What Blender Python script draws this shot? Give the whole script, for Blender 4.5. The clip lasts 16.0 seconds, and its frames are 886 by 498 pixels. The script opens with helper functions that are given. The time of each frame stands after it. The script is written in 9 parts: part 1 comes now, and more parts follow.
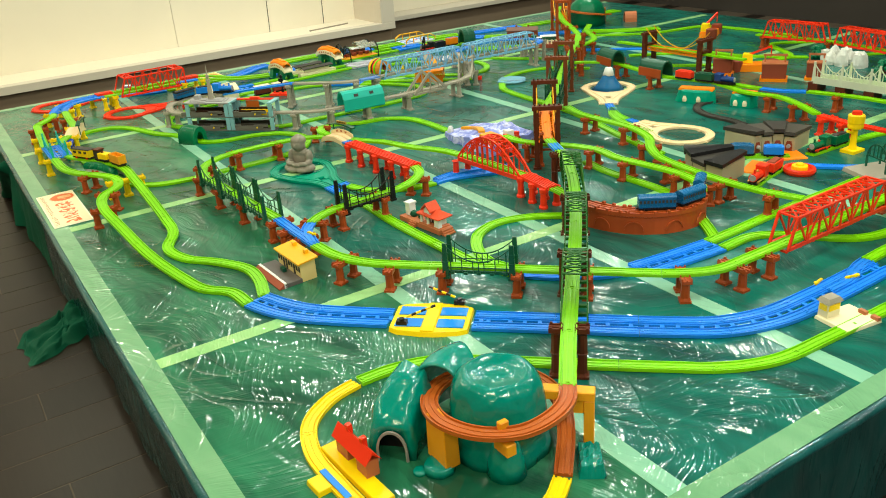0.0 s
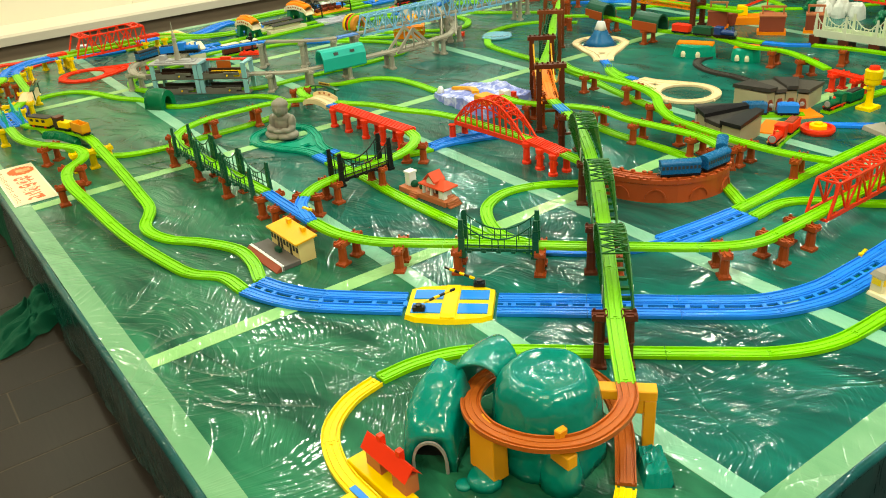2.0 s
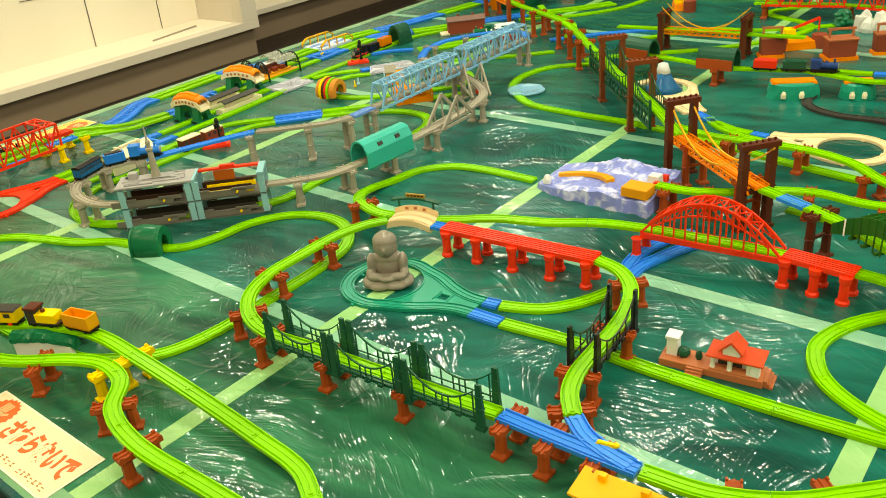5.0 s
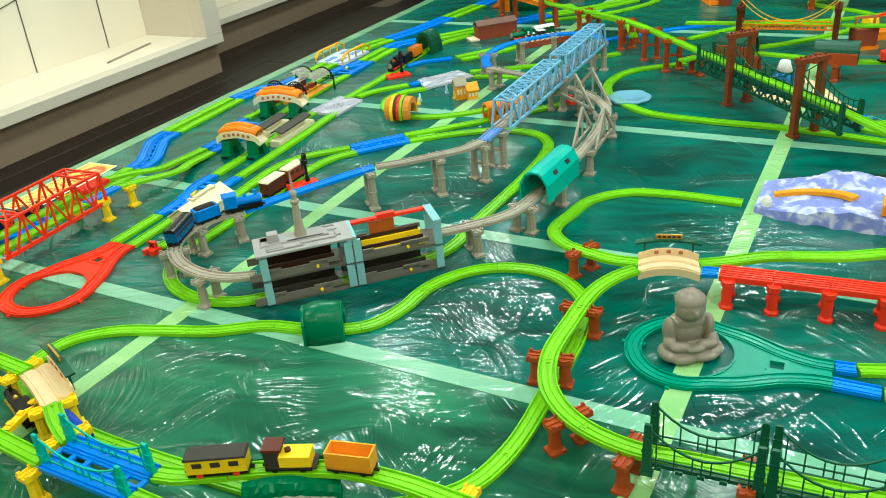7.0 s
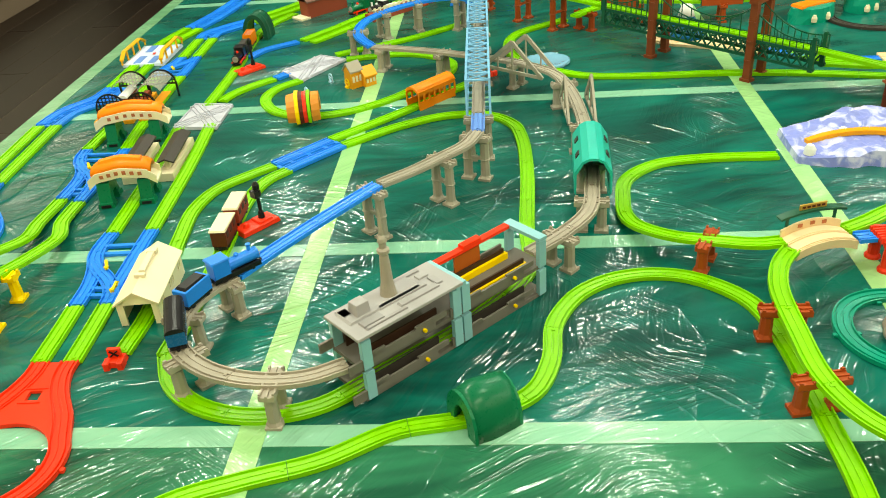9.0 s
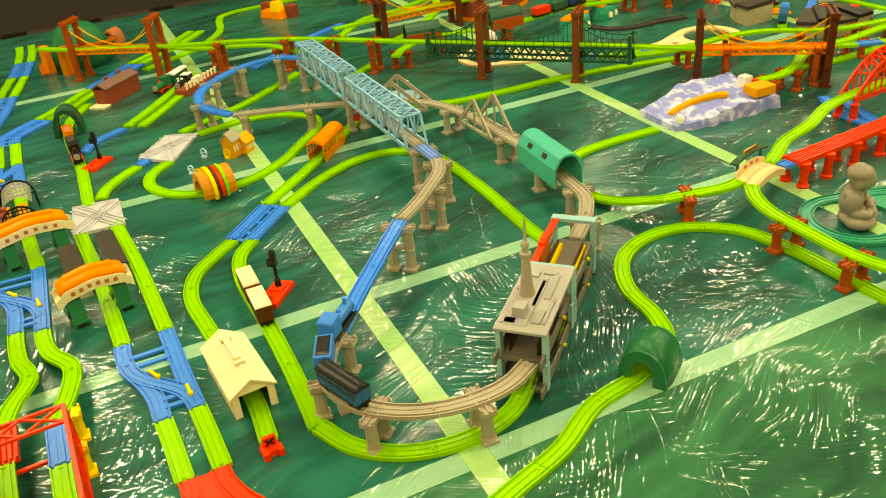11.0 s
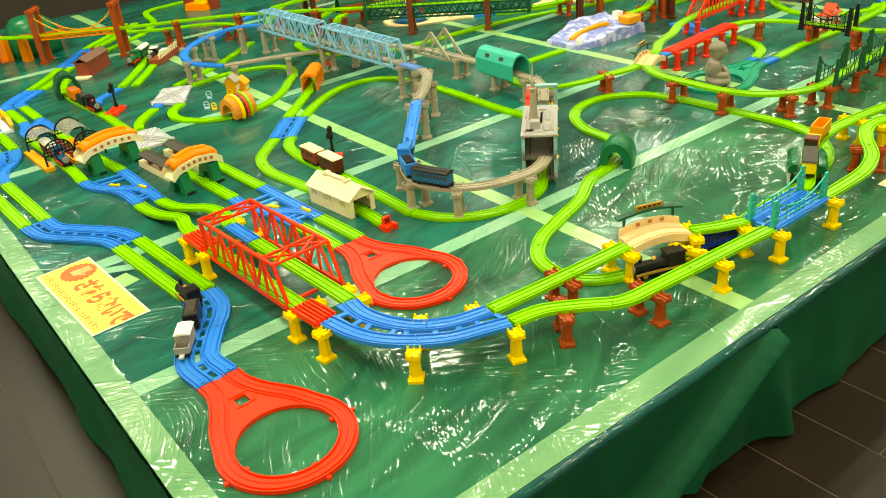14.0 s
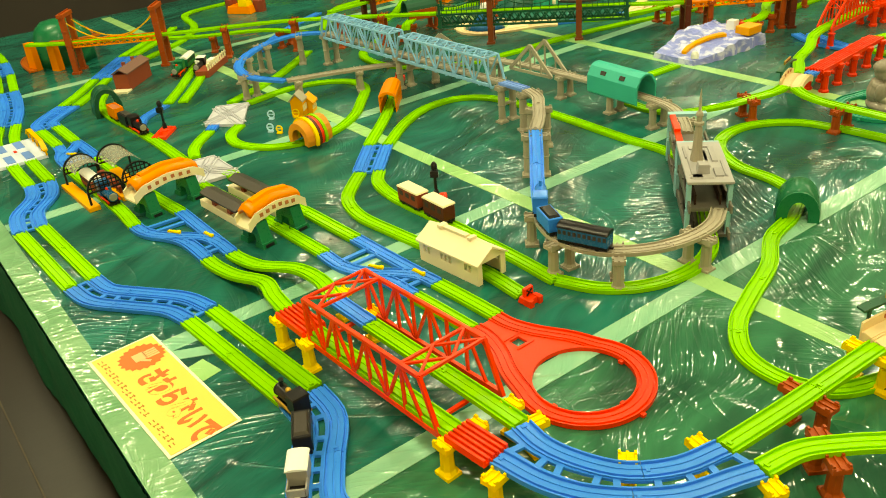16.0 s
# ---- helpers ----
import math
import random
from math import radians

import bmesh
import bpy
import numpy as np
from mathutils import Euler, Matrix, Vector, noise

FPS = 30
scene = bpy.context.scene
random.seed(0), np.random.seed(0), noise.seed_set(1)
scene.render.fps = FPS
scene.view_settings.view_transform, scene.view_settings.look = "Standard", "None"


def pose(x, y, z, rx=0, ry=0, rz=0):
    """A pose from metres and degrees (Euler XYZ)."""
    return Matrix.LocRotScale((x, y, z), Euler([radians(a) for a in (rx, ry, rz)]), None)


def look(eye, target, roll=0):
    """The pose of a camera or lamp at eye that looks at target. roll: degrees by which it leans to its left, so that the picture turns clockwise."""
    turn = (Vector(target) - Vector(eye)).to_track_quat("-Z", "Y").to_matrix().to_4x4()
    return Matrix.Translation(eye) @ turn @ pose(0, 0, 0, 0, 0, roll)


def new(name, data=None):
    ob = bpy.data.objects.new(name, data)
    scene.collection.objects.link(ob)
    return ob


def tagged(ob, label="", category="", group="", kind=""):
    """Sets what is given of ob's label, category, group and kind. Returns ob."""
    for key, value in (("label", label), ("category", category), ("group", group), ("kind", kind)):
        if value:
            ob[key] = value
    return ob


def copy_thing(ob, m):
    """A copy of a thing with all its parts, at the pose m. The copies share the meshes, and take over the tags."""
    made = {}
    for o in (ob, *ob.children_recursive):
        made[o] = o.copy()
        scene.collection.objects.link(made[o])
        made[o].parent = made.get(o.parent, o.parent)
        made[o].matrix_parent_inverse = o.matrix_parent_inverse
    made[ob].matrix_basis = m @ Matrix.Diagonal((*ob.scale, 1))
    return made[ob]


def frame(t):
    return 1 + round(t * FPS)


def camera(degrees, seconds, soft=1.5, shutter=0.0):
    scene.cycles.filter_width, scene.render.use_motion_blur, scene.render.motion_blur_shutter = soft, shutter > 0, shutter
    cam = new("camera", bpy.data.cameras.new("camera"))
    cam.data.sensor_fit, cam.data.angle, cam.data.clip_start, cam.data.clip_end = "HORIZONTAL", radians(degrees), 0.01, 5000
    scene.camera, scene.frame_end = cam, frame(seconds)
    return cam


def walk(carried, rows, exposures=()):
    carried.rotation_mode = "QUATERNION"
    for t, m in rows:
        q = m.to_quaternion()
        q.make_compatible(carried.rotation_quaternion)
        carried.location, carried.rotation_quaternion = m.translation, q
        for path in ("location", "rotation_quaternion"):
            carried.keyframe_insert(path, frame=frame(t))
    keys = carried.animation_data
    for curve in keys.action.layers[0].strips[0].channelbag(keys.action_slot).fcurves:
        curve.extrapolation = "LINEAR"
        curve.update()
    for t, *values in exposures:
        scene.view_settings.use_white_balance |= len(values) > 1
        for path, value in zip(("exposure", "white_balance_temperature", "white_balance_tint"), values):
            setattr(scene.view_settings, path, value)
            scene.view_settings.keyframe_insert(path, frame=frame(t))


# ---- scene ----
cam = camera(56.4, 16.0, soft=1.0)
PATH = [
    (0, (0.161, -0.506, 1.123), (1.108, 1.051, 0.299), -4.2),
    (0.5, (0.139, -0.474, 1.108), (1.092, 1.056, 0.241), -5.1),
    (1, (0.121, -0.444, 1.107), (1.105, 1.049, 0.211), -4.6),
    (1.5, (0.111, -0.389, 1.096), (1.111, 1.087, 0.189), -4.5),
    (2, (0.153, -0.235, 1.089), (1.153, 1.231, 0.166), -4.1),
    (2.5, (0.23, -0.031, 1.123), (1.235, 1.443, 0.22), -4.8),
    (3, (0.18, 0.205, 1.12), (1.229, 1.645, 0.212), -4.6),
    (3.2, (0.137, 0.318, 1.134), (1.241, 1.709, 0.215), -4.6),
    (5.3, (0.03, 1.446, 1.13), (1.395, 2.57, 0.196), -5.4),
    (5.5, (0.022, 1.555, 1.125), (1.411, 2.647, 0.187), -5.1),
    (6, (0.053, 1.885, 1.092), (1.474, 2.944, 0.164), -5.1),
    (6.5, (0.017, 2.156, 1.097), (1.405, 3.267, 0.182), -7.0),
    (7, (-0.082, 2.414, 1.099), (1.438, 3.307, 0.154), -5.6),
    (7.5, (-0.071, 2.613, 1.072), (1.521, 3.333, 0.1), -4.4),
    (8, (0.031, 2.914, 1.037), (1.642, 3.593, 0.064), -6.4),
    (8.5, (0.068, 3.187, 1.017), (1.729, 3.668, 0.012), -5.9),
    (9, (0.126, 3.469, 1.033), (1.819, 3.634, -0.019), -4.6),
    (9.2, (0.185, 3.581, 1.034), (1.871, 3.69, -0.036), -5.6),
    (11.3, (0.124, 4.513, 1.094), (1.709, 3.785, 0.117), -5.8),
    (11.5, (0.06, 4.602, 1.095), (1.637, 3.847, 0.124), -6.0),
    (12, (-0.077, 4.836, 1.08), (1.471, 4.016, 0.115), -6.6),
    (12.5, (-0.24, 5.017, 1.057), (1.297, 4.154, 0.111), -5.5),
    (13, (-0.375, 5.129, 1.051), (1.131, 4.225, 0.095), -5.8),
    (13.5, (-0.392, 5.247, 1.026), (1.071, 4.274, 0.07), -5.3),
    (14, (-0.359, 5.348, 1.034), (1.066, 4.322, 0.076), -5.5),
    (14.5, (-0.267, 5.419, 1.02), (1.121, 4.336, 0.071), -4.5),
    (15, (-0.119, 5.403, 1.001), (1.252, 4.326, 0.02), -4.2),
    (15.5, (0.092, 5.316, 0.991), (1.508, 4.291, 0.019), -4.8),
    (16, (0.238, 5.294, 0.987), (1.674, 4.287, 0.026), -5.3),
]
# the film camera's own white balance drifts on the way
BALANCE = [(0, -0.18, 6450, 6), (1.5, -0.05, 6400, 4), (3, -0.25, 8000, 3), (5.5, -0.15, 7200, 7), (6.5, -0.15, 5600, 4), (7.2, -0.15, 5850, 2), (9, 0.0, 6800, 5), (11.5, -0.18, 12600, 2), (12.5, -0.15, 12200, 0), (13.5, 0.08, 8000, 2), (14.5, 0.10, 8200, -2), (16, -0.14, 10100, -4)]
walk(cam, [(t, look(eye, target, roll)) for t, eye, target, roll in PATH], BALANCE)

# ---- light ----
world = bpy.data.worlds.new("world")
world.use_nodes = True
scene.world = world
world.node_tree.nodes["Background"].inputs[0].default_value = (1.0, 0.93, 0.82, 1)
world.node_tree.nodes["Background"].inputs[1].default_value = 0.02
scene.view_settings.exposure = 0.0


def ceiling_lamp(x, y, sx, sy, watts, z=2.32, colour=(0.97, 0.93, 0.76)):
    d = bpy.data.lights.new("ceiling_lamp", "AREA")
    d.shape, d.size, d.size_y, d.energy, d.color = "RECTANGLE", sx, sy, watts, colour
    ob = new("ceiling_lamp", d)
    ob.location = (x, y, z)
    return ob


# rows of downlights; the row over the aisle is warmer and stronger
for lx, watts, colour in ((-1.5, 27, (1.0, 0.93, 0.62)), (0.1, 19, (0.97, 0.94, 0.70)), (1.7, 20, (0.92, 0.95, 0.80)), (3.3, 21, (0.92, 0.95, 0.80)), (4.9, 20, (0.93, 0.95, 0.78))):
    for ly in (-1.3, 0.8, 2.9, 5.0):
        gain = {-1.3: 2.2, 0.8: 1.45, 2.9: 1.15, 5.0: 1.35}[ly] if 1 < lx < 3 else ({5.0: 1.65}.get(ly, 1.15) if lx > 3 else {-1.3: 1.4, 5.0: 1.2}.get(ly, 1.0))
        ceiling_lamp(lx + 0.35 * (1 if ly in (0.8, 5.0) else 0), ly, 0.11, 0.50, watts * gain * 1.04, colour=colour)
for lx, ly, watts in ((-1.6, 6.55, 6.0), (0.6, 6.55, 6.0), (2.7, 6.55, 6.0), (5.4, 6.76, 5.0)):
    ceiling_lamp(lx, ly, 1.5, 0.10, watts, 1.48)

# ---- materials ----


def mat(name, rgb, rough=0.35, vary=0.12, scale=9.0, bump=0.02, metal=0.0, coat=0.0, fine=180.0):
    """Moulded plastic, paint or paper: colour that drifts a little at two scales, scuffed gloss, fine relief."""
    m = bpy.data.materials.new(name)
    m.use_nodes = True
    t = m.node_tree
    n, l = t.nodes, t.links
    b = n["Principled BSDF"]
    co = n.new("ShaderNodeTexCoord")
    big = n.new("ShaderNodeTexNoise")
    big.inputs["Scale"].default_value, big.inputs["Detail"].default_value = scale, 4
    small = n.new("ShaderNodeTexNoise")
    small.inputs["Scale"].default_value, small.inputs["Detail"].default_value = fine, 3
    info = n.new("ShaderNodeObjectInfo")
    l.new(co.outputs["Object"], big.inputs["Vector"])
    l.new(co.outputs["Object"], small.inputs["Vector"])
    add = n.new("ShaderNodeMath")
    add.operation = "ADD"
    l.new(big.outputs["Fac"], add.inputs[0])
    mul = n.new("ShaderNodeMath")
    mul.operation = "MULTIPLY"
    mul.inputs[1].default_value = 0.5
    l.new(info.outputs["Random"], mul.inputs[0])
    l.new(mul.outputs[0], add.inputs[1])
    ramp = n.new("ShaderNodeMapRange")
    ramp.inputs["From Min"].default_value, ramp.inputs["From Max"].default_value = 0.3, 1.2
    ramp.inputs["To Min"].default_value, ramp.inputs["To Max"].default_value = 1 - vary, 1 + vary
    l.new(add.outputs[0], ramp.inputs["Value"])
    mix = n.new("ShaderNodeVectorMath")
    mix.operation = "SCALE"
    mix.inputs[0].default_value = rgb
    l.new(ramp.outputs[0], mix.inputs["Scale"])
    l.new(mix.outputs[0], b.inputs["Base Color"])
    rr = n.new("ShaderNodeMapRange")
    rr.inputs["To Min"].default_value, rr.inputs["To Max"].default_value = rough - 0.08, rough + 0.12
    l.new(small.outputs["Fac"], rr.inputs["Value"])
    l.new(rr.outputs[0], b.inputs["Roughness"])
    bp = n.new("ShaderNodeBump")
    bp.inputs["Strength"].default_value, bp.inputs["Distance"].default_value = 0.5, bump * 0.01
    l.new(small.outputs["Fac"], bp.inputs["Height"])
    l.new(bp.outputs[0], b.inputs["Normal"])
    b.inputs["Metallic"].default_value = metal
    b.inputs["Coat Weight"].default_value = coat
    b.inputs["Specular IOR Level"].default_value = 0.24
    return m


LIME = mat("lime_plastic", (0.215, 0.585, 0.001), 0.36)
BLUE = mat("blue_plastic", (0.014, 0.225, 0.82), 0.32)
RED = mat("red_plastic", (0.88, 0.038, 0.009), 0.36)
BROWN = mat("brown_plastic", (0.37, 0.062, 0.010), 0.42)
DARKBROWN = mat("dark_brown_plastic", (0.105, 0.022, 0.008), 0.42)
YELLOW = mat("yellow_plastic", (0.98, 0.65, 0.002), 0.36)
GREY = mat("grey_plastic", (0.36, 0.32, 0.255), 0.42, 0.18)
STATIONGREY = mat("station_grey_plastic", (0.165, 0.150, 0.130), 0.45, 0.2)
DUSK = mat("dark_inner_brown_plastic", (0.040, 0.018, 0.010), 0.5)
TOWERBROWN = mat("tower_brown_plastic", (0.20, 0.045, 0.013), 0.42)
PLATELILAC = mat("pale_lilac_plastic", (0.50, 0.50, 0.57), 0.4, 0.2, 30)
STONE = mat("grey_stone_plastic", (0.30, 0.29, 0.27), 0.42, 0.2)
BEIGE = mat("beige_plastic", (0.84, 0.64, 0.38), 0.45)
CREAM = mat("cream_plastic", (0.84, 0.74, 0.50), 0.45)
ORANGE = mat("orange_plastic", (0.95, 0.24, 0.003), 0.36)
PALEORANGE = mat("amber_plastic", (0.88, 0.36, 0.014), 0.38)
DGREEN = mat("dark_green_plastic", (0.010, 0.085, 0.045), 0.34)
TGREEN = mat("teal_green_plastic", (0.003, 0.15, 0.062), 0.28, 0.2)
EMERALD = mat("emerald_plastic", (0.002, 0.30, 0.19), 0.30)
TEAL = mat("teal_plastic", (0.02, 0.42, 0.34), 0.36)
SKY = mat("light_blue_plastic", (0.21, 0.47, 0.72), 0.36)
BLACK = mat("black_plastic", (0.012, 0.011, 0.012), 0.3)
CHAR = mat("charcoal_plastic", (0.045, 0.038, 0.032), 0.5)
WHITE = mat("white_plastic", (0.78, 0.78, 0.76), 0.4)
TERRA = mat("terracotta_plastic", (0.48, 0.15, 0.06), 0.42)
BRICK = mat("brick_red_plastic", (0.28, 0.055, 0.025), 0.5, 0.2)
NAVY = mat("navy_plastic", (0.015, 0.05, 0.20), 0.28)
TRAINBLUE = mat("train_blue_plastic", (0.010, 0.12, 0.30), 0.25)
ICE = mat("pale_blue_plastic", (0.45, 0.68, 0.85), 0.25)
PAPER = mat("poster_paper", (0.86, 0.60, 0.13), 0.4, 0.05)
PAPER2 = mat("poster_margin_paper", (0.85, 0.78, 0.62), 0.4, 0.05)
PALMINK = mat("poster_peach_ink", (0.82, 0.46, 0.22), 0.4, 0.06)
TEXTINK = mat("poster_brown_ink", (0.42, 0.16, 0.015), 0.4, 0.06)
INK = mat("poster_ink", (0.72, 0.14, 0.03), 0.4, 0.06)
ROYAL = mat("royal_blue_plastic", (0.010, 0.055, 0.46), 0.25)
GOLD = mat("gold_paint", (0.55, 0.33, 0.06), 0.35, metal=0.3)


def sheet_material(name, low, high, film=1.0):
    """Cloth or tape under a loose clear plastic film: long folds, and patches of fine creases."""
    m = bpy.data.materials.new(name)
    m.use_nodes = True
    t = m.node_tree
    n, l = t.nodes, t.links
    b = n["Principled BSDF"]
    co = n.new("ShaderNodeTexCoord")

    def calc(op, a, c, d=None, clamp=False):
        w = n.new("ShaderNodeMath")
        w.operation, w.use_clamp = op, clamp
        for k, v in enumerate((a, c, d)):
            if v is None:
                continue
            if isinstance(v, (int, float)):
                w.inputs[k].default_value = v
            else:
                l.new(v, w.inputs[k])
        return w.outputs[0]

    # the folds wander: the plan is bent by a slow noise before the folds are drawn on it
    drift = n.new("ShaderNodeTexNoise")
    drift.inputs["Scale"].default_value, drift.inputs["Detail"].default_value = 1.5, 2
    l.new(co.outputs["Object"], drift.inputs["Vector"])
    bend = n.new("ShaderNodeVectorMath")
    bend.operation = "MULTIPLY_ADD"
    bend.inputs[1].default_value = (0.42, 0.42, 0.0)
    l.new(drift.outputs["Color"], bend.inputs[0])
    l.new(co.outputs["Object"], bend.inputs[2])

    def field(turn, sx, sy, detail, twist=0.0, shift=0.0):
        mp = n.new("ShaderNodeMapping")
        mp.vector_type = "TEXTURE"
        mp.inputs["Location"].default_value = (shift, shift * 0.7, shift)
        mp.inputs["Rotation"].default_value = (0, 0, radians(turn))
        mp.inputs["Scale"].default_value = (1 / sx, 1 / sy, 0.2)
        l.new(bend.outputs[0], mp.inputs["Vector"])
        w = n.new("ShaderNodeTexNoise")
        w.inputs["Scale"].default_value, w.inputs["Detail"].default_value, w.inputs["Distortion"].default_value = 1.0, detail, twist
        l.new(mp.outputs[0], w.inputs["Vector"])
        return w.outputs["Fac"]

    def ridge(f, sharp):
        """Thin raised lines where the field crosses its middle."""
        r = calc("SUBTRACT", 1.0, calc("MULTIPLY", calc("ABSOLUTE", calc("SUBTRACT", f, 0.5), 0), sharp), clamp=True)
        return calc("MULTIPLY", r, r)

    def patch(scale, lo, hi, shift):
        f = field(0, scale, scale, 2, 0.0, shift)
        w = n.new("ShaderNodeMapRange")
        w.inputs["From Min"].default_value, w.inputs["From Max"].default_value = lo, hi
        l.new(f, w.inputs["Value"])
        return w.outputs[0]

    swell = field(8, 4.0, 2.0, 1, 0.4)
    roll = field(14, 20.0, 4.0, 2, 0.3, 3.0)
    folds = calc("MULTIPLY", ridge(field(22, 8.0, 1.4, 1, 0.0, 5.0), 16.0), patch(2.2, 0.42, 0.58, 9.0))
    folds2 = calc("MULTIPLY", ridge(field(-38, 9.0, 1.6, 1, 0.0, 7.0), 18.0), patch(2.6, 0.46, 0.60, 2.0))
    folds3 = calc("MULTIPLY", ridge(field(78, 7.0, 1.3, 1, 0.0, 1.0), 18.0), patch(2.4, 0.46, 0.60, 6.0))
    # each stretch of film is pulled one way, so its creases run side by side
    b1, b2 = patch(1.7, 0.43, 0.49, 21.0), patch(1.7, 0.53, 0.59, 21.0)
    ways = ((24, calc("SUBTRACT", 1.0, b1)), (-34, calc("MULTIPLY", b1, calc("SUBTRACT", 1.0, b2))), (66, b2))
    creases, streaks = 0.0, 0.0
    for k, (turn, share) in enumerate(ways):
        fine = calc("MULTIPLY", field(turn, 125.0, 8.0, 1, 0.1, 4.0 + k), patch(4.0, 0.30, 0.64, 1.0 + k))
        line = calc("MULTIPLY", ridge(field(turn + 8, 54.0, 4.0, 0, 0.1, 11.0 + k), 7.0), patch(4.4, 0.36, 0.62, 12.0 + k))
        creases = calc("MULTIPLY_ADD", fine, share, creases)
        streaks = calc("MULTIPLY_ADD", line, share, streaks)
    height = calc("MULTIPLY", swell, 0.008)
    for f, k in ((roll, 0.0034), (folds, 0.0022), (folds2, 0.0020), (folds3, 0.0018), (creases, 0.0030), (streaks, 0.0012)):
        height = calc("MULTIPLY_ADD", f, k * film, height)
    bp = n.new("ShaderNodeBump")
    bp.inputs["Strength"].default_value, bp.inputs["Distance"].default_value = 1.0, 1.0
    l.new(height, bp.inputs["Height"])
    l.new(bp.outputs[0], b.inputs["Coat Normal"])
    under = n.new("ShaderNodeBump")
    under.inputs["Strength"].default_value, under.inputs["Distance"].default_value = 0.6, 1.0
    l.new(height, under.inputs["Height"])
    l.new(under.outputs[0], b.inputs["Normal"])
    # milky haze of lifted film put into the colour, darker where it lies flat
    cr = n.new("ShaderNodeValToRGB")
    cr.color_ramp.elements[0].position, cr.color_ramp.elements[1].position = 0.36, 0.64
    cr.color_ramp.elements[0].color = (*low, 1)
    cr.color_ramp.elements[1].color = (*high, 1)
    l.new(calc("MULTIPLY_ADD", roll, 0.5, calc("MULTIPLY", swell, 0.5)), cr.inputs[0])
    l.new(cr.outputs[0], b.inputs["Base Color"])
    b.inputs["Roughness"].default_value = 0.45
    b.inputs["Specular IOR Level"].default_value = 0.08
    b.inputs["Coat Weight"].default_value = 0.72
    rough = n.new("ShaderNodeMapRange")
    rough.inputs["From Min"].default_value, rough.inputs["From Max"].default_value = 0.35, 0.65
    rough.inputs["To Min"].default_value, rough.inputs["To Max"].default_value = 0.04, 0.10
    l.new(swell, rough.inputs["Value"])
    l.new(rough.outputs[0], b.inputs["Coat Roughness"])
    b.inputs["Coat IOR"].default_value = 1.60
    return m


def floor_material():
    m = bpy.data.materials.new("dark_floor_tile")
    m.use_nodes = True
    t = m.node_tree
    n, l = t.nodes, t.links
    b = n["Principled BSDF"]
    co = n.new("ShaderNodeTexCoord")
    w1 = n.new("ShaderNodeTexNoise")
    w1.inputs["Scale"].default_value, w1.inputs["Detail"].default_value = 3.0, 6
    l.new(co.outputs["Object"], w1.inputs["Vector"])
    info = n.new("ShaderNodeObjectInfo")
    mp = n.new("ShaderNodeMapping")
    mp.inputs["Scale"].default_value = (60, 3, 1)
    l.new(co.outputs["Object"], mp.inputs["Vector"])
    w2 = n.new("ShaderNodeTexNoise")
    w2.inputs["Scale"].default_value = 2
    l.new(mp.outputs[0], w2.inputs["Vector"])
    a = n.new("ShaderNodeMath")
    a.operation = "ADD"
    l.new(w1.outputs["Fac"], a.inputs[0])
    l.new(info.outputs["Random"], a.inputs[1])
    a2 = n.new("ShaderNodeMath")
    a2.operation = "ADD"
    l.new(a.outputs[0], a2.inputs[0])
    l.new(w2.outputs["Fac"], a2.inputs[1])
    cr = n.new("ShaderNodeValToRGB")
    cr.color_ramp.elements[0].position, cr.color_ramp.elements[1].position = 0.2, 1.0
    mr = n.new("ShaderNodeMapRange")
    mr.inputs["From Max"].default_value = 2.6
    l.new(a2.outputs[0], mr.inputs[0])
    cr.color_ramp.elements[0].color = (0.007, 0.0042, 0.0030, 1)
    cr.color_ramp.elements[1].color = (0.025, 0.0155, 0.0105, 1)
    l.new(mr.outputs[0], cr.inputs[0])
    l.new(cr.outputs[0], b.inputs["Base Color"])
    b.inputs["Roughness"].default_value = 0.38
    b.inputs["Specular IOR Level"].default_value = 0.22
    return m


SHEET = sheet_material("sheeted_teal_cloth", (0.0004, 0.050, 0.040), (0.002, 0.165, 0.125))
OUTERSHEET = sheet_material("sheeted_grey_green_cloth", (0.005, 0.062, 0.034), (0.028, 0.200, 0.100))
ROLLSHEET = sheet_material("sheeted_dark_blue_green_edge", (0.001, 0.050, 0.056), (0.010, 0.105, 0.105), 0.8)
# the hanging side's dark tone and bluish film sheen are put into this colour
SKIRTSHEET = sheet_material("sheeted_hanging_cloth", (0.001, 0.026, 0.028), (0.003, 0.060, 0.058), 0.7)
FLOORTILE = floor_material()
CLOTH = mat("green_cloth", (0.001, 0.095, 0.050), 0.7, 0.3, 6, 0.1)
GROUT = mat("pale_floor_joint", (0.10, 0.075, 0.055), 0.7, 0.2)
TAPE = sheet_material("sheeted_pale_tape", (0.19, 0.46, 0.31), (0.28, 0.55, 0.38))
EDGETAPE = sheet_material("sheeted_edge_tape", (0.125, 0.32, 0.160), (0.20, 0.41, 0.225))
TAPE2 = sheet_material("sheeted_yellow_green_tape", (0.26, 0.54, 0.20), (0.36, 0.63, 0.26))
WALLPAINT = mat("warm_grey_paint", (0.34, 0.30, 0.25), 0.6, 0.05, 2)
DARKWALL = mat("dark_wall_panel", (0.05, 0.042, 0.036), 0.5, 0.15, 2)
SKIRT = mat("brown_grey_skirting", (0.24, 0.175, 0.120), 0.5, 0.1, 2)
SKIRTPALE = mat("pale_grey_pier_paint", (0.36, 0.30, 0.23), 0.5, 0.08, 2)
FRAMEPAINT = mat("frame_white_paint", (0.66, 0.59, 0.49), 0.5, 0.05, 2)
NICHE = mat("niche_white_paint", (0.84, 0.76, 0.62), 0.5, 0.04, 2)
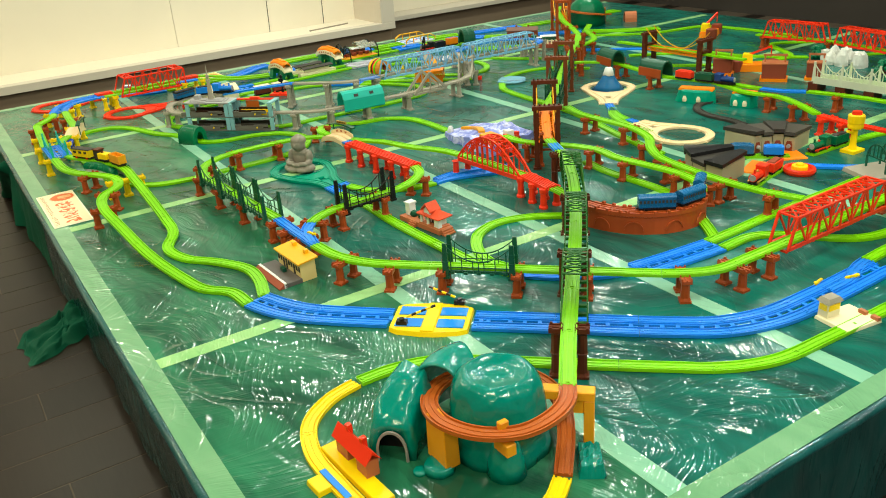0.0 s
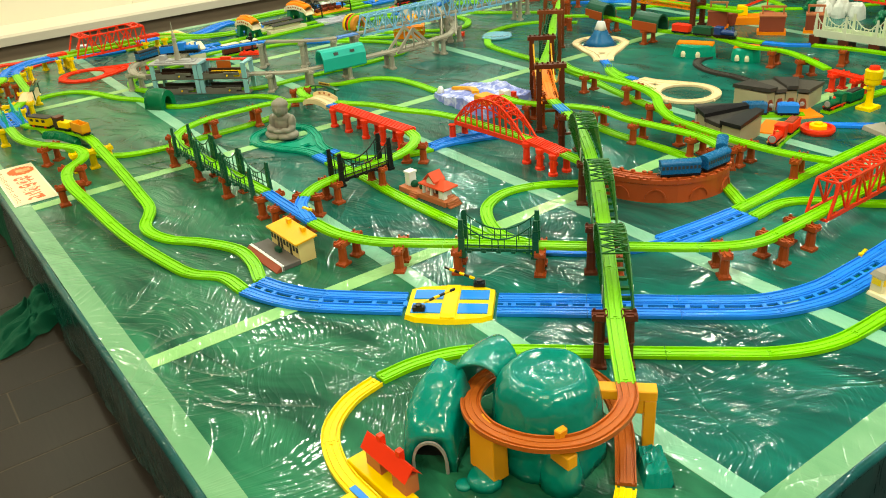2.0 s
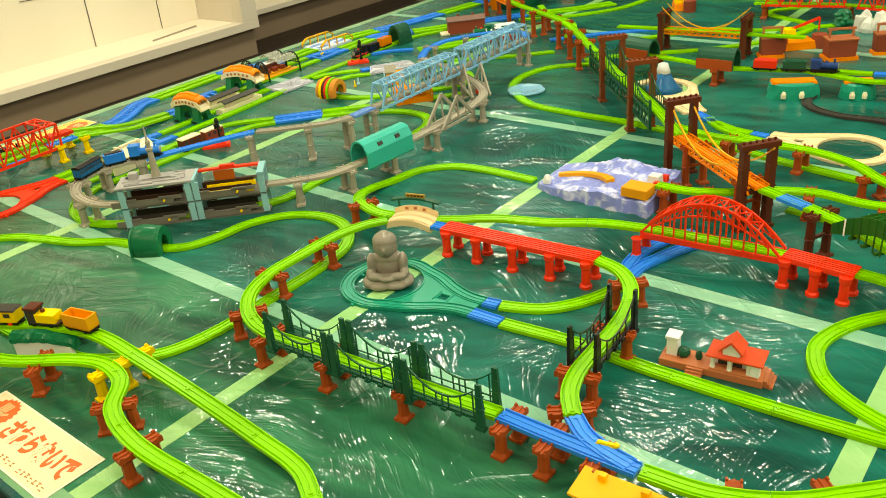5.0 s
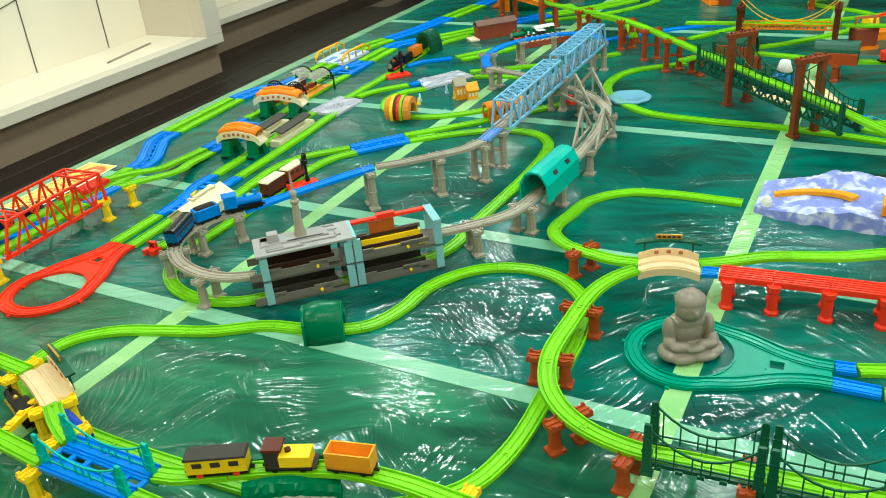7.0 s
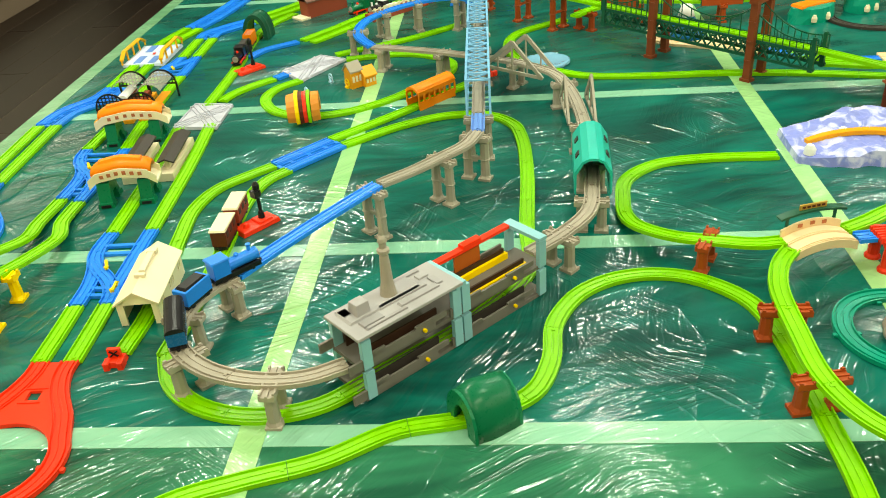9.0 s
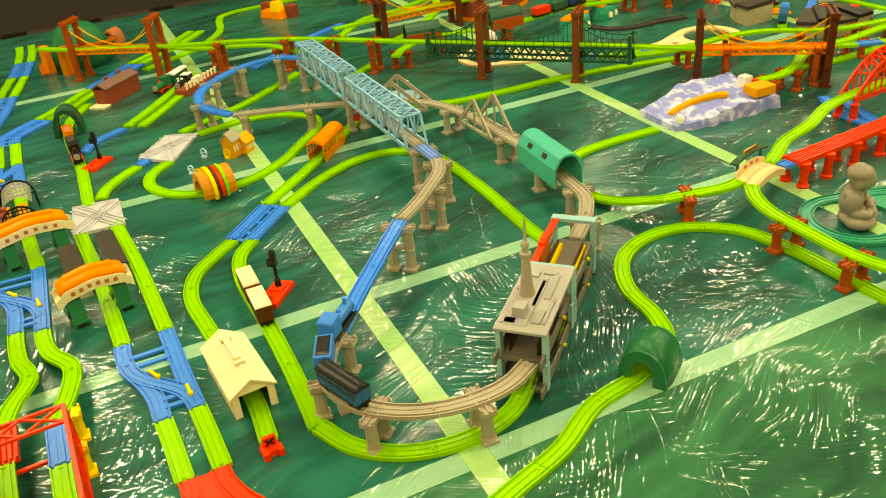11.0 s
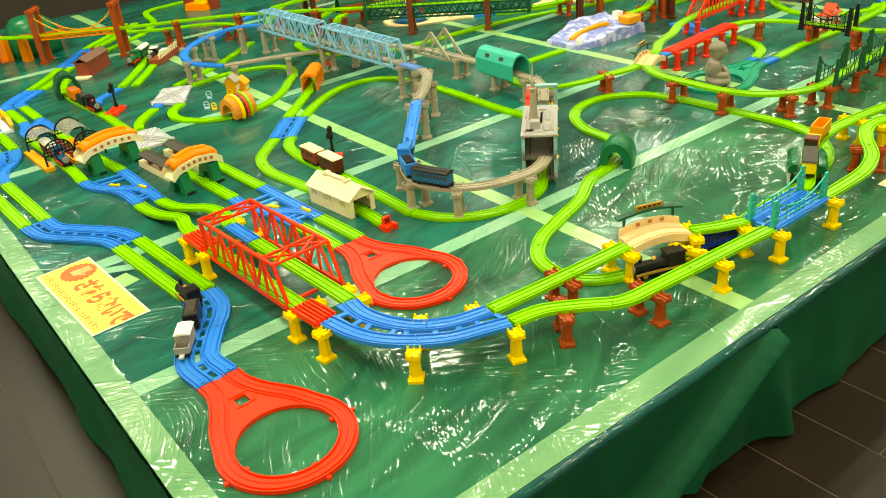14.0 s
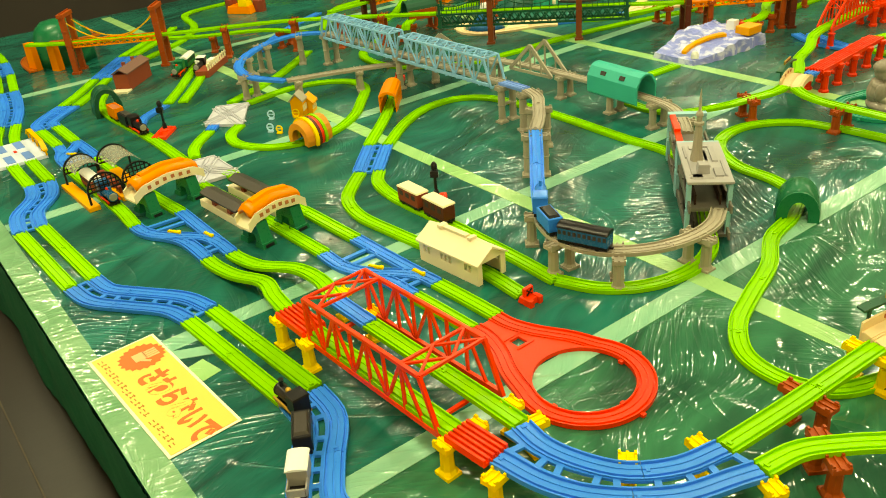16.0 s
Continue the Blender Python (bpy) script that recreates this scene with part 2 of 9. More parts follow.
CEIL = mat("ceiling_paint", (0.05, 0.047, 0.042), 0.7, 0.03, 2)

# ---- mesh helpers ----


def box(bm, c, s, m=None, taper=1.0):
    """A box of size s round c; its top is taper times as wide; m turns it."""
    vs = []
    for z in (-0.5, 0.5):
        k = taper if z > 0 else 1.0
        for x, y in ((-0.5, -0.5), (0.5, -0.5), (0.5, 0.5), (-0.5, 0.5)):
            p = Vector((c[0] + x * s[0] * k, c[1] + y * s[1] * k, c[2] + z * s[2]))
            vs.append(bm.verts.new(m @ p if m else p))
    for f in ((0, 3, 2, 1), (4, 5, 6, 7), (0, 1, 5, 4), (1, 2, 6, 5), (2, 3, 7, 6), (3, 0, 4, 7)):
        bm.faces.new([vs[i] for i in f])


def beam(bm, a, b, w, h=None):
    """A square bar from a to b."""
    a, b = Vector(a), Vector(b)
    d = b - a
    up = Vector((0, 0, 1)) if abs(d.normalized().z) < 0.99 else Vector((0, 1, 0))
    s = d.cross(up).normalized()
    u = s.cross(d).normalized()
    h = h or w
    vs = [bm.verts.new(p + s * (i * w / 2) + u * (j * h / 2)) for p in (a, b) for i, j in ((-1, -1), (1, -1), (1, 1), (-1, 1))]
    for f in ((0, 1, 2, 3), (7, 6, 5, 4), (0, 4, 5, 1), (1, 5, 6, 2), (2, 6, 7, 3), (3, 7, 4, 0)):
        bm.faces.new([vs[i] for i in f])


def lathe(bm, prof, n=12, c=(0, 0, 0), m=None):
    """Turns the profile of (radius, height) round a standing axis through c."""
    rings = []
    for r, z in prof:
        ring = []
        for k in range(n):
            a = 2 * math.pi * k / n
            p = Vector((c[0] + r * math.cos(a), c[1] + r * math.sin(a), c[2] + z))
            ring.append(bm.verts.new(m @ p if m else p))
        rings.append(ring)
    for a, b in zip(rings, rings[1:]):
        for k in range(n):
            bm.faces.new((a[k], a[(k + 1) % n], b[(k + 1) % n], b[k]))
    bm.faces.new(rings[0][::-1])
    bm.faces.new(rings[-1])


def prism(bm, prof, x0, x1, m=None):
    """A closed outline of (y, z), stretched from x0 to x1."""
    a = [bm.verts.new((m or Matrix()) @ Vector((x0, y, z))) for y, z in prof]
    b = [bm.verts.new((m or Matrix()) @ Vector((x1, y, z))) for y, z in prof]
    k = len(prof)
    for i in range(k):
        bm.faces.new((a[i], a[(i + 1) % k], b[(i + 1) % k], b[i]))
    bm.faces.new(a[::-1])
    bm.faces.new(b)


def sweep(bm, line, prof):
    """The outline of (side, height) drawn along a line of (place, side vector)."""
    rings = [[bm.verts.new(p + s * u + Vector((0, 0, v))) for u, v in prof] for p, s in line]
    k = len(prof)
    for a, b in zip(rings, rings[1:]):
        for i in range(k):
            bm.faces.new((a[i], b[i], b[(i + 1) % k], a[(i + 1) % k]))
    bm.faces.new(rings[0])
    bm.faces.new(rings[-1][::-1])


def mesh_of(bm, name, material, smooth=False, bevel=0.0):
    if bevel:
        bmesh.ops.bevel(bm, geom=bm.edges[:], offset=bevel, segments=1, affect="EDGES", clamp_overlap=True)
    bmesh.ops.recalc_face_normals(bm, faces=bm.faces[:])
    me = bpy.data.meshes.new(name)
    bm.to_mesh(me)
    bm.free()
    me.materials.append(material)
    if smooth:
        me.shade_smooth()
    return me


def part(name, bm, material, parent, label="", smooth=False, bevel=0.0):
    ob = new(name, mesh_of(bm, name, material, smooth, bevel))
    ob.parent = parent
    if label:
        ob["label"] = label
    return ob


def thing(name, m, label, category, group="", kind=""):
    ob = new(name)
    ob.matrix_basis = m
    return tagged(ob, label, category, group, kind)


def solid(name, bm, material, label, category, m=None, kind="", smooth=False, bevel=0.0, group=""):
    ob = new(name, mesh_of(bm, name, material, smooth, bevel))
    if m:
        ob.matrix_basis = m
    return tagged(ob, label, category, group, kind)


# ---- the room and the table ----
TX0, TX1, TY0, TY1 = 0.42, 5.45, 0.29, 5.13
FLOOR_Z = -0.33


def room():
    bm = bmesh.new()
    box(bm, (2.4, 2.9, FLOOR_Z - 0.0512), (13.0, 15.0, 0.1))
    fl = solid("floor", bm, GROUT, "dark brown plank floor with fine pale joints", "floor", kind="structure")
    bm = bmesh.new()
    box(bm, (2.4, 2.9, 2.4), (13.0, 15.0, 0.1))
    solid("ceiling", bm, CEIL, "plain dark ceiling", "ceiling", kind="structure")
    for nm, c, s, mt, lab in (("wall_south", (2.4, -4.3, 1.0), (13.0, 0.2, 2.7), WALLPAINT, "plain warm grey wall"), ("wall_west", (-3.9, 2.9, 1.0), (0.2, 14.2, 2.7), WALLPAINT, "plain warm grey wall"),
                              ("wall_east", (7.3, 2.9, 1.0), (0.2, 14.2, 2.7), DARKWALL, "dark brown panelled wall"), ("wall_north", (2.4, 7.9, 1.0), (13.0, 0.2, 2.7), WALLPAINT, "plain warm grey wall")):
        bm = bmesh.new()
        box(bm, c, s)
        solid(nm, bm, mt, lab, "wall", kind="structure")
    # long lit niche behind a white frame, on a low recessed plinth; a second one lies further back
    th = thing("wall_niche", pose(0, 0, 0), "bright white wall niche with a pale sill above a low brown plinth", "wall niche", kind="structure")
    x0, x1, yf, yb = -3.78, 3.95, 6.27, 6.80
    lo, hi = -0.13, -0.07
    xi = x1 - 0.14
    for nm, xa, xb, ya, yc, za, zb, mt in (
            ("plinth", x0, x1 - 0.02, yf + 0.05, yb + 0.04, FLOOR_Z - 0.0005, lo - 0.001, SKIRT), ("lip", x0, x1, yf, yf + 0.10, lo, hi, FRAMEPAINT), ("sill", x0, xi, yf + 0.1005, yb, lo, hi - 0.004, NICHE),
            ("pier", xi + 0.0005, x1, yf + 0.1005, yb + 0.04, lo, 2.30, FRAMEPAINT), ("pier_front", xi, x1, yf, yf + 0.10, hi + 0.0005, 2.30, FRAMEPAINT), ("header", x0, xi - 0.0005, yf, yb, 1.50, 2.30, FRAMEPAINT),
            ("plinth", x1 + 0.0005, 7.19, 6.68, 6.95, FLOOR_Z - 0.0005, lo - 0.001, SKIRT), ("sill", x1 + 0.0005, 7.19, 6.62, 6.95, lo, lo + 0.04, FRAMEPAINT), ("back_wall", x1 + 0.0005, 7.19, 6.90, 6.99, lo + 0.041, 2.30, NICHE), ("header", x1 + 0.0005, 7.19, 6.62, 6.899, 1.50, 2.30, FRAMEPAINT)):
        bm = bmesh.new()
        box(bm, ((xa + xb) / 2, (ya + yc) / 2, (za + zb) / 2), (xb - xa, yc - ya, zb - za))
        part(nm, bm, mt, th, bevel=0.002)
    for xa, xb in ((-3.78, -1.4), (-1.4, 0.35), (0.35, 2.1), (2.1, 3.81)):
        bm = bmesh.new()
        box(bm, ((xa + xb) / 2, yb + 0.015, 0.71), (xb - xa - 0.004, 0.03, 1.57))
        part("back_panel", bm, NICHE, th)
    bm = bmesh.new()
    box(bm, ((x0 + x1) / 2, yb + 0.05, 0.71), (x1 - x0 - 0.3, 0.02, 1.57))
    part("backing", bm, CHAR, th)
    for xa, xb, za, zb in ((2.96, 2.94, 0.62, -0.07), (3.49, 3.48, 0.62, -0.07), (2.52, 2.80, 0.32, 0.31), (2.80, 3.50, 0.31, 0.47)):
        bm = bmesh.new()
        beam(bm, (xa, yb - 0.004, za), (xb, yb - 0.004, zb), 0.004)
        part("wire", bm, CHAR, th, "thin dark wire")
    bm = bmesh.new()
    beam(bm, (3.20, 6.50, hi + 0.001), (3.62, 6.58, hi + 0.001), 0.010)
    part("stick", bm, SKIRTPALE, th, "thin grey stick on the sill")
    # planks of the floor that the table leaves in view
    w = 0.182
    pm = None
    row = 0
    y = -1.2
    while y < 7.6:
        for k in range(4):
            xa = -2.2 + k * 2.4 - 0.8 * (row % 3)
            if xa > 0.6 and xa + 2.4 < 5.3 and 0.5 < y < 4.9:
                continue
            if pm is None:
                bm = bmesh.new()
                box(bm, (0, 0, 0), (2.397, w - 0.003, 0.02))
                pm = mesh_of(bm, "plank", FLOORTILE, False, 0.0012)
            ob = new("plank", pm)
            ob.parent = fl
            ob.location = (xa + 1.2, y, FLOOR_Z - 0.010)
        y += w
        row += 1
    return fl


SEAM = 1.175


def table():
    t = thing("display_table", pose(0, 0, 0), "low display table covered in green cloth and clear plastic sheet", "table")
    bm = bmesh.new()
    box(bm, ((SEAM + TX1) / 2, (TY0 + TY1) / 2, -0.02), (TX1 - SEAM, TY1 - TY0, 0.04))
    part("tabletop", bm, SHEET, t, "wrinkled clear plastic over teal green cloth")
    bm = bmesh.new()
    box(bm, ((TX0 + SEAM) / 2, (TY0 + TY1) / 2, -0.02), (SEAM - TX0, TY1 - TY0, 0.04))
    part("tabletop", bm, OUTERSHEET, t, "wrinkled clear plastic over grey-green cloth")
    half = (TX0, 3.05)
    for a, b, material, label in (((TX0, TY0), half, SKIRTSHEET, "clear film over hanging cloth, dark tone and bluish sheen in its colour"), (half, (TX0, TY1), CLOTH, "hanging dark green cloth with a pulled fold"),
                                  ((TX0, TY1), (TX1, TY1), CLOTH, "hanging dark green cloth"), ((TX1, TY1), (TX1, TY0), CLOTH, "hanging dark green cloth"), ((TX1, TY0), (TX0, TY0), SKIRTSHEET, "clear film over hanging cloth, dark tone and bluish sheen in its colour")):
        bm = bmesh.new()
        n = 260
        d = (Vector(b) - Vector(a)).normalized()
        out = Vector((-d.y, d.x))
        rows = []
        for i in range(n + 1):
            p = Vector(a).lerp(Vector(b), i / n)
            row = []
            for k in range(19):
                f = k / 18
                w = 0.016 * f * noise.noise(Vector((p.x * 5.0, p.y * 5.0, f * 0.8))) + 0.018 * f * abs(noise.noise(Vector((p.x * 2.6, p.y * 2.6, 3 + f)))) + 0.003 * noise.noise(Vector((p.x * 22, p.y * 22, f * 5)))
                if out.x < -0.5 and p.y > 3.05:
                    # the cloth is pinned at one spot and hangs from it in a slanting fold
                    away = p.y - 3.95
                    if away > 0:
                        w += 0.052 * math.exp(-((f - away / 0.50 - 0.06) / 0.11) ** 2) - 0.012 * (1 if f < away / 0.5 else 0)
                        w += 0.022 * math.exp(-((f - away / 0.26 - 0.05) / 0.10) ** 2) * f
                    w += 0.045 * f * math.exp(-((away + 0.06 * f) / 0.045) ** 2) + 0.02 * f * math.exp(-((away + 0.30) / 0.06) ** 2)
                q = p + out * (0.003 + w)
                row.append(bm.verts.new((q.x, q.y, -0.012 + f * (FLOOR_Z + 0.020))))
            rows.append(row)
        for r, s in zip(rows, rows[1:]):
            for k in range(18):
                bm.faces.new((r[k], r[k + 1], s[k + 1], s[k]))
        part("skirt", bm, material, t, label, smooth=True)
    # the film rolled over the rim of the two open sides
    for a, b in (((TX0, TY0), (TX0, TY1)), ((TX1, TY0), (TX0, TY0))):
        d = (Vector(b) - Vector(a)).normalized()
        out = Vector((-d.y, d.x, 0))
        n = 200
        line = []
        for i in range(n + 1):
            p = Vector(a).lerp(Vector(b), i / n)
            line.append((Vector((p.x, p.y, -0.012)) + out * 0.003 * noise.noise(Vector((p.x * 4, p.y * 4, 2))), out))
        bm = bmesh.new()
        sweep(bm, line, [(0.0, 0.0125)] + [(0.004 + 0.013 * math.sin(q), 0.012 * math.cos(q)) for q in [math.pi * k / 8 for k in range(9)]] + [(0.0, -0.012)])
        part("rolled_edge", bm, ROLLSHEET, t, "dark blue-green film rolled over the table rim", smooth=True)
    return t


def tapes():
    def tape(x0, y0, x1, y1, material=TAPE):
        bm = bmesh.new()
        box(bm, ((x0 + x1) / 2, (y0 + y1) / 2, 0.0006), (x1 - x0, y1 - y0, 0.0012))
        solid("tape", bm, material, "pale green tape strip stuck on the table sheet", "tape", group="tape strips")
    w = 0.026
    for y in (1.50, 2.70, 3.94):
        tape(TX0 + 0.06, y - w, TX1 - 0.06, y + w, TAPE2)
    for x in (1.175, 1.80, 2.72, 4.1):
        for y0, y1 in ((TY0 + 0.06, 1.50 - w), (1.50 + w, 2.70 - w), (2.70 + w, 3.94 - w), (3.94 + w, TY1 - 0.06)):
            tape(x - w, y0 + 0.0005, x + w, y1 - 0.0005)
    tape(TX0, TY0, TX0 + 0.06, TY1, EDGETAPE)
    tape(TX0 + 0.06, TY0, TX1, TY0 + 0.06, EDGETAPE)
    tape(TX0 + 0.06, TY1 - 0.06, TX1, TY1, EDGETAPE)


def tape_patches():
    for x, y, turn, a, b, material in ((1.735, 4.905, 62, 0.105, 0.034, TAPE), (1.663, 4.918, 12, 0.066, 0.044, TAPE2)):
        bm = bmesh.new()
        box(bm, (0, 0, 0.0006), (a, b, 0.0012))
        solid("tape_patch", bm, material, "short torn piece of pale green tape on the table sheet", "tape", pose(x, y, 0.0002, 0, 0, turn), group="tape patches")


def cloth_heap():
    """The end of the cloth: it spills from under the skirt and lies bunched on the floor."""
    bm = bmesh.new()
    n, k2 = 60, 40
    g = {}
    for i in range(n + 1):
        for j in range(k2 + 1):
            u, v = i / n, j / k2 - 0.5
            wide = 0.13 - 0.02 * u + 0.05 * noise.noise(Vector((u * 3, 4, 0)))
            fold = abs(noise.noise(Vector((u * 2.2, v * 7.0, 1)))) + 0.5 * abs(noise.noise(Vector((u * 4.0, v * 15.0, 4))))
            edge = max(0.0, 1 - (2 * abs(v)) ** 4) * (1 - max(0.0, u - 0.86) / 0.14)
            z = (0.004 + (0.07 * (1 - u) ** 1.6 + 0.035) * (0.35 + 1.1 * fold)) * edge
            x = 0.02 - 0.235 * u + 0.03 * noise.noise(Vector((u * 3, v * 4, 9)))
            y = v * wide * 2 - 0.14 * u + 0.03 * noise.noise(Vector((u * 4, v * 3, 12)))
            g[i, j] = bm.verts.new((x, y, max(z, 0.002)))
    for i in range(n):
        for j in range(k2):
            bm.faces.new((g[i, j], g[i + 1, j], g[i + 1, j + 1], g[i, j + 1]))
    solid("crumpled_cloth", bm, CLOTH, "bunched green cloth lying on the floor by the table", "cloth", pose(0.42, 2.60, FLOOR_Z), smooth=True)


room()
table()
tapes()
tape_patches()
cloth_heap()

# ---- track ----
RAIL = [(-0.019, 0.0), (-0.019, 0.0095), (-0.0162, 0.0095), (-0.0155, 0.0046), (-0.0112, 0.0046), (-0.0104, 0.0084), (-0.0022, 0.0084), (-0.0018, 0.0068), (0.0018, 0.0068), (0.0022, 0.0084), (0.0104, 0.0084), (0.0112, 0.0046), (0.0155, 0.0046), (0.0162, 0.0095), (0.019, 0.0095), (0.019, 0.0)]


def spline(pts, step=0.02):
    """A smooth line through the points, cut at even steps: places and side vectors."""
    P = [Vector(p) for p in pts]
    P = [2 * P[0] - P[1]] + P + [2 * P[-1] - P[-2]]
    raw = []
    for i in range(1, len(P) - 2):
        a, b, c, d = P[i - 1:i + 3]
        k = [0.0]
        for u, v in ((a, b), (b, c), (c, d)):
            k.append(k[-1] + max((v - u).length, 1e-4) ** 0.5)
        for j in range(12):
            t = k[1] + (k[2] - k[1]) * j / 12
            f = lambda p, q, t0, t1: p * ((t1 - t) / (t1 - t0)) + q * ((t - t0) / (t1 - t0))
            a1, a2, a3 = f(a, b, k[0], k[1]), f(b, c, k[1], k[2]), f(c, d, k[2], k[3])
            raw.append(f(f(a1, a2, k[0], k[2]), f(a2, a3, k[1], k[3]), k[1], k[2]))
    raw.append(P[-2])
    dist = [0.0]
    for u, v in zip(raw, raw[1:]):
        dist.append(dist[-1] + (v - u).length)
    n = max(2, round(dist[-1] / step))
    out, j = [], 0
    for i in range(n + 1):
        s = dist[-1] * i / n
        while j < len(dist) - 2 and dist[j + 1] < s:
            j += 1
        w = (s - dist[j]) / max(dist[j + 1] - dist[j], 1e-6)
        out.append(raw[j].lerp(raw[j + 1], min(max(w, 0), 1)))
    line = []
    for i, p in enumerate(out):
        d = out[min(i + 1, n)] - out[max(i - 1, 0)]
        line.append((p, Vector((d.y, -d.x, 0)).normalized()))
    return line


def offset(line, by):
    return [(p + s * by, s) for p, s in line]


ROUTES = {}


def track(key, pts, material, colour, z=None, side=0.0, parent=None, piece=0.216):
    """A run of click-together rails; z gives one height to all."""
    pts = [(p[0], p[1], z if z is not None else p[2]) for p in pts]
    line = offset(spline(pts), side)
    ROUTES.setdefault(key, line)
    th = parent or thing("toy_track", pose(*line[0][0]), colour + " plastic toy railway track on the layout", "toy track", "toy tracks")
    base = th.matrix_basis.inverted()
    step = max(1, round(piece / 0.02))
    n = len(line) - 1
    cuts = list(range(0, n, step))
    if len(cuts) > 1 and n - cuts[-1] < step * 0.5:
        cuts.pop()
    cuts.append(n)
    for a, b in zip(cuts, cuts[1:]):
        seg = [(base @ p, s) for p, s in line[a:b + 1]]
        d0, d1 = (seg[1][0] - seg[0][0]).normalized(), (seg[-1][0] - seg[-2][0]).normalized()
        seg[0] = (seg[0][0] + d0 * 0.0006, seg[0][1])
        seg[-1] = (seg[-1][0] - d1 * 0.0006, seg[-1][1])
        bm = bmesh.new()
        sweep(bm, seg, RAIL)
        p, s = seg[0]
        box(bm, (0, 0, 0), (0.006, 0.009, 0.0018), Matrix.Translation(p + d0 * 0.008 + Vector((0, 0, 0.0092))) @ d0.to_track_quat("X", "Z").to_matrix().to_4x4())
        part("rail", bm, material, th)
    return th


def web(th, line_a, line_b, material, every=0.046, hole=0.012):
    """A low plate between two rails with a row of short square holes."""
    base = th.matrix_basis.inverted()
    for one, two in ((line_a, line_b), (line_b, line_a)):
        rows = []
        for p, s in one:
            q = min(two, key=lambda v: (v[0] - p).length_squared)[0]
            side = s if (q - p).dot(s) > 0 else -s
            reach = max(0.002, ((q - p).length - hole) / 2 - 0.0185)
            rows.append([base @ (p + side * d + Vector((0, 0, z))) for d, z in ((0.0186, 0.0005), (0.0186, 0.0060), (0.0185 + reach, 0.0060), (0.0185 + reach, 0.0005))])
        bm = bmesh.new()
        rows = [[bm.verts.new(v) for v in r] for r in rows]
        for ra, rb in zip(rows, rows[1:]):
            for k in range(4):
                bm.faces.new((ra[k], ra[(k + 1) % 4], rb[(k + 1) % 4], rb[k]))
        bm.faces.new(rows[0])
        bm.faces.new(rows[-1])
        part("web_strip", bm, material, th)
    n = max(2, round(0.02 * (len(line_a) - 1) / every))
    for k in range(n + 1):
        f = min(max(k / n, 0.012), 0.988)
        pa = line_a[round(f * (len(line_a) - 1))][0]
        pb = min(line_b, key=lambda v: (v[0] - pa).length_squared)[0]
        d = (pb - pa).normalized() * 0.0187
        up = Vector((0, 0, 0.0034))
        bm = bmesh.new()
        beam(bm, base @ (pa + d + up), base @ (pb - d + up), 0.011, 0.0056)
        part("cross_bar", bm, material, th)


def double(key, pts, material, colour, z=None, gap=0.060, bars=True):
    th = track(key + "_a", pts, material, colour + " double", z, gap / 2)
    track(key + "_b", pts, material, colour, z, -gap / 2, th)
    if bars:
        web(th, ROUTES[key + "_a"], ROUTES[key + "_b"], material)
    return th


# ---- piers ----
def make_pier(material, colour, h):
    th = thing("track_pier", pose(0, 0, -50), colour + " plastic pier block holding up raised track", "track pier", "track piers")
    k = 1.0
    bm = bmesh.new()
    box(bm, (0, 0, 0.0035), (0.034 * k, 0.031 * k, 0.007))
    part("base", bm, material, th)
    bm = bmesh.new()
    n = max(1, round(h / 0.066))
    prof = [(0.0175 * k, 0.0068), (0.0135 * k, 0.013)]
    for i in range(n):
        z0, z1 = 0.014 + i * (h - 0.026) / n, 0.014 + (i + 1) * (h - 0.026) / n
        prof += [(0.0130 * k, z0), (0.0118 * k, z1 - 0.006), (0.0150 * k, z1 - 0.002)]
    lathe(bm, prof, 8, m=Matrix.Rotation(math.pi / 8, 4, "Z"))
    part("column", bm, material, th)
    bm = bmesh.new()
    outline = [(-0.0145, 0), (-0.0145, 0.012), (-0.0105, 0.012), (-0.0105, 0.009), (-0.002, 0.009), (-0.002, 0.012), (0.002, 0.012), (0.002, 0.009), (0.0105, 0.009), (0.0105, 0.012), (0.0145, 0.012), (0.0145, 0)]
    prism(bm, [(y * k, h - 0.012 + z) for y, z in outline], -0.017 * k, 0.017 * k)
    part("cap", bm, material, th)
    for x in (-0.0115, 0.0115):
        for y in (-0.0125, 0.0125):
            bm = bmesh.new()
            box(bm, (x * k, y * k, h + 0.002), (0.0065 * k, 0.0040 * k, 0.0042))
            part("stud", bm, material, th)
    return th


def make_gate(material, colour, h, off):
    """Two pier columns joined by a bar under the rail."""
    th = make_pier(material, colour, h)
    for ob in list(th.children):
        twin = new(ob.name.split(".")[0], ob.data)
        twin.parent = th
        ob.location.x, twin.location.x = -off, off
    bm = bmesh.new()
    box(bm, (0, 0, h - 0.0125), (2 * off - 0.018, 0.018, 0.010))
    part("cross_bar", bm, material, th)
    if h > 0.10:
        bm = bmesh.new()
        box(bm, (0, 0, h * 0.5), (2 * off - 0.014, 0.010, 0.008))
        part("brace", bm, material, th)
    return th


PIERS = {}


def pier(material, x, y, turn, h, colour="brown", off=0.0):
    key = (material.name, round(h, 3), off)
    m = pose(x, y, 0.0, 0, 0, turn)
    if key not in PIERS:
        PIERS[key] = make_gate(material, colour, h, off) if off else make_pier(material, colour, h)
        PIERS[key].matrix_basis = m
        return PIERS[key]
    return copy_thing(PIERS[key], m)


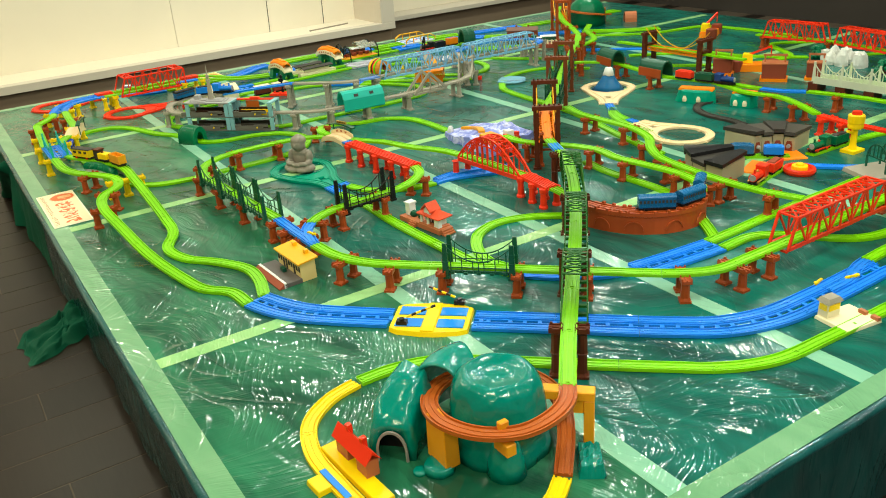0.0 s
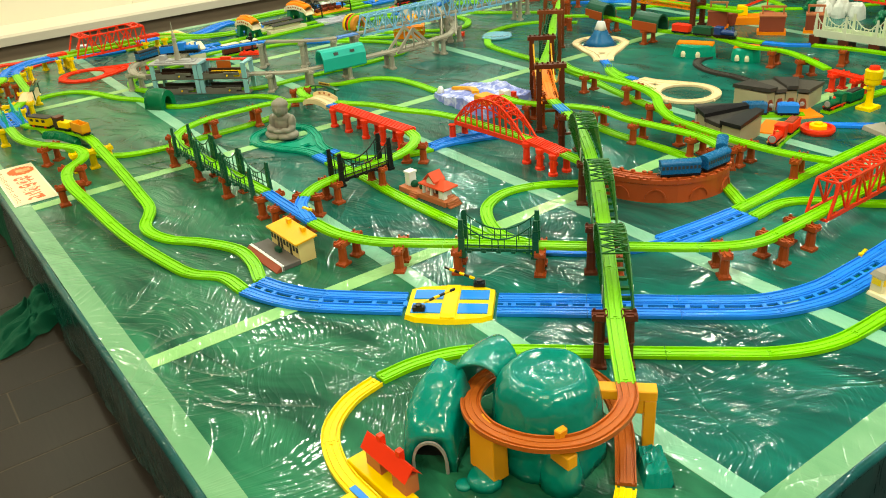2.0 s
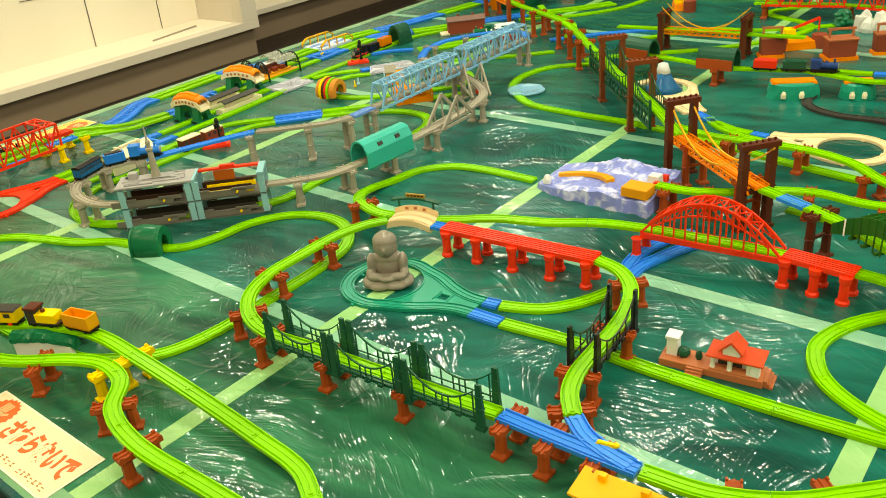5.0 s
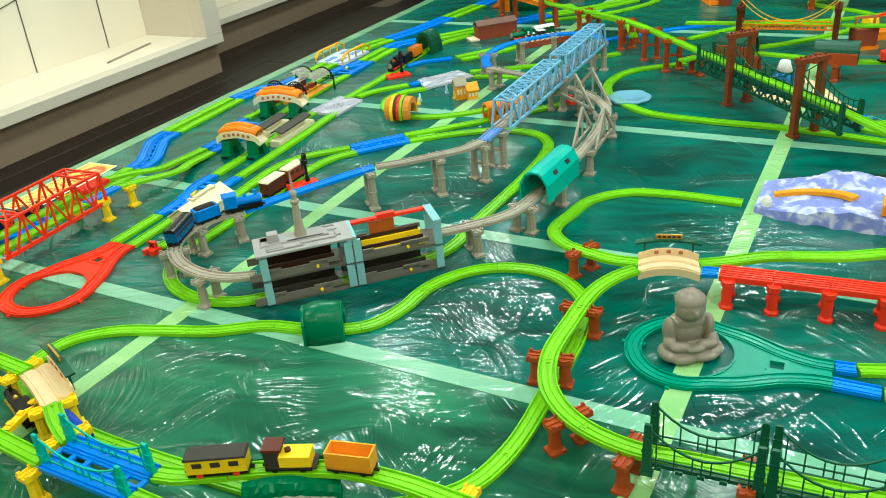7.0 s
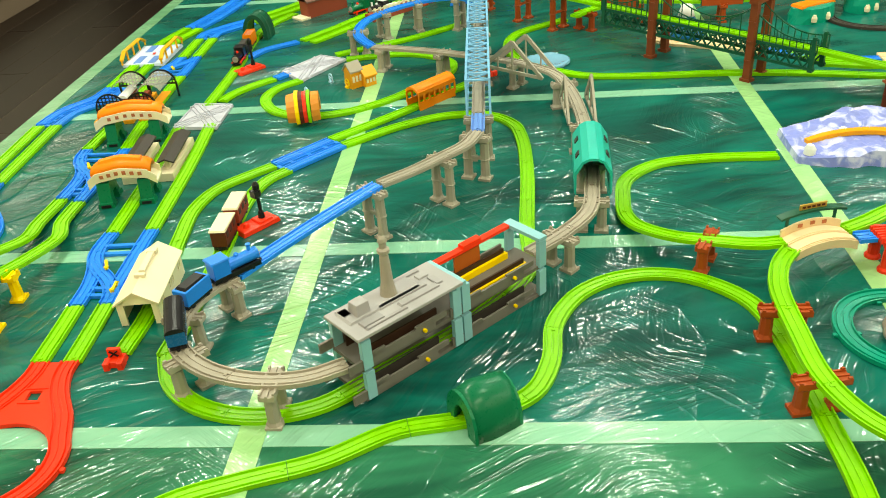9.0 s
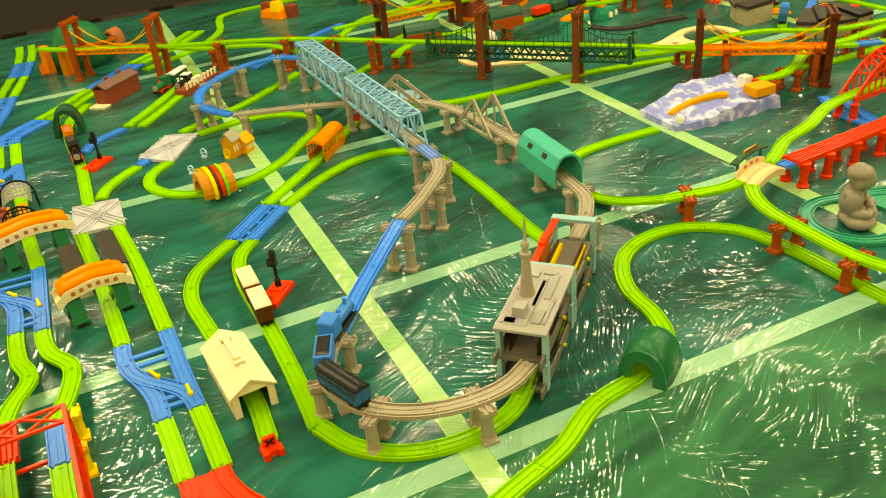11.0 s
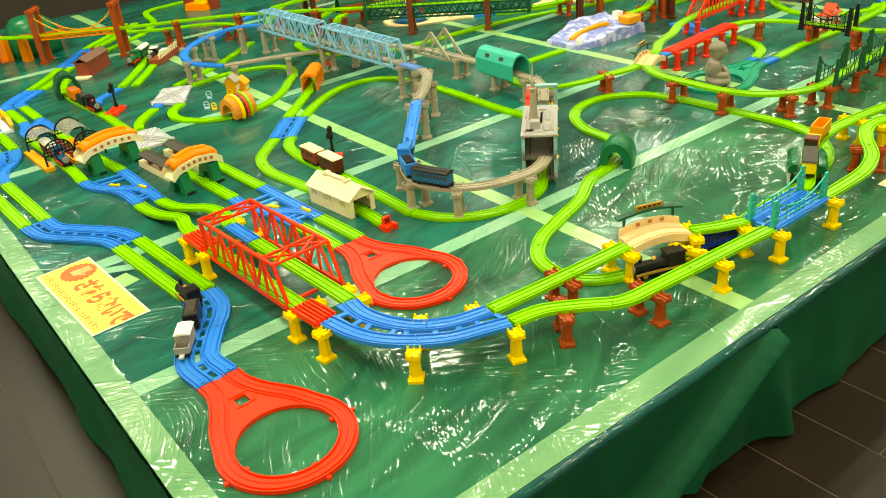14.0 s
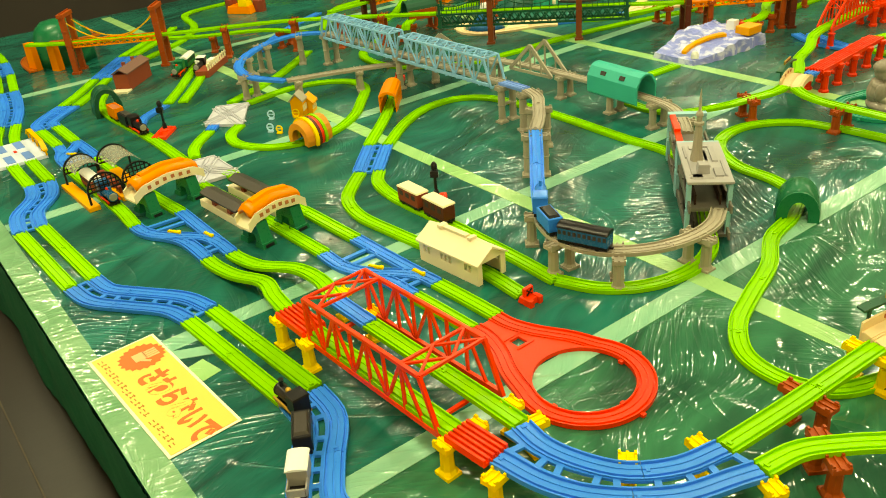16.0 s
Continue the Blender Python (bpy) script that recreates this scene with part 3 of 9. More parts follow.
def piers_along(key, places, material, colour="brown", off=0.031, drop=-0.006, one=0):
    """Piers on both sides of a run of track, at the places along it nearest to those given."""
    line = ROUTES[key]
    for x, y in places:
        i = min(range(len(line)), key=lambda k: (line[k][0].x - x) ** 2 + (line[k][0].y - y) ** 2)
        p, s = line[i]
        turn = math.degrees(math.atan2(s.y, s.x))
        h = max(0.02, round((p.z + 0.012) / 0.011) * 0.011 + drop)
        if one:
            q = p + s * off * one
            pier(material, q.x, q.y, turn, h, colour)
        else:
            pier(material, p.x, p.y, turn, h, colour, off)


# ---- routes on the near side ----
UP = 0.068
track("yellow_loop", [(0.85, 1.08), (0.77, 1.06), (0.69, 1.00), (0.65, 0.90), (0.648, 0.78), (0.66, 0.65), (0.71, 0.53), (0.80, 0.465), (0.88, 0.455), (0.96, 0.47), (1.02, 0.51)], YELLOW, "yellow", 0.001)
track("outer_green", [(0.86, 1.083), (0.95, 1.08), (1.05, 1.05), (1.14, 0.98), (1.29, 0.84), (1.48, 0.665), (1.58, 0.58), (1.70, 0.525), (1.89, 0.51), (2.40, 0.50), (2.9, 0.50)], LIME, "lime green", 0.001)
double("blue_main", [(0.822, 1.668), (0.85, 1.59), (0.90, 1.50), (0.98, 1.41), (1.08, 1.31)], BLUE, "blue", 0.001)
double("blue_main2", [(1.25, 1.15), (1.44, 0.97), (1.63, 0.79), (1.73, 0.71), (1.87, 0.66), (2.04, 0.65), (2.35, 0.655)], BLUE, "blue", 0.001)
track("west_low", [(0.793, 1.662, 0.001), (0.78, 1.77, 0.001), (0.72, 1.85, 0.001), (0.69, 1.96, 0.004), (0.645, 2.18, 0.022), (0.62, 2.45, 0.045), (0.605, 2.65, UP), (0.64, 2.79, UP), (0.71, 2.87, UP), (0.725, 2.97, UP), (0.69, 3.06, UP), (0.615, 3.17, UP), (0.58, 3.27, UP), (0.572, 3.40, UP), (0.573, 3.485, UP)], LIME, "lime green")
track("west_high", [(0.851, 1.682, 0.001), (0.88, 1.80, 0.001), (0.88, 1.90, 0.001), (0.82, 2.02, 0.001), (0.745, 2.12, 0.001), (0.72, 2.24, 0.003), (0.775, 2.36, 0.010), (0.785, 2.50, 0.022), (0.785, 2.73, 0.052), (0.786, 2.94, UP), (0.790, 3.06, UP), (0.778, 3.16, UP), (0.742, 3.26, UP), (0.690, 3.36, UP), (0.645, 3.44, UP), (0.634, 3.485, UP)], LIME, "lime green")
piers_along("west_low", [(0.605, 2.65), (0.672, 2.80), (0.65, 3.12)], BROWN)
piers_along("west_low", [(0.722, 2.94)], YELLOW, "yellow")
piers_along("west_high", [(0.79, 2.93)], YELLOW, "yellow")
track("long_line", [(1.075, 1.78), (1.09, 1.66), (1.14, 1.55), (1.22, 1.46), (1.31, 1.37), (1.46, 1.215), (1.62, 1.055), (1.79, 0.895), (1.88, 0.85), (1.99, 0.845), (2.20, 0.845), (2.75, 0.855), (3.1, 0.87)], LIME, "lime green", UP)
piers_along("long_line", [(1.10, 1.63), (1.19, 1.49), (1.31, 1.37), (1.46, 1.21), (1.60, 1.07), (1.79, 0.89), (1.93, 0.85), (2.06, 0.845), (2.72, 0.855)], BROWN)
track("y_straight", [(1.07, 2.08), (1.07, 1.98), (1.072, 1.88), (1.075, 1.785)], BLUE, "blue", UP)
track("y_branch", [(1.14, 1.955), (1.105, 1.91), (1.085, 1.85), (1.076, 1.80)], BLUE, "blue", UP + 0.0015)
piers_along("y_straight", [(1.07, 2.06), (1.07, 1.97), (1.072, 1.86)], BROWN)
track("inner_bend", [(1.145, 1.96), (1.20, 2.00), (1.27, 2.022), (1.39, 2.03), (1.53, 2.045), (1.63, 2.085), (1.695, 2.15), (1.718, 2.23)], LIME, "lime green", UP)
piers_along("inner_bend", [(1.155, 1.965), (1.28, 2.02), (1.46, 2.035), (1.66, 2.10)], BROWN)
track("blue_short", [(1.674, 2.702), (1.67, 2.74)], BLUE, "blue", UP)
track("buddha_bend", [(1.63, 2.885), (1.58, 2.92), (1.50, 2.948), (1.35, 2.955), (1.22, 2.95), (1.12, 2.91), (1.05, 2.83), (1.02, 2.72), (1.03, 2.60), (1.045, 2.40), (1.06, 2.20), (1.07, 2.085)], LIME, "lime green", UP)
piers_along("buddha_bend", [(1.43, 2.952), (1.22, 2.95), (1.06, 2.86), (1.02, 2.73), (1.035, 2.52), (1.052, 2.30)], BROWN)
track("shrine_line", [(1.425, 2.33), (1.445, 2.12), (1.44, 1.95), (1.445, 1.75), (1.455, 1.57), (1.47, 1.42), (1.52, 1.28)], LIME, "lime green", 0.001)
track("tail_upper", [(1.49, 2.38), (1.53, 2.28), (1.60, 2.215), (1.70, 2.17), (1.77, 2.165)], LIME, "lime green", 0.001)
track("far_blue", [(1.52, 1.29), (1.60, 1.205), (1.70, 1.13), (1.80, 1.088)], BLUE, "blue", 0.001)
double("far_blue2", [(1.805, 1.085), (1.95, 1.068), (2.11, 1.056)], BLUE, "blue", 0.001)
track("far_green_a", [(2.115, 1.087), (2.25, 1.09), (2.47, 1.10), (2.7, 1.10), (3.0, 1.1)], LIME, "lime green", 0.001)
track("far_green_b", [(2.115, 1.027), (2.24, 1.028), (2.30, 1.00), (2.35, 0.95), (2.40, 0.88), (2.47, 0.81), (2.57, 0.775), (2.9, 0.77)], LIME, "lime green", 0.001)
track("switch_east", [(2.10, 0.655), (2.20, 0.66), (2.29, 0.69), (2.35, 0.70)], BLUE, "blue", 0.002)
track("switch_east_leg", [(2.353, 0.70), (2.46, 0.705), (2.9, 0.70)], LIME, "lime green", 0.001)
points_spots = ((2.12, 0.70, 10), (2.215, 0.66, 160))
track("teardrop", [(1.98, 1.50), (1.91, 1.57), (1.82, 1.635), (1.71, 1.665), (1.61, 1.63), (1.545, 1.555), (1.505, 1.44), (1.53, 1.33)], LIME, "lime green", 0.001)
track("switch_under_arch", [(1.77, 2.165), (1.84, 2.165), (1.95, 2.13), (2.06, 2.08)], BLUE, "blue", 0.001)
track("switch_under_arch2", [(1.79, 2.19), (1.90, 2.20), (2.02, 2.17), (2.10, 2.12)], BLUE, "blue", 0.002)
# high line, two piers tall
HI = 0.128
track("high_line", [(1.12, 0.61), (1.23, 0.735), (1.42, 0.94), (1.75, 1.30), (1.98, 1.58), (2.10, 1.76), (2.20, 1.975)], LIME, "lime green", HI)
track("orange_deck", [(2.202, 1.98), (2.34, 2.16), (2.488, 2.346)], ORANGE, "orange", HI)
track("high_line_far", [(2.49, 2.35), (2.74, 2.57), (3.05, 2.88), (3.36, 3.17), (3.75, 3.55), (3.90, 3.78), (4.06, 4.06), (4.18, 4.23), (4.32, 4.43), (4.46, 4.56)], LIME, "lime green", HI)
piers_along("high_line", [(1.285, 0.785), (1.57, 1.095), (1.85, 1.415), (2.12, 1.80)], DARKBROWN)
piers_along("orange_deck", [(2.24, 2.03), (2.42, 2.27)], BROWN)
piers_along("high_line_far", [(3.45, 3.25), (3.6, 3.4), (3.75, 3.55), (3.92, 3.82)], BROWN)

# ---- routes on the far side ----
track("snake", [(0.80, 3.06), (0.88, 2.98), (1.00, 2.945), (1.20, 2.945), (1.42, 2.955), (1.55, 2.99), (1.64, 3.10), (1.645, 3.22), (1.59, 3.32), (1.48, 3.385), (1.36, 3.40), (1.27, 3.44), (1.21, 3.55), (1.18, 3.68), (1.11, 3.80), (1.065, 3.93), (1.02, 4.04), (0.95, 4.115), (0.86, 4.13), (0.79, 4.10), (0.74, 4.00), (0.71, 3.80), (0.72, 3.40), (0.75, 3.15), (0.80, 3.06)], LIME, "lime green", 0.001)
RL1 = Vector((0.805, 4.905, 0.001))
RL2 = Vector((1.115, 4.39, 0.001))
double("siding_bend", [(1.08, 4.925), (1.17, 4.93), (1.26, 4.88), (1.35, 4.82), (1.44, 4.81)], BLUE, "blue", 0.001)
double("edge_straight", [(1.445, 4.81), (1.86, 4.84)], LIME, "lime green", 0.001, bars=False)
double("edge_s", [(1.865, 4.84), (1.94, 4.86), (2.04, 4.93), (2.12, 4.985), (2.21, 5.0)], BLUE, "blue", 0.001)
double("edge_straight2", [(2.215, 5.0), (2.64, 5.02)], LIME, "lime green", 0.001, bars=False)
double("edge_s2", [(2.645, 5.02), (2.76, 5.0), (2.87, 4.93), (2.98, 4.91)], BLUE, "blue", 0.001)
double("edge_far", [(2.985, 4.91), (3.2, 4.91), (3.5, 4.90), (3.70, 4.85)], LIME, "lime green", 0.001, bars=False)
double("edge_far2", [(3.705, 4.849), (3.87, 4.80), (4.05, 4.765), (4.20, 4.745)], BLUE, "blue", 0.001)
double("edge_far3", [(4.205, 4.744), (4.36, 4.718), (4.52, 4.69)], LIME, "lime green", 0.001, bars=False)
double("edge_far4", [(4.525, 4.689), (4.64, 4.675), (4.78, 4.66)], BLUE, "blue", 0.001)
double("edge_far5", [(4.785, 4.66), (4.95, 4.65), (5.15, 4.65)], LIME, "lime green", 0.001, bars=False)
track("pair_a", [(1.632, 4.727, UP), (1.72, 4.713, 0.055), (1.84, 4.685, 0.03), (1.95, 4.71, 0.012), (2.06, 4.72, 0.001), (2.10, 4.72, 0.001)], LIME, "lime green")
track("pair_b", [(1.602, 4.632, UP), (1.70, 4.605, 0.055), (1.84, 4.60, 0.03), (1.95, 4.645, 0.012), (2.06, 4.66, 0.001), (2.08, 4.66, 0.001)], LIME, "lime green")


def crossover(key, lane_a, lane_b, link, bars):
    """A blue switch: two lanes, a slanting link between them and cross bars at the wide end."""
    th = track(key + "_a", lane_a, BLUE, "blue crossover", 0.001)
    track(key + "_b", lane_b, BLUE, "blue", 0.001, 0.0, th)
    track(key + "_link", link, BLUE, "blue", 0.0018, 0.0, th)
    base = th.matrix_basis.inverted()
    for p, q in bars:
        bm = bmesh.new()
        beam(bm, base @ Vector((*p, 0.005)), base @ Vector((*q, 0.005)), 0.012, 0.007)
        part("cross_bar", bm, BLUE, th)
    return th


crossover("switch_near", [(2.430, 4.790), (2.385, 4.787), (2.337, 4.773), (2.295, 4.747), (2.245, 4.727), (2.185, 4.720), (2.105, 4.720)], [(2.425, 4.660), (2.25, 4.660), (2.085, 4.660)],
          [(2.370, 4.783), (2.337, 4.772), (2.295, 4.742), (2.250, 4.702), (2.205, 4.672), (2.150, 4.660)],
          (((2.395, 4.790), (2.392, 4.675)), ((2.355, 4.780), (2.352, 4.675)), ((2.155, 4.715), (2.158, 4.665)), ((2.128, 4.715), (2.130, 4.665))))
crossover("switch_mid", [(1.902, 4.492), (1.850, 4.494), (1.795, 4.490), (1.732, 4.466), (1.665, 4.450), (1.585, 4.445)], [(1.912, 4.390), (1.75, 4.384), (1.588, 4.376)],
          [(1.820, 4.492), (1.780, 4.484), (1.730, 4.455), (1.685, 4.415), (1.640, 4.386), (1.605, 4.377)],
          (((1.838, 4.485), (1.842, 4.395)), ((1.801, 4.480), (1.803, 4.395)), ((1.650, 4.445), (1.648, 4.385)), ((1.622, 4.440), (1.620, 4.385))))
crossover("switch_far", [(3.078, 4.800), (3.16, 4.797), (3.23, 4.776), (3.297, 4.769)], [(3.078, 4.700), (3.18, 4.702), (3.297, 4.708)],
          [(3.11, 4.799), (3.16, 4.787), (3.21, 4.745), (3.26, 4.711)], (((3.10, 4.795), (3.10, 4.705)), ((3.14, 4.790), (3.14, 4.705))))
track("station_a", [(2.425, 4.66), (2.63, 4.68), (3.00, 4.70), (3.073, 4.70)], LIME, "lime green", 0.001)
track("station_b", [(2.435, 4.79), (2.58, 4.785), (3.00, 4.80), (3.073, 4.80)], LIME, "lime green", 0.001)
track("pair_c", [(1.385, 4.435), (1.50, 4.44), (1.58, 4.445)], LIME, "lime green", 0.001)
track("pair_d", [(1.385, 4.365), (1.50, 4.37), (1.585, 4.375)], LIME, "lime green", 0.001)
track("through_c", [(1.905, 4.49), (2.24, 4.51), (2.58, 4.54)], LIME, "lime green", 0.001)
track("through_d", [(1.915, 4.39), (2.27, 4.41), (2.60, 4.44)], LIME, "lime green", 0.001)
track("shed_line", [(1.41, 4.27), (1.55, 4.265), (1.87, 4.30), (2.02, 4.31), (2.13, 4.28), (2.21, 4.21), (2.265, 4.15)], LIME, "lime green", 0.001)
track("tram_line", [(1.40, 4.175), (1.54, 4.17), (1.80, 4.17), (2.06, 4.175), (2.17, 4.15), (2.235, 4.10)], LIME, "lime green", 0.001)
double("blue_pair", [(2.255, 4.13), (2.41, 3.99)], BLUE, "blue", 0.001)
track("carriage_line", [(2.435, 4.01), (2.64, 3.80), (2.92, 3.55)], LIME, "lime green", 0.001)
track("round_loop", [(2.39, 3.965), (2.52, 3.80), (2.585, 3.66), (2.575, 3.53), (2.50, 3.455), (2.40, 3.43), (2.18, 3.42), (1.87, 3.43), (1.67, 3.435), (1.50, 3.55), (1.33, 3.73), (1.245, 3.83), (1.22, 3.94), (1.245, 4.05), (1.31, 4.13), (1.40, 4.172)], LIME, "lime green", 0.001)
track("valley_loop", [(1.663, 2.891, UP), (1.657, 2.95, UP), (1.684, 3.03, 0.062), (1.735, 3.11, 0.046), (1.83, 3.175, 0.022), (1.90, 3.19, 0.010), (1.98, 3.185, 0.001), (2.10, 3.16, 0.001), (2.185, 3.07, 0.001), (2.21, 2.95, 0.001), (2.21, 2.74, 0.001)], LIME, "lime green")
track("arch_line", [(1.703, 2.753, UP), (1.738, 2.69, UP), (1.79, 2.61, UP), (1.84, 2.46, UP), (1.905, 2.33, UP), (1.93, 2.24, UP), (1.955, 2.02, UP), (1.965, 1.80, UP), (1.955, 1.62, UP), (1.945, 1.54, UP)], LIME, "lime green")
track("pond_loop", [(3.55, 3.22), (3.39, 3.42), (3.22, 3.46), (3.08, 3.42), (2.98, 3.33), (2.89, 3.20), (2.86, 2.98), (2.85, 2.70), (2.80, 2.40), (2.72, 2.1), (2.66, 1.8)], LIME, "lime green", 0.001)
# grey viaduct
GZ = 0.078
track("grey_bend", [(1.27, 3.77), (1.235, 3.84), (1.23, 3.93), (1.262, 4.03), (1.33, 4.105), (1.42, 4.13), (1.51, 4.105), (1.57, 4.06)], GREY, "grey", GZ)
track("blue_ramp", [(1.572, 4.058, GZ), (1.66, 3.985, 0.092), (1.78, 3.875, 0.112), (1.88, 3.785, 0.125)], BLUE, "blue")
track("grey_upper", [(1.885, 3.78), (1.95, 3.705), (2.02, 3.64), (2.09, 3.58), (2.17, 3.55)], GREY, "grey", 0.125)
LILACBLUE = mat("lilac_blue_plastic", (0.13, 0.27, 0.66), 0.36)
track("pale_upper", [(2.175, 3.55), (2.29, 3.55)], LILACBLUE, "lilac blue", 0.125)
track("truss_rail", [(2.295, 3.55), (2.9, 3.56), (3.42, 3.57)], GREY, "grey", 0.125)
track("spiral", [(3.43, 3.575, 0.125), (3.52, 3.65, 0.12), (3.54, 3.78, 0.112), (3.47, 3.93, 0.10), (3.36, 4.02, 0.09), (3.22, 4.03, 0.082), (3.08, 3.96, GZ)], BLUE, "blue")
track("grey_lower", [(3.075, 3.955), (3.04, 3.85), (2.99, 3.72), (2.92, 3.58), (2.84, 3.44), (2.72, 3.32), (2.59, 3.28), (2.42, 3.26), (2.15, 3.255), (1.92, 3.27), (1.80, 3.29), (1.70, 3.36), (1.63, 3.43)], GREY, "grey", GZ)
piers_along("grey_bend", [(1.235, 3.90), (1.30, 4.08), (1.42, 4.13), (1.56, 4.065)], GREY, "grey", 0.0245)
piers_along("blue_ramp", [(1.87, 3.79)], GREY, "grey", 0.0245)
piers_along("grey_upper", [(2.02, 3.64), (2.16, 3.552)], GREY, "grey", 0.0245)
piers_along("pale_upper", [(2.28, 3.55)], GREY, "grey", 0.0245)
piers_along("truss_rail", [(2.85, 3.56), (3.40, 3.57)], GREY, "grey", 0.0245)
piers_along("grey_lower", [(3.06, 3.92), (2.98, 3.70), (2.84, 3.44), (2.62, 3.285), (2.30, 3.257), (2.05, 3.26), (1.86, 3.28), (1.70, 3.36)], GREY, "grey", 0.0245)
# raised curve and the two lines that leave it
track("truss_l", [(1.52, 4.724), (1.10, 4.70)], LIME, "lime green", UP)


track("truss_blue", [(1.60, 4.632), (1.47, 4.628)], BLUE, "blue", UP)
track("truss_r", [(1.465, 4.628), (1.11, 4.612), (1.04, 4.61)], LIME, "lime green", UP)
track("curve_in", [(1.035, 4.612), (0.985, 4.618), (0.93, 4.608), (0.853, 4.568), (0.805, 4.50), (0.785, 4.42)], BLUE, "blue", UP)
curve_out = track("curve_out", [(1.005, 4.690), (0.915, 4.672), (0.848, 4.636), (0.768, 4.548), (0.735, 4.46), (0.72, 4.42)], BLUE, "blue", UP)
web(curve_out, ROUTES["curve_out"], ROUTES["curve_in"], BLUE, 0.056, 0.018)
track("cream_line", [(0.784, 4.415), (0.772, 4.25), (0.765, 4.11), (0.76, 4.01)], LIME, "lime green", UP)
track("cream_exit", [(0.70, 3.85), (0.665, 3.79), (0.635, 3.72)], LIME, "lime green", UP)
track("front_line", [(0.72, 4.415), (0.705, 4.34), (0.66, 4.27), (0.61, 4.20), (0.598, 4.10), (0.585, 3.91), (0.572, 3.72)], LIME, "lime green", UP)
double("teal_bridge_deck", [(0.602, 3.712), (0.603, 3.49)], BLUE, "blue", UP)
piers_along("curve_out", [(0.98, 4.68), (0.80, 4.605), (0.722, 4.43)], YELLOW, "yellow", one=1)
piers_along("curve_in", [(1.03, 4.61), (0.85, 4.56), (0.787, 4.43)], YELLOW, "yellow", one=-1)
piers_along("front_line", [(0.68, 4.30), (0.60, 4.12)], BROWN)
piers_along("front_line", [(0.59, 3.92), (0.574, 3.72)], YELLOW, "yellow", one=1)
piers_along("west_low", [(0.573, 3.478)], YELLOW, "yellow", one=-1)
piers_along("cream_line", [(0.77, 4.22)], BROWN)
piers_along("cream_line", [(0.762, 4.03)], YELLOW, "yellow")
piers_along("cream_exit", [(0.70, 3.845), (0.64, 3.73)], YELLOW, "yellow")
for px, py, pt in ((1.622, 4.752, 2), (1.508, 4.752, 2), (1.622, 4.60, 2), (1.508, 4.596, 2), (1.092, 4.726, 4), (1.092, 4.662, 4), (1.092, 4.582, 4)):
    pier(YELLOW, px, py, pt, 0.070, "yellow")
# the middle of the far half
track("mountain_exit", [(2.22, 2.30), (2.22, 2.20), (2.265, 2.09), (2.33, 1.99), (2.37, 1.87), (2.355, 1.75), (2.375, 1.60), (2.388, 1.45), (2.355, 1.335), (2.30, 1.28)], LIME, "lime green", UP)
piers_along("mountain_exit", [(2.22, 2.26), (2.235, 2.15), (2.36, 1.90), (2.36, 1.70), (2.388, 1.46), (2.34, 1.32)], BROWN)
track("viaduct_rail", [(2.298, 1.278), (2.20, 1.228), (2.09, 1.248), (2.00, 1.325), (1.955, 1.43), (1.945, 1.535)], BROWN, "brown", UP)
track("under_green", [(2.37, 1.95), (2.35, 1.80), (2.35, 1.49), (2.31, 1.34), (2.22, 1.19), (2.16, 1.10)], LIME, "lime green", 0.001)
track("inland", [(2.72, 2.47), (2.68, 2.33), (2.68, 2.17), (2.68, 1.99), (2.63, 1.85), (2.54, 1.75), (2.475, 1.64), (2.455, 1.53), (2.44, 1.34), (2.45, 1.16), (2.49, 1.02)], LIME, "lime green", UP)
piers_along("inland", [(2.68, 2.25), (2.675, 2.02), (2.56, 1.77), (2.455, 1.55), (2.44, 1.30), (2.46, 1.12)], BROWN)
track("ground_inland", [(3.02, 2.47), (2.93, 2.37), (2.87, 2.22), (2.85, 2.05)], LIME, "lime green", 0.001)
track("north_hi", [(3.36, 3.20), (3.44, 3.13), (3.52, 3.00), (3.50, 2.80), (3.46, 2.60), (3.49, 2.42), (3.55, 2.20), (3.575, 2.03)], LIME, "lime green", UP)
piers_along("north_hi", [(3.42, 3.15), (3.52, 2.93), (3.46, 2.62)], BROWN)
track("north_hi2", [(3.53, 2.28), (3.50, 2.15), (3.47, 2.03), (3.50, 1.87), (3.45, 1.73), (3.37, 1.58)], LIME, "lime green", UP)
piers_along("north_hi2", [(3.49, 1.90), (3.44, 1.72)], BROWN)
track("north_blue", [(3.575, 2.025), (3.60, 1.93), (3.66, 1.84)], BLUE, "blue", UP)
track("north_east", [(3.665, 1.835), (3.72, 1.62), (3.73, 1.38), (3.74, 1.1)], LIME, "lime green", UP)
piers_along("north_east", [(3.70, 1.70), (3.73, 1.40)], BROWN)
track("red_line", [(3.36, 1.56), (3.34, 1.42), (3.34, 1.19), (3.36, 0.9)], RED, "red", UP)
piers_along("red_line", [(3.352, 1.52), (3.34, 1.42), (3.34, 1.20), (3.35, 1.0)], RED, "red")
track("dark_spur", [(3.46, 2.20), (3.37, 2.21), (3.29, 2.17), (3.235, 2.06), (3.235, 1.92), (3.21, 1.80)], CHAR, "charcoal", 0.001)
track("yard_green", [(3.06, 1.39), (3.29, 1.38), (3.52, 1.35), (3.8, 1.2)], LIME, "lime green", 0.001)
track("yard_blue", [(2.93, 1.33), (3.00, 1.24), (3.08, 1.15), (3.2, 1.02)], BLUE, "blue", 0.001)
track("yard_green2", [(2.60, 1.30), (2.72, 1.34), (2.88, 1.37)], LIME, "lime green", 0.001)
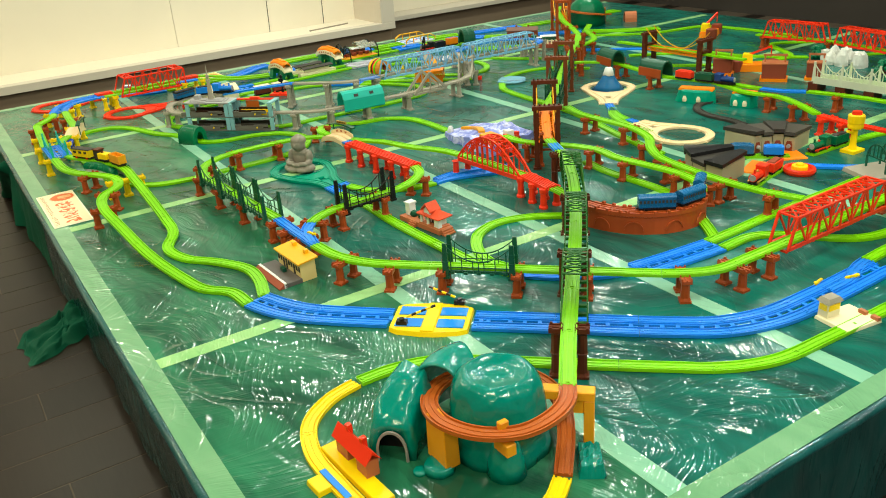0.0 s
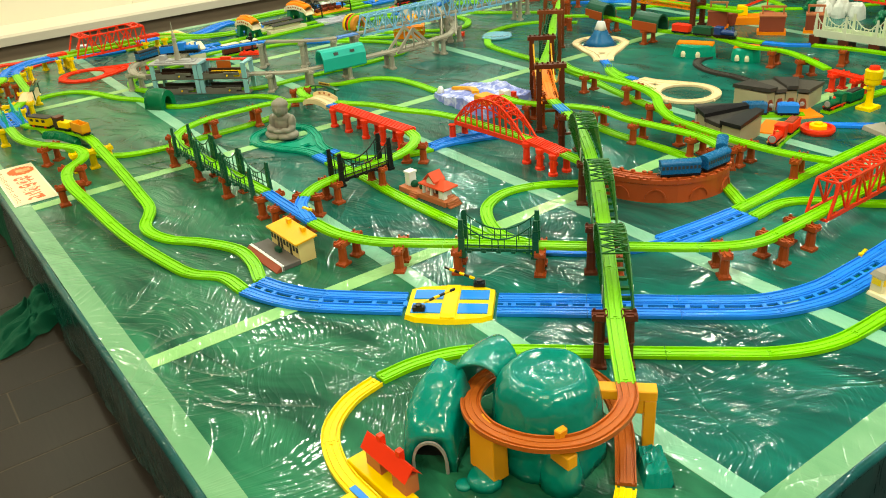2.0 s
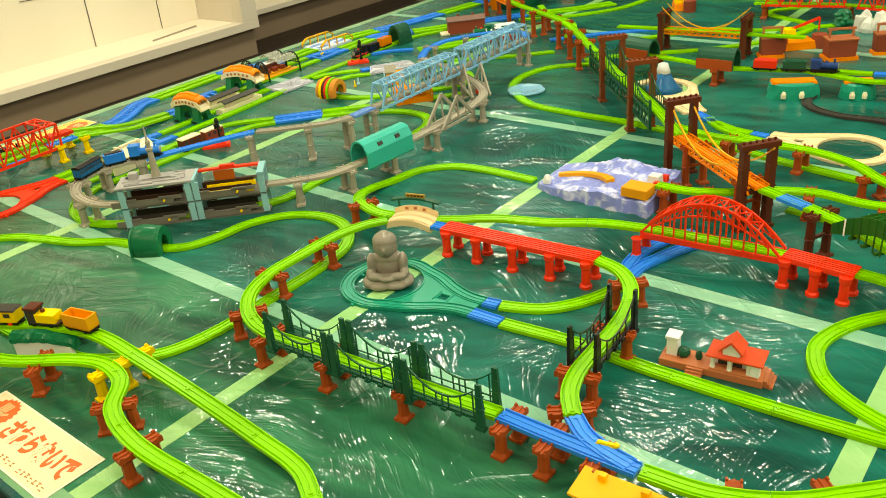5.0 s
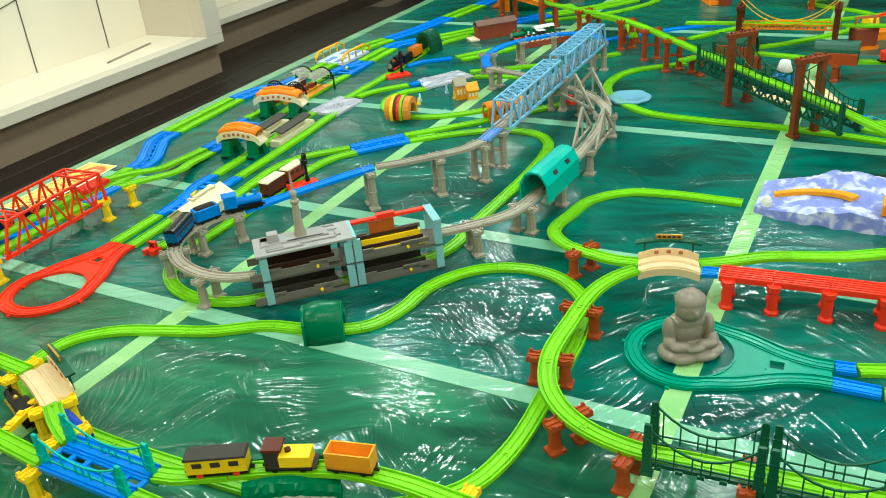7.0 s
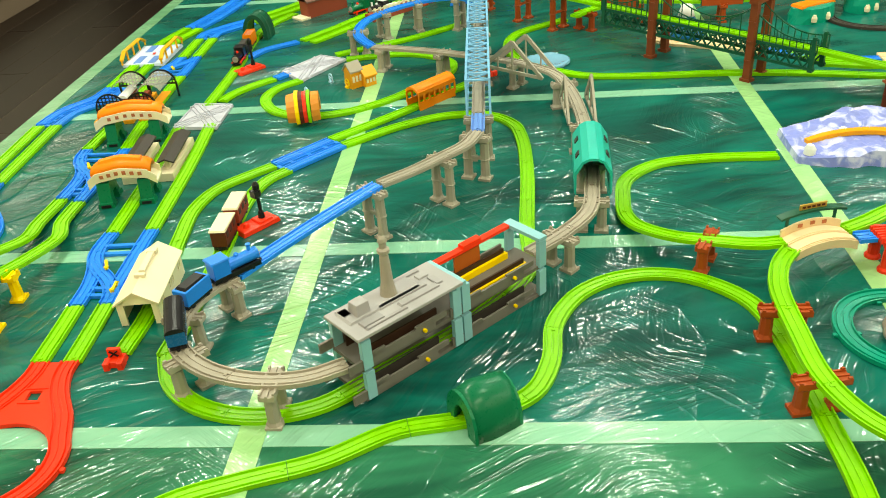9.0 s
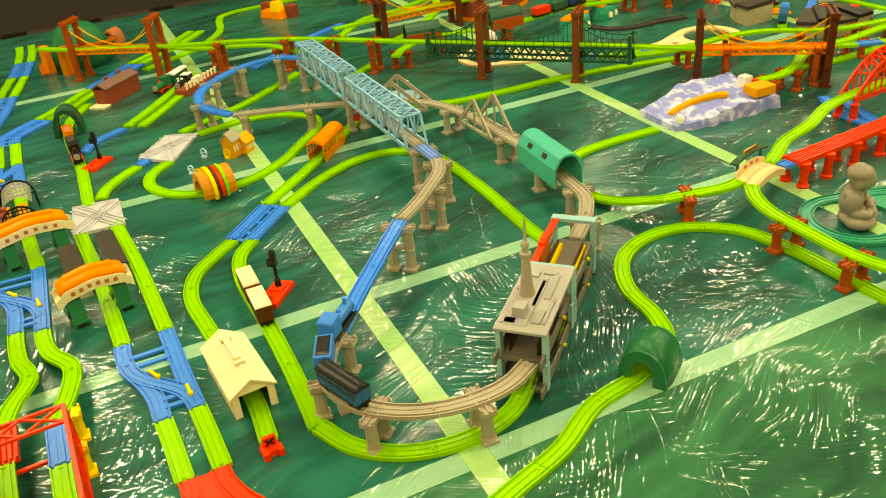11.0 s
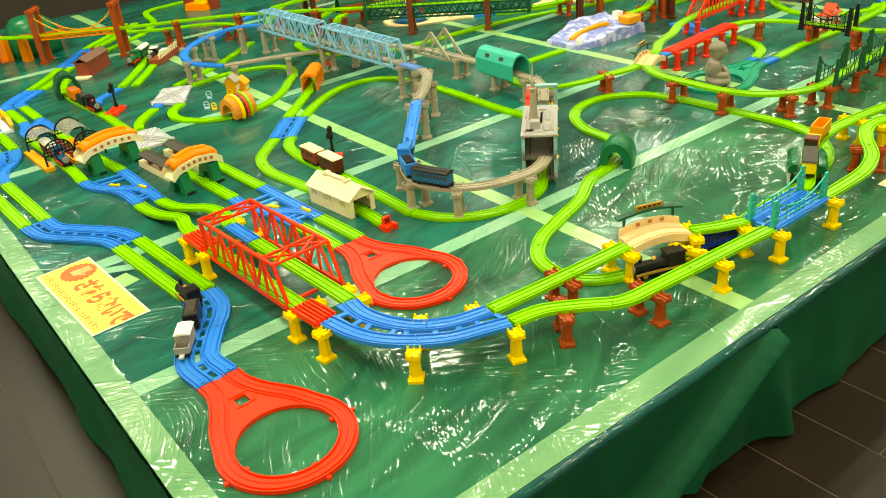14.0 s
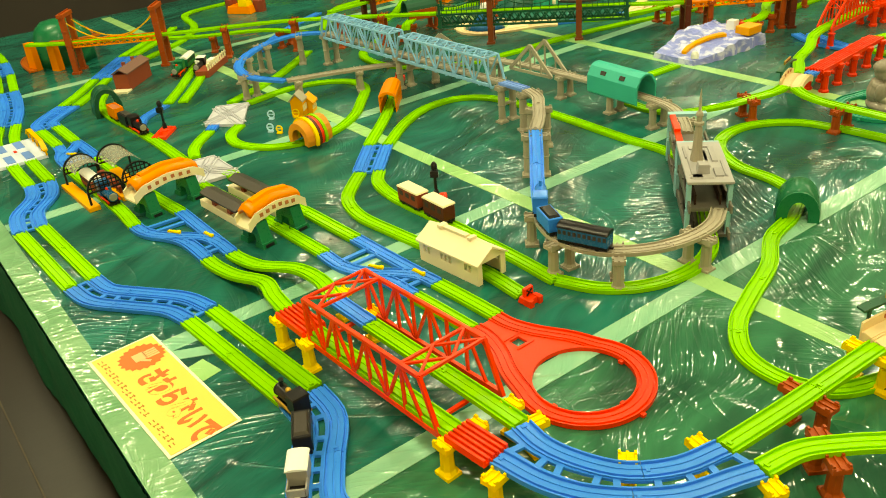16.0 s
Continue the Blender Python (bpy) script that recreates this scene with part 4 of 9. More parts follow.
track("yard_green3", [(2.80, 1.62), (2.90, 1.52), (2.99, 1.43)], LIME, "lime green", 0.001)
double("portal_line", [(3.43, 4.28), (3.58, 4.17), (3.76, 4.05), (3.95, 3.92)], LIME, "lime green", 0.001, bars=False)
track("portal_switch", [(3.26, 4.48), (3.34, 4.44), (3.43, 4.32)], BLUE, "blue", 0.001)
track("engine_line", [(2.76, 4.50), (3.13, 4.50), (3.50, 4.52), (3.68, 4.50), (3.85, 4.42)], LIME, "lime green", 0.001)
double("brick_line", [(3.76, 4.60), (3.88, 4.50), (4.05, 4.38)], LIME, "lime green", 0.001, bars=False)
double("brick_s", [(3.54, 4.742), (3.60, 4.74), (3.67, 4.69), (3.755, 4.605)], BLUE, "blue", 0.001, bars=True)
double("brick_link", [(3.30, 4.738), (3.42, 4.74), (3.535, 4.742)], LIME, "lime green", 0.001, bars=False)
double("brick_blue", [(4.055, 4.376), (4.20, 4.27), (4.33, 4.17)], BLUE, "blue", 0.001)
double("brick_line2", [(4.335, 4.165), (4.55, 3.95), (4.75, 3.8)], LIME, "lime green", 0.001, bars=False)
track("plate_link", [(2.80, 4.46), (2.86, 4.44), (2.93, 4.39), (3.00, 4.32)], LIME, "lime green", 0.001)
track("plate_link_blue", [(3.005, 4.315), (3.05, 4.28)], BLUE, "blue", 0.001)
track("burger_loop", [(2.97, 4.215), (2.90, 4.285), (2.80, 4.305), (2.69, 4.25), (2.635, 4.15), (2.64, 4.03), (2.72, 3.89), (2.84, 3.78), (2.97, 3.68), (3.08, 3.67), (3.17, 3.75), (3.21, 3.88), (3.18, 4.08)], LIME, "lime green", 0.001)
track("plate_exit", [(3.24, 4.13), (3.30, 4.02), (3.40, 3.85), (3.52, 3.70), (3.65, 3.55)], LIME, "lime green", 0.001)
track("far_row", [(3.70, 3.50), (3.95, 3.62), (4.12, 3.88), (4.3, 4.05)], LIME, "lime green", UP)
piers_along("far_row", [(3.85, 3.56), (4.08, 3.82)], BROWN)
track("far_row2", [(4.20, 4.14), (4.40, 3.86), (4.63, 3.70), (4.99, 3.60), (5.05, 3.35), (5.06, 2.9)], LIME, "lime green", 0.001)
track("far_row3", [(3.95, 3.30), (4.15, 3.15), (4.32, 2.98), (4.36, 2.78), (4.60, 2.42), (4.9, 2.2)], LIME, "lime green", 0.001)
track("far_row4", [(3.80, 3.05), (3.95, 2.85), (4.25, 2.60), (4.52, 2.55), (4.75, 2.85), (4.95, 2.7)], LIME, "lime green", 0.001)
track("far_blue_row", [(3.85, 3.70), (4.05, 3.50), (4.2, 3.30), (4.3, 3.12)], BLUE, "blue", 0.001)


def points_lever(x, y, z, turn):
    th = thing("points_lever", pose(x, y, z, 0, 0, turn), "small yellow points lever on a blue track switch", "track lever", "points levers")
    bm = bmesh.new()
    box(bm, (0, 0, 0.003), (0.044, 0.008, 0.006), taper=0.8)
    part("base", bm, YELLOW, th)
    bm = bmesh.new()
    lathe(bm, [(0.006, 0.003), (0.006, 0.007), (0.003, 0.009)], 10, (-0.017, 0, 0))
    part("knob", bm, YELLOW, th)


for lx, ly, lt in points_spots + ((2.302, 4.727, 30), (2.216, 4.664, 8), (1.743, 4.440, 24), (1.648, 4.381, 4), (3.16, 4.76, 30)):
    points_lever(lx, ly, 0.0096, lt)
points_lever(1.10, 1.86, UP + 0.009, 100)
piers_along("spiral", [(3.52, 3.66), (3.53, 3.82), (3.44, 3.96), (3.24, 4.03)], GREY, "grey", 0.0245)
track("high_blue", [(2.135, 1.835), (2.17, 1.915)], BLUE, "blue", HI + 0.0012)
piers_along("valley_loop", [(1.69, 3.04)], BROWN)
bm = bmesh.new()
box(bm, (0, 0, 0), (0.100, 0.018, 0.012))
for k in (-1, 0, 1):
    box(bm, (k * 0.034, 0, 0.008), (0.012, 0.012, 0.006))
solid("pier_beam", bm, YELLOW, "yellow plastic pier beam across two raised tracks", "track pier", pose(0.662, 3.905, UP - 0.014, 0, 0, 14))
# ---- bridges ----
def along(p0, p1, z=0.0):
    """A frame at p0 whose x runs to p1, and the length between them."""
    d = Vector((p1[0] - p0[0], p1[1] - p0[1]))
    return pose(p0[0], p0[1], z, 0, 0, math.degrees(math.atan2(d.y, d.x))), d.length


def strand(bm, pts, y, w):
    """One bent square bar through the places (x, z)."""
    sweep(bm, [(Vector((x, y, z)), Vector((0, 1, 0))) for x, z in pts], [(-w / 2, -w / 2), (w / 2, -w / 2), (w / 2, w / 2), (-w / 2, w / 2)])


def sag(x0, x1, top, low, n=12):
    """Places along a hanging cable."""
    return [(x0 + (x1 - x0) * i / n, low + (top - low) * (2 * i / n - 1) ** 2) for i in range(n + 1)]


def suspension_bridge(p0, p1, z, spans, tall, material, colour, cable=None, group="suspension bridges", low=0.030):
    m, L = along(p0, p1, z)
    th = thing("suspension_bridge", m, colour + " plastic toy suspension bridge over raised track", "toy bridge", group)
    cable = cable or material
    S = L / spans
    for y in (-0.031, 0.031):
        for i in range(spans):
            a, b = i * S + 0.010, (i + 1) * S - 0.010
            bm = bmesh.new()
            box(bm, ((a + b) / 2, y * 0.82, -0.004), (b - a, 0.006, 0.008))
            for k in range(5):
                box(bm, (a + (b - a) * (k + 0.5) / 5, y * 0.93, -0.007), (0.012, 0.008, 0.007))
            part("deck_girder", bm, material, th)
            for x in (a, b):
                bm = bmesh.new()
                box(bm, (x, y, tall / 2 - 0.012), (0.019, 0.010, tall + 0.024), taper=0.62)
                box(bm, (x, y, tall * 0.33), (0.0185, 0.0115, 0.003))
                box(bm, (x, y, tall * 0.66), (0.0165, 0.0105, 0.003))
                box(bm, (x, y, -0.020), (0.022, 0.014, 0.008))
                part("tower", bm, material, th)
            pts = sag(a, b, tall * 0.93, low)
            bm = bmesh.new()
            strand(bm, pts, y, 0.0034)
            part("main_cable", bm, cable, th)
            for xa, za in pts[1:-1:2] + [pts[6]]:
                bm = bmesh.new()
                beam(bm, (xa, y, -0.004), (xa, y, za), 0.0026)
                part("hanger", bm, cable, th)
            bm = bmesh.new()
            beam(bm, (a, y, 0.012), (b, y, 0.012), 0.0026)
            part("hand_rail", bm, cable, th)
    return th


def box_truss(name, m, L, w, h, material, label, bays, both_lattice=True, group="truss bridges", top_step=1, portal=False, side=0.006, split=1, lean=0.0):
    """An open box of chords, posts and diagonals round a deck; split cuts it into that many units, lean sets back the top of its last frame."""
    th = thing(name, m, label, "toy bridge", group)
    for s in range(split):
        a0, a1 = s * L / split + 0.004, (s + 1) * L / split - 0.004
        ends = 0.5 * (a1 - a0) / bays if not portal else 0.0
        foot = a1
        a1 -= lean
        for y in (-w / 2, w / 2):
            bm = bmesh.new()
            beam(bm, (a0, y, 0.004), (foot, y, 0.004), side, side * 1.5)
            beam(bm, (a0 + ends, y, h), (a1 - ends, y, h), side, side)
            beam(bm, (a0, y, 0), (a0 + ends + 0.0001, y, h), side)
            beam(bm, (foot, y, 0), (a1 - ends - 0.0001, y, h), side)
            part("truss_side", bm, material, th)
            for k in range(bays):
                xa, xb = a0 + ends + (a1 - a0 - 2 * ends) * k / bays, a0 + ends + (a1 - a0 - 2 * ends) * (k + 1) / bays
                bm = bmesh.new()
                if k:
                    beam(bm, (xa, y, 0.004), (xa, y, h), side * 0.7)
                beam(bm, (xa, y, 0.004 if k % 2 else h), (xb, y, h if k % 2 else 0.004), side * 0.7)
                part("truss_web", bm, material, th)
        for k in range(bays + 1):
            x = a0 + ends + (a1 - a0 - 2 * ends) * k / bays
            if top_step > 1 and k not in (0, 1, bays - 1, bays):
                continue
            bm = bmesh.new()
            beam(bm, (x, -w / 2, h), (x, w / 2, h), side * 0.75)
            part("top_strut", bm, material, th)
            if k < bays and (top_step == 1 or k in (0, bays - 1)):
                x2 = a0 + ends + (a1 - a0 - 2 * ends) * (k + 1) / bays
                for y0, y1 in ((-w / 2, 0), (0, w / 2)) if portal else ((-w / 2, w / 2),):
                    for s in (-1, 1):
                        bm = bmesh.new()
                        beam(bm, (x, y0 if s < 0 else y1, h + 0.0004 * s), (x2, y1 if s < 0 else y0, h + 0.0004 * s), side * 0.6)
                        part("top_brace", bm, material, th)
        for k in range(bays + 1):
            if portal and k not in (0, bays):
                continue
            bm = bmesh.new()
            box(bm, (a0 + (a1 - a0) * k / bays, 0, -0.003), (0.008, w, 0.006))
            part("deck_beam", bm, material, th)
    return th


def arch_bridge(p0, p1, z):
    m, L = along(p0, p1, z)
    th = thing("arch_bridge", m, "bright red plastic toy arch bridge over lime track", "toy bridge")
    H, w = 0.114, 0.056
    n = 12
    top = [(L * i / n, H * (1 - (2 * i / n - 1) ** 2) + 0.008) for i in range(n + 1)]
    mid = [(L * i / n, (H - 0.030) * (1 - (2 * i / n - 1) ** 2) + 0.004) for i in range(n + 1)]
    for y in (-w / 2, w / 2):
        bm = bmesh.new()
        for (xa, za), (xb, zb) in zip(top, top[1:]):
            beam(bm, (xa, y, za), (xb, y, zb), 0.006, 0.006)
        part("arch_rib", bm, RED, th)
        bm = bmesh.new()
        for (xa, za), (xb, zb) in zip(mid[1:-1], mid[2:-1]):
            beam(bm, (xa, y, za), (xb, y, zb), 0.004, 0.004)
        part("lower_rib", bm, RED, th)
        bm = bmesh.new()
        box(bm, (L / 2, y, 0.0), (L, 0.006, 0.016))
        part("deck_girder", bm, RED, th)
        for i in range(1, n):
            bm = bmesh.new()
            beam(bm, (top[i][0], y, 0.0), (top[i][0], y, top[i][1]), 0.0042)
            j = i + 1 if i < n / 2 else i - 1
            beam(bm, (top[i][0], y, mid[i][1]), (top[j][0], y, top[j][1]), 0.0034)
            part("hanger", bm, RED, th)
    for i in range(2, n - 1):
        bm = bmesh.new()
        beam(bm, (top[i][0], -w / 2, top[i][1]), (top[i][0], w / 2, top[i][1]), 0.0036)
        part("top_strut", bm, RED, th)
        if i < n - 2:
            bm = bmesh.new()
            beam(bm, (top[i][0], -w / 2, top[i][1]), (top[i + 1][0], w / 2, top[i + 1][1]), 0.003)
            part("top_brace", bm, RED, th)
    bm = bmesh.new()
    for i in range(8):
        box(bm, (L * (i + 0.5) / 8, 0, -0.006), (0.012, w, 0.006))
    part("deck_beam", bm, RED, th)
    return th


def lens_bridge(p0, p1, z):
    """Deep curved plate sides with a lattice roof over the middle of the span."""
    m, L = along(p0, p1, z)
    th = thing("plate_girder_bridge", m, "green plastic toy girder bridge with curved sides and lattice roof", "toy bridge", "curved girder bridges")
    w, n = 0.062, 16
    topz = lambda f: 0.006 + 0.082 * math.sin(math.pi * min(max((f - 0.02) / 0.96, 0), 1)) ** 0.8
    lowz = lambda f: -0.020 + 0.066 * math.sin(math.pi * f) ** 1.4
    for y in (-w / 2, w / 2):
        bm = bmesh.new()
        prof = [(L * i / n, topz(i / n)) for i in range(n + 1)] + [(L * i / n, lowz(i / n)) for i in range(n, -1, -1)]
        a = [bm.verts.new((px, y - 0.0015, pz)) for px, pz in prof]
        b = [bm.verts.new((px, y + 0.0015, pz)) for px, pz in prof]
        k = len(prof)
        for i in range(k):
            bm.faces.new((a[i], a[(i + 1) % k], b[(i + 1) % k], b[i]))
        for i in range(n):
            bm.faces.new((a[i], a[i + 1], a[k - 2 - i], a[k - 1 - i]))
            bm.faces.new((b[i], b[k - 1 - i], b[k - 2 - i], b[i + 1]))
        part("curved_side", bm, MIDGREEN, th)
        for i in range(1, n):
            f = i / n
            bm = bmesh.new()
            beam(bm, (L * f, y * 1.04, -0.004), (L * f, y * 1.04, topz(f) - 0.002), 0.003)
            part("side_rib", bm, MIDGREEN, th)
        for f in (0.12, 0.88):
            bm = bmesh.new()
            box(bm, (L * f, y * 1.06, 0.016), (0.006, 0.002, 0.045))
            part("silver_strip", bm, WHITE, th, "pale silver strip")
    bm = bmesh.new()
    for i in range(5, 12):
        f, g = i / n, (i + 1) / n
        beam(bm, (L * f, -w / 2, topz(f)), (L * f, w / 2, topz(f)), 0.0032)
        if i < 11:
            beam(bm, (L * f, -w / 2, topz(f)), (L * g, w / 2, topz(g)), 0.0026)
            beam(bm, (L * f, w / 2, topz(f)), (L * g, -w / 2, topz(g)), 0.0026)
    part("roof_lattice", bm, MIDGREEN, th)
    for i in range(9):
        bm = bmesh.new()
        box(bm, (L * (i + 0.5) / 9, 0, -0.006), (0.01, w, 0.007))
        part("deck_beam", bm, MIDGREEN, th)


MIDGREEN = mat("mid_green_plastic", (0.014, 0.105, 0.012), 0.34)


def tall_gate(p, d, ztop, half=0.042, material=None):
    """A pair of tall piers joined by a studded head beam, across a track that runs along d."""
    material = material or DARKBROWN
    m = pose(p[0], p[1], 0, 0, 0, math.degrees(math.atan2(d[1], d[0])))
    th = thing("bridge_tower", m, "tall dark brown plastic bridge tower of stacked pier blocks", "bridge tower", "bridge towers")
    for y in (-half, half):
        bm = bmesh.new()
        box(bm, (0, y, 0.005), (0.036, 0.032, 0.010))
        n = round(ztop / 0.066)
        part("tower_foot", bm, material, th)
        for i in range(n):
            hh = (ztop - 0.02) / n
            bm = bmesh.new()
            prism(bm, [(-0.0105, 0), (-0.0092, hh - 0.007), (-0.0125, hh - 0.006), (-0.0125, hh), (0.0125, hh), (0.0125, hh - 0.006), (0.0092, hh - 0.007), (0.0105, 0)], -0.012, 0.012, pose(0, y, 0.01 + hh * i))
            part("tower_block", bm, material, th)
    bm = bmesh.new()
    box(bm, (0, 0, ztop - 0.008), (0.030, 2 * half + 0.034, 0.016))
    for k in range(6):
        lathe(bm, [(0.004, 0), (0.004, 0.007)], 8, (0, (k - 2.5) * (2 * half + 0.02) / 5.5, ztop))
    part("head_beam", bm, material, th)
    bm = bmesh.new()
    box(bm, (0, 0, 0.118), (0.024, 2 * half, 0.012))
    part("cross_beam", bm, material, th)
    return th


def orange_suspension(p0, p1, z):
    m, L = along(p0, p1, z)
    th = thing("suspension_bridge", m, "orange plastic toy suspension bridge between dark brown towers", "toy bridge", "suspension bridges")
    for y in (-0.036, 0.036):
        pts = sag(0.0, L, 0.118, 0.012, 16)
        bm = bmesh.new()
        strand(bm, pts, y, 0.005)
        part("main_cable", bm, AMBER, th, "amber yellow cable")
        bm = bmesh.new()
        beam(bm, (0, y * 0.85, 0.010), (L, y * 0.85, 0.010), 0.004)
        beam(bm, (0, y * 0.85, -0.010), (L, y * 0.85, -0.010), 0.005)
        for i in range(14):
            xa, xb = L * i / 14, L * (i + 1) / 14
            beam(bm, (xa, y * 0.85, -0.010), (xb, y * 0.85, 0.010), 0.003)
            beam(bm, (xa, y * 0.85, 0.010), (xb, y * 0.85, -0.010), 0.003)
        part("deck_side", bm, ORANGE, th)
    for i in range(13):
        bm = bmesh.new()
        box(bm, (L * (i + 0.5) / 13, 0, -0.008), (0.009, 0.062, 0.006))
        part("deck_beam", bm, ORANGE, th)


AMBER = mat("amber_yellow_plastic", (0.80, 0.40, 0.02), 0.34)


def lattice_suspension(p0, p1, z):
    m, L = along(p0, p1, z)
    th = thing("lattice_bridge", m, "dark green plastic toy bridge with lattice girder and hanging cables", "toy bridge")
    for y in (-0.034, 0.034):
        bm = bmesh.new()
        beam(bm, (0, y, 0.006), (L, y, 0.006), 0.006, 0.008)
        beam(bm, (0, y, -0.046), (L, y, -0.046), 0.008, 0.009)
        part("girder_chord", bm, DGREEN, th)
        n = 22
        for i in range(n):
            bm = bmesh.new()
            xa, xb = L * i / n, L * (i + 1) / n
            beam(bm, (xa, y, -0.046), (xb, y, 0.006), 0.005)
            beam(bm, (xa, y, 0.006), (xb, y, -0.046), 0.005)
            part("girder_web", bm, DGREEN, th)
        for a, b in ((0.0, 0.27), (0.27, 0.73), (0.73, 1.0)):
            top0, top1 = (0.05, 0.11) if a == 0 else ((0.11, 0.11) if b < 1 else (0.11, 0.05))
            bm = bmesh.new()
            prev = None
            for i in range(11):
                f = i / 10
                q = (L * (a + (b - a) * f), y, top0 + (top1 - top0) * f - 0.075 * 4 * f * (1 - f) * (1.0 if b - a > 0.3 else 0.45))
                prev = (prev or []) + [(q[0], q[2])]
                post = bmesh.new()
                beam(post, (q[0], y, 0.006), (q[0], y, max(q[2], 0.012)), 0.0026)
                part("hanger", post, DGREEN, th)
            strand(bm, prev, y, 0.0038)
            part("main_cable", bm, DGREEN, th)
        for x in (0.012, L - 0.012):
            bm = bmesh.new()
            box(bm, (x, y, 0.0), (0.016, 0.010, 0.11), taper=0.7)
            part("end_post", bm, DGREEN, th)
    for i in range(22):
        bm = bmesh.new()
        box(bm, (L * (i + 0.5) / 22, 0, -0.006), (0.008, 0.066, 0.006))
        part("deck_beam", bm, DGREEN, th)


def canopy_bridge(p0, p1, z, flip, lanes=1, arch=0.016):
    """A humped beige deck with parapets and a signed canopy along one side."""
    m, L = along(p0, p1, z)
    th = thing("arched_footbridge", m, "beige plastic humped toy bridge with a dark green sign canopy", "toy bridge", "humped bridges")
    n, w = 10, (0.032 if lanes > 1 else 0.046)
    hump = lambda f: arch * (1 - (2 * f - 1) ** 2)
    for lane in range(lanes):
        c = -flip * -lane * w
        bm = bmesh.new()
        line = [(Vector((L * i / n, c, hump(i / n) - 0.004)), Vector((0, -1, 0))) for i in range(n + 1)]
        sweep(bm, line, [(-w / 2, -0.012), (-w / 2, 0.010), (-0.0155, 0.010), (-0.015, 0.007), (-0.0105, 0.007), (-0.010, 0.0095), (0.010, 0.0095), (0.0105, 0.007), (0.015, 0.007), (0.0155, 0.010), (w / 2, 0.010), (w / 2, -0.012)])
        part("deck", bm, BEIGE, th)
    far = flip * ((lanes - 0.5) * w)
    for y in (-flip * w / 2, far):
        bm = bmesh.new()
        line = [(Vector((L * i / n, y, hump(i / n))), Vector((0, -1, 0))) for i in range(n + 1)]
        low, top = -0.016, (0.022 if y == far else 0.004)
        sweep(bm, line, [(-0.0025, low), (-0.0025, top), (0.0025, top), (0.0025, low)])
        part("parapet", bm, BEIGE, th)
    for k in range(3):
        f = 0.3 + 0.2 * k
        bm = bmesh.new()
        box(bm, (L * f, far - flip * 0.003, hump(f) + 0.014), (0.010, 0.003, 0.008))
        part("window", bm, TERRA, th, "small brown window")
    w = abs(far) * 2
    y = flip * (w / 2 + 0.004)
    for x in (0.015, L - 0.015):
        bm = bmesh.new()
        beam(bm, (x, y, 0), (x, y, 0.052), 0.005)
        part("canopy_post", bm, DGREEN, th)
    bm = bmesh.new()
    for i in range(8):
        f, g = i / 8, (i + 1) / 8
        za, zb = 0.050 + 0.010 * (1 - (2 * f - 1) ** 2), 0.050 + 0.010 * (1 - (2 * g - 1) ** 2)
        beam(bm, (-0.006 + (L + 0.012) * f, y, za), (-0.006 + (L + 0.012) * g, y, zb), 0.020, 0.005)
    part("canopy_roof", bm, DGREEN, th)
    bm = bmesh.new()
    box(bm, (L / 2, y, 0.0675), (L * 0.44, 0.004, 0.012))
    sign = part("name_board", bm, GOLD, th, "small gold name board")
    for k in range(5):
        bm = bmesh.new()
        box(bm, (L / 2 + (k - 2) * L * 0.08, y, 0.0675), (L * 0.055, 0.0052, 0.005))
        part("bar", bm, DARKBROWN, sign)
    return th


suspension_bridge((1.024, 2.695), (1.066, 2.095), UP + 0.006, 3, 0.086, DGREEN, "dark green")
suspension_bridge((1.285, 2.022), (1.50, 2.036), UP + 0.006, 1, 0.090, BLACK, "black")
suspension_bridge((1.305, 1.372), (1.455, 1.218), UP + 0.006, 1, 0.086, DGREEN, "dark green")
suspension_bridge((0.602, 3.72), (0.602, 3.482), UP + 0.004, 1, 0.070, TEAL, "teal")
lens_bridge((1.300, 0.795), (1.567, 1.092), HI)
lens_bridge((1.573, 1.098), (1.848, 1.412), HI)
lens_bridge((1.854, 1.420), (2.095, 1.735), HI)
orange_suspension((2.20, 1.985), (2.49, 2.35), HI)
tall_gate((2.215, 2.0), (0.62, 0.78), 0.262)
tall_gate((2.485, 2.345), (0.62, 0.78), 0.262)
lattice_suspension((2.66, 2.50), (3.26, 3.085), HI)
tall_gate((2.815, 2.65), (0.7, 0.7), 0.272, material=TOWERBROWN)
tall_gate((3.09, 2.92), (0.7, 0.7), 0.272, material=TOWERBROWN)
arch_bridge((1.937, 2.20), (1.969, 1.835), UP - 0.002)
box_truss("truss_bridge", along((1.517, 4.668), (1.118, 4.645), UP - 0.010)[0], 0.400, 0.146, 0.104, RED, "red plastic double-track toy truss bridge on yellow piers", 7, top_step=2, portal=True, side=0.0075, lean=0.040)
box_truss("truss_bridge", along((2.13, 0.848), (2.64, 0.853), UP - 0.008)[0], 0.51, 0.064, 0.096, RED, "red plastic toy truss bridge carrying lime track", 8, side=0.007)
box_truss("truss_bridge", along((2.31, 3.55), (3.42, 3.572), 0.117)[0], 1.10, 0.066, 0.092, SKY, "light blue plastic toy truss bridge on grey piers", 9, side=0.0065, split=2)
canopy_bridge((1.672, 2.745), (1.632, 2.882), UP, -1, 2)
canopy_bridge((0.760, 4.005), (0.702, 3.855), UP, 1, 2)


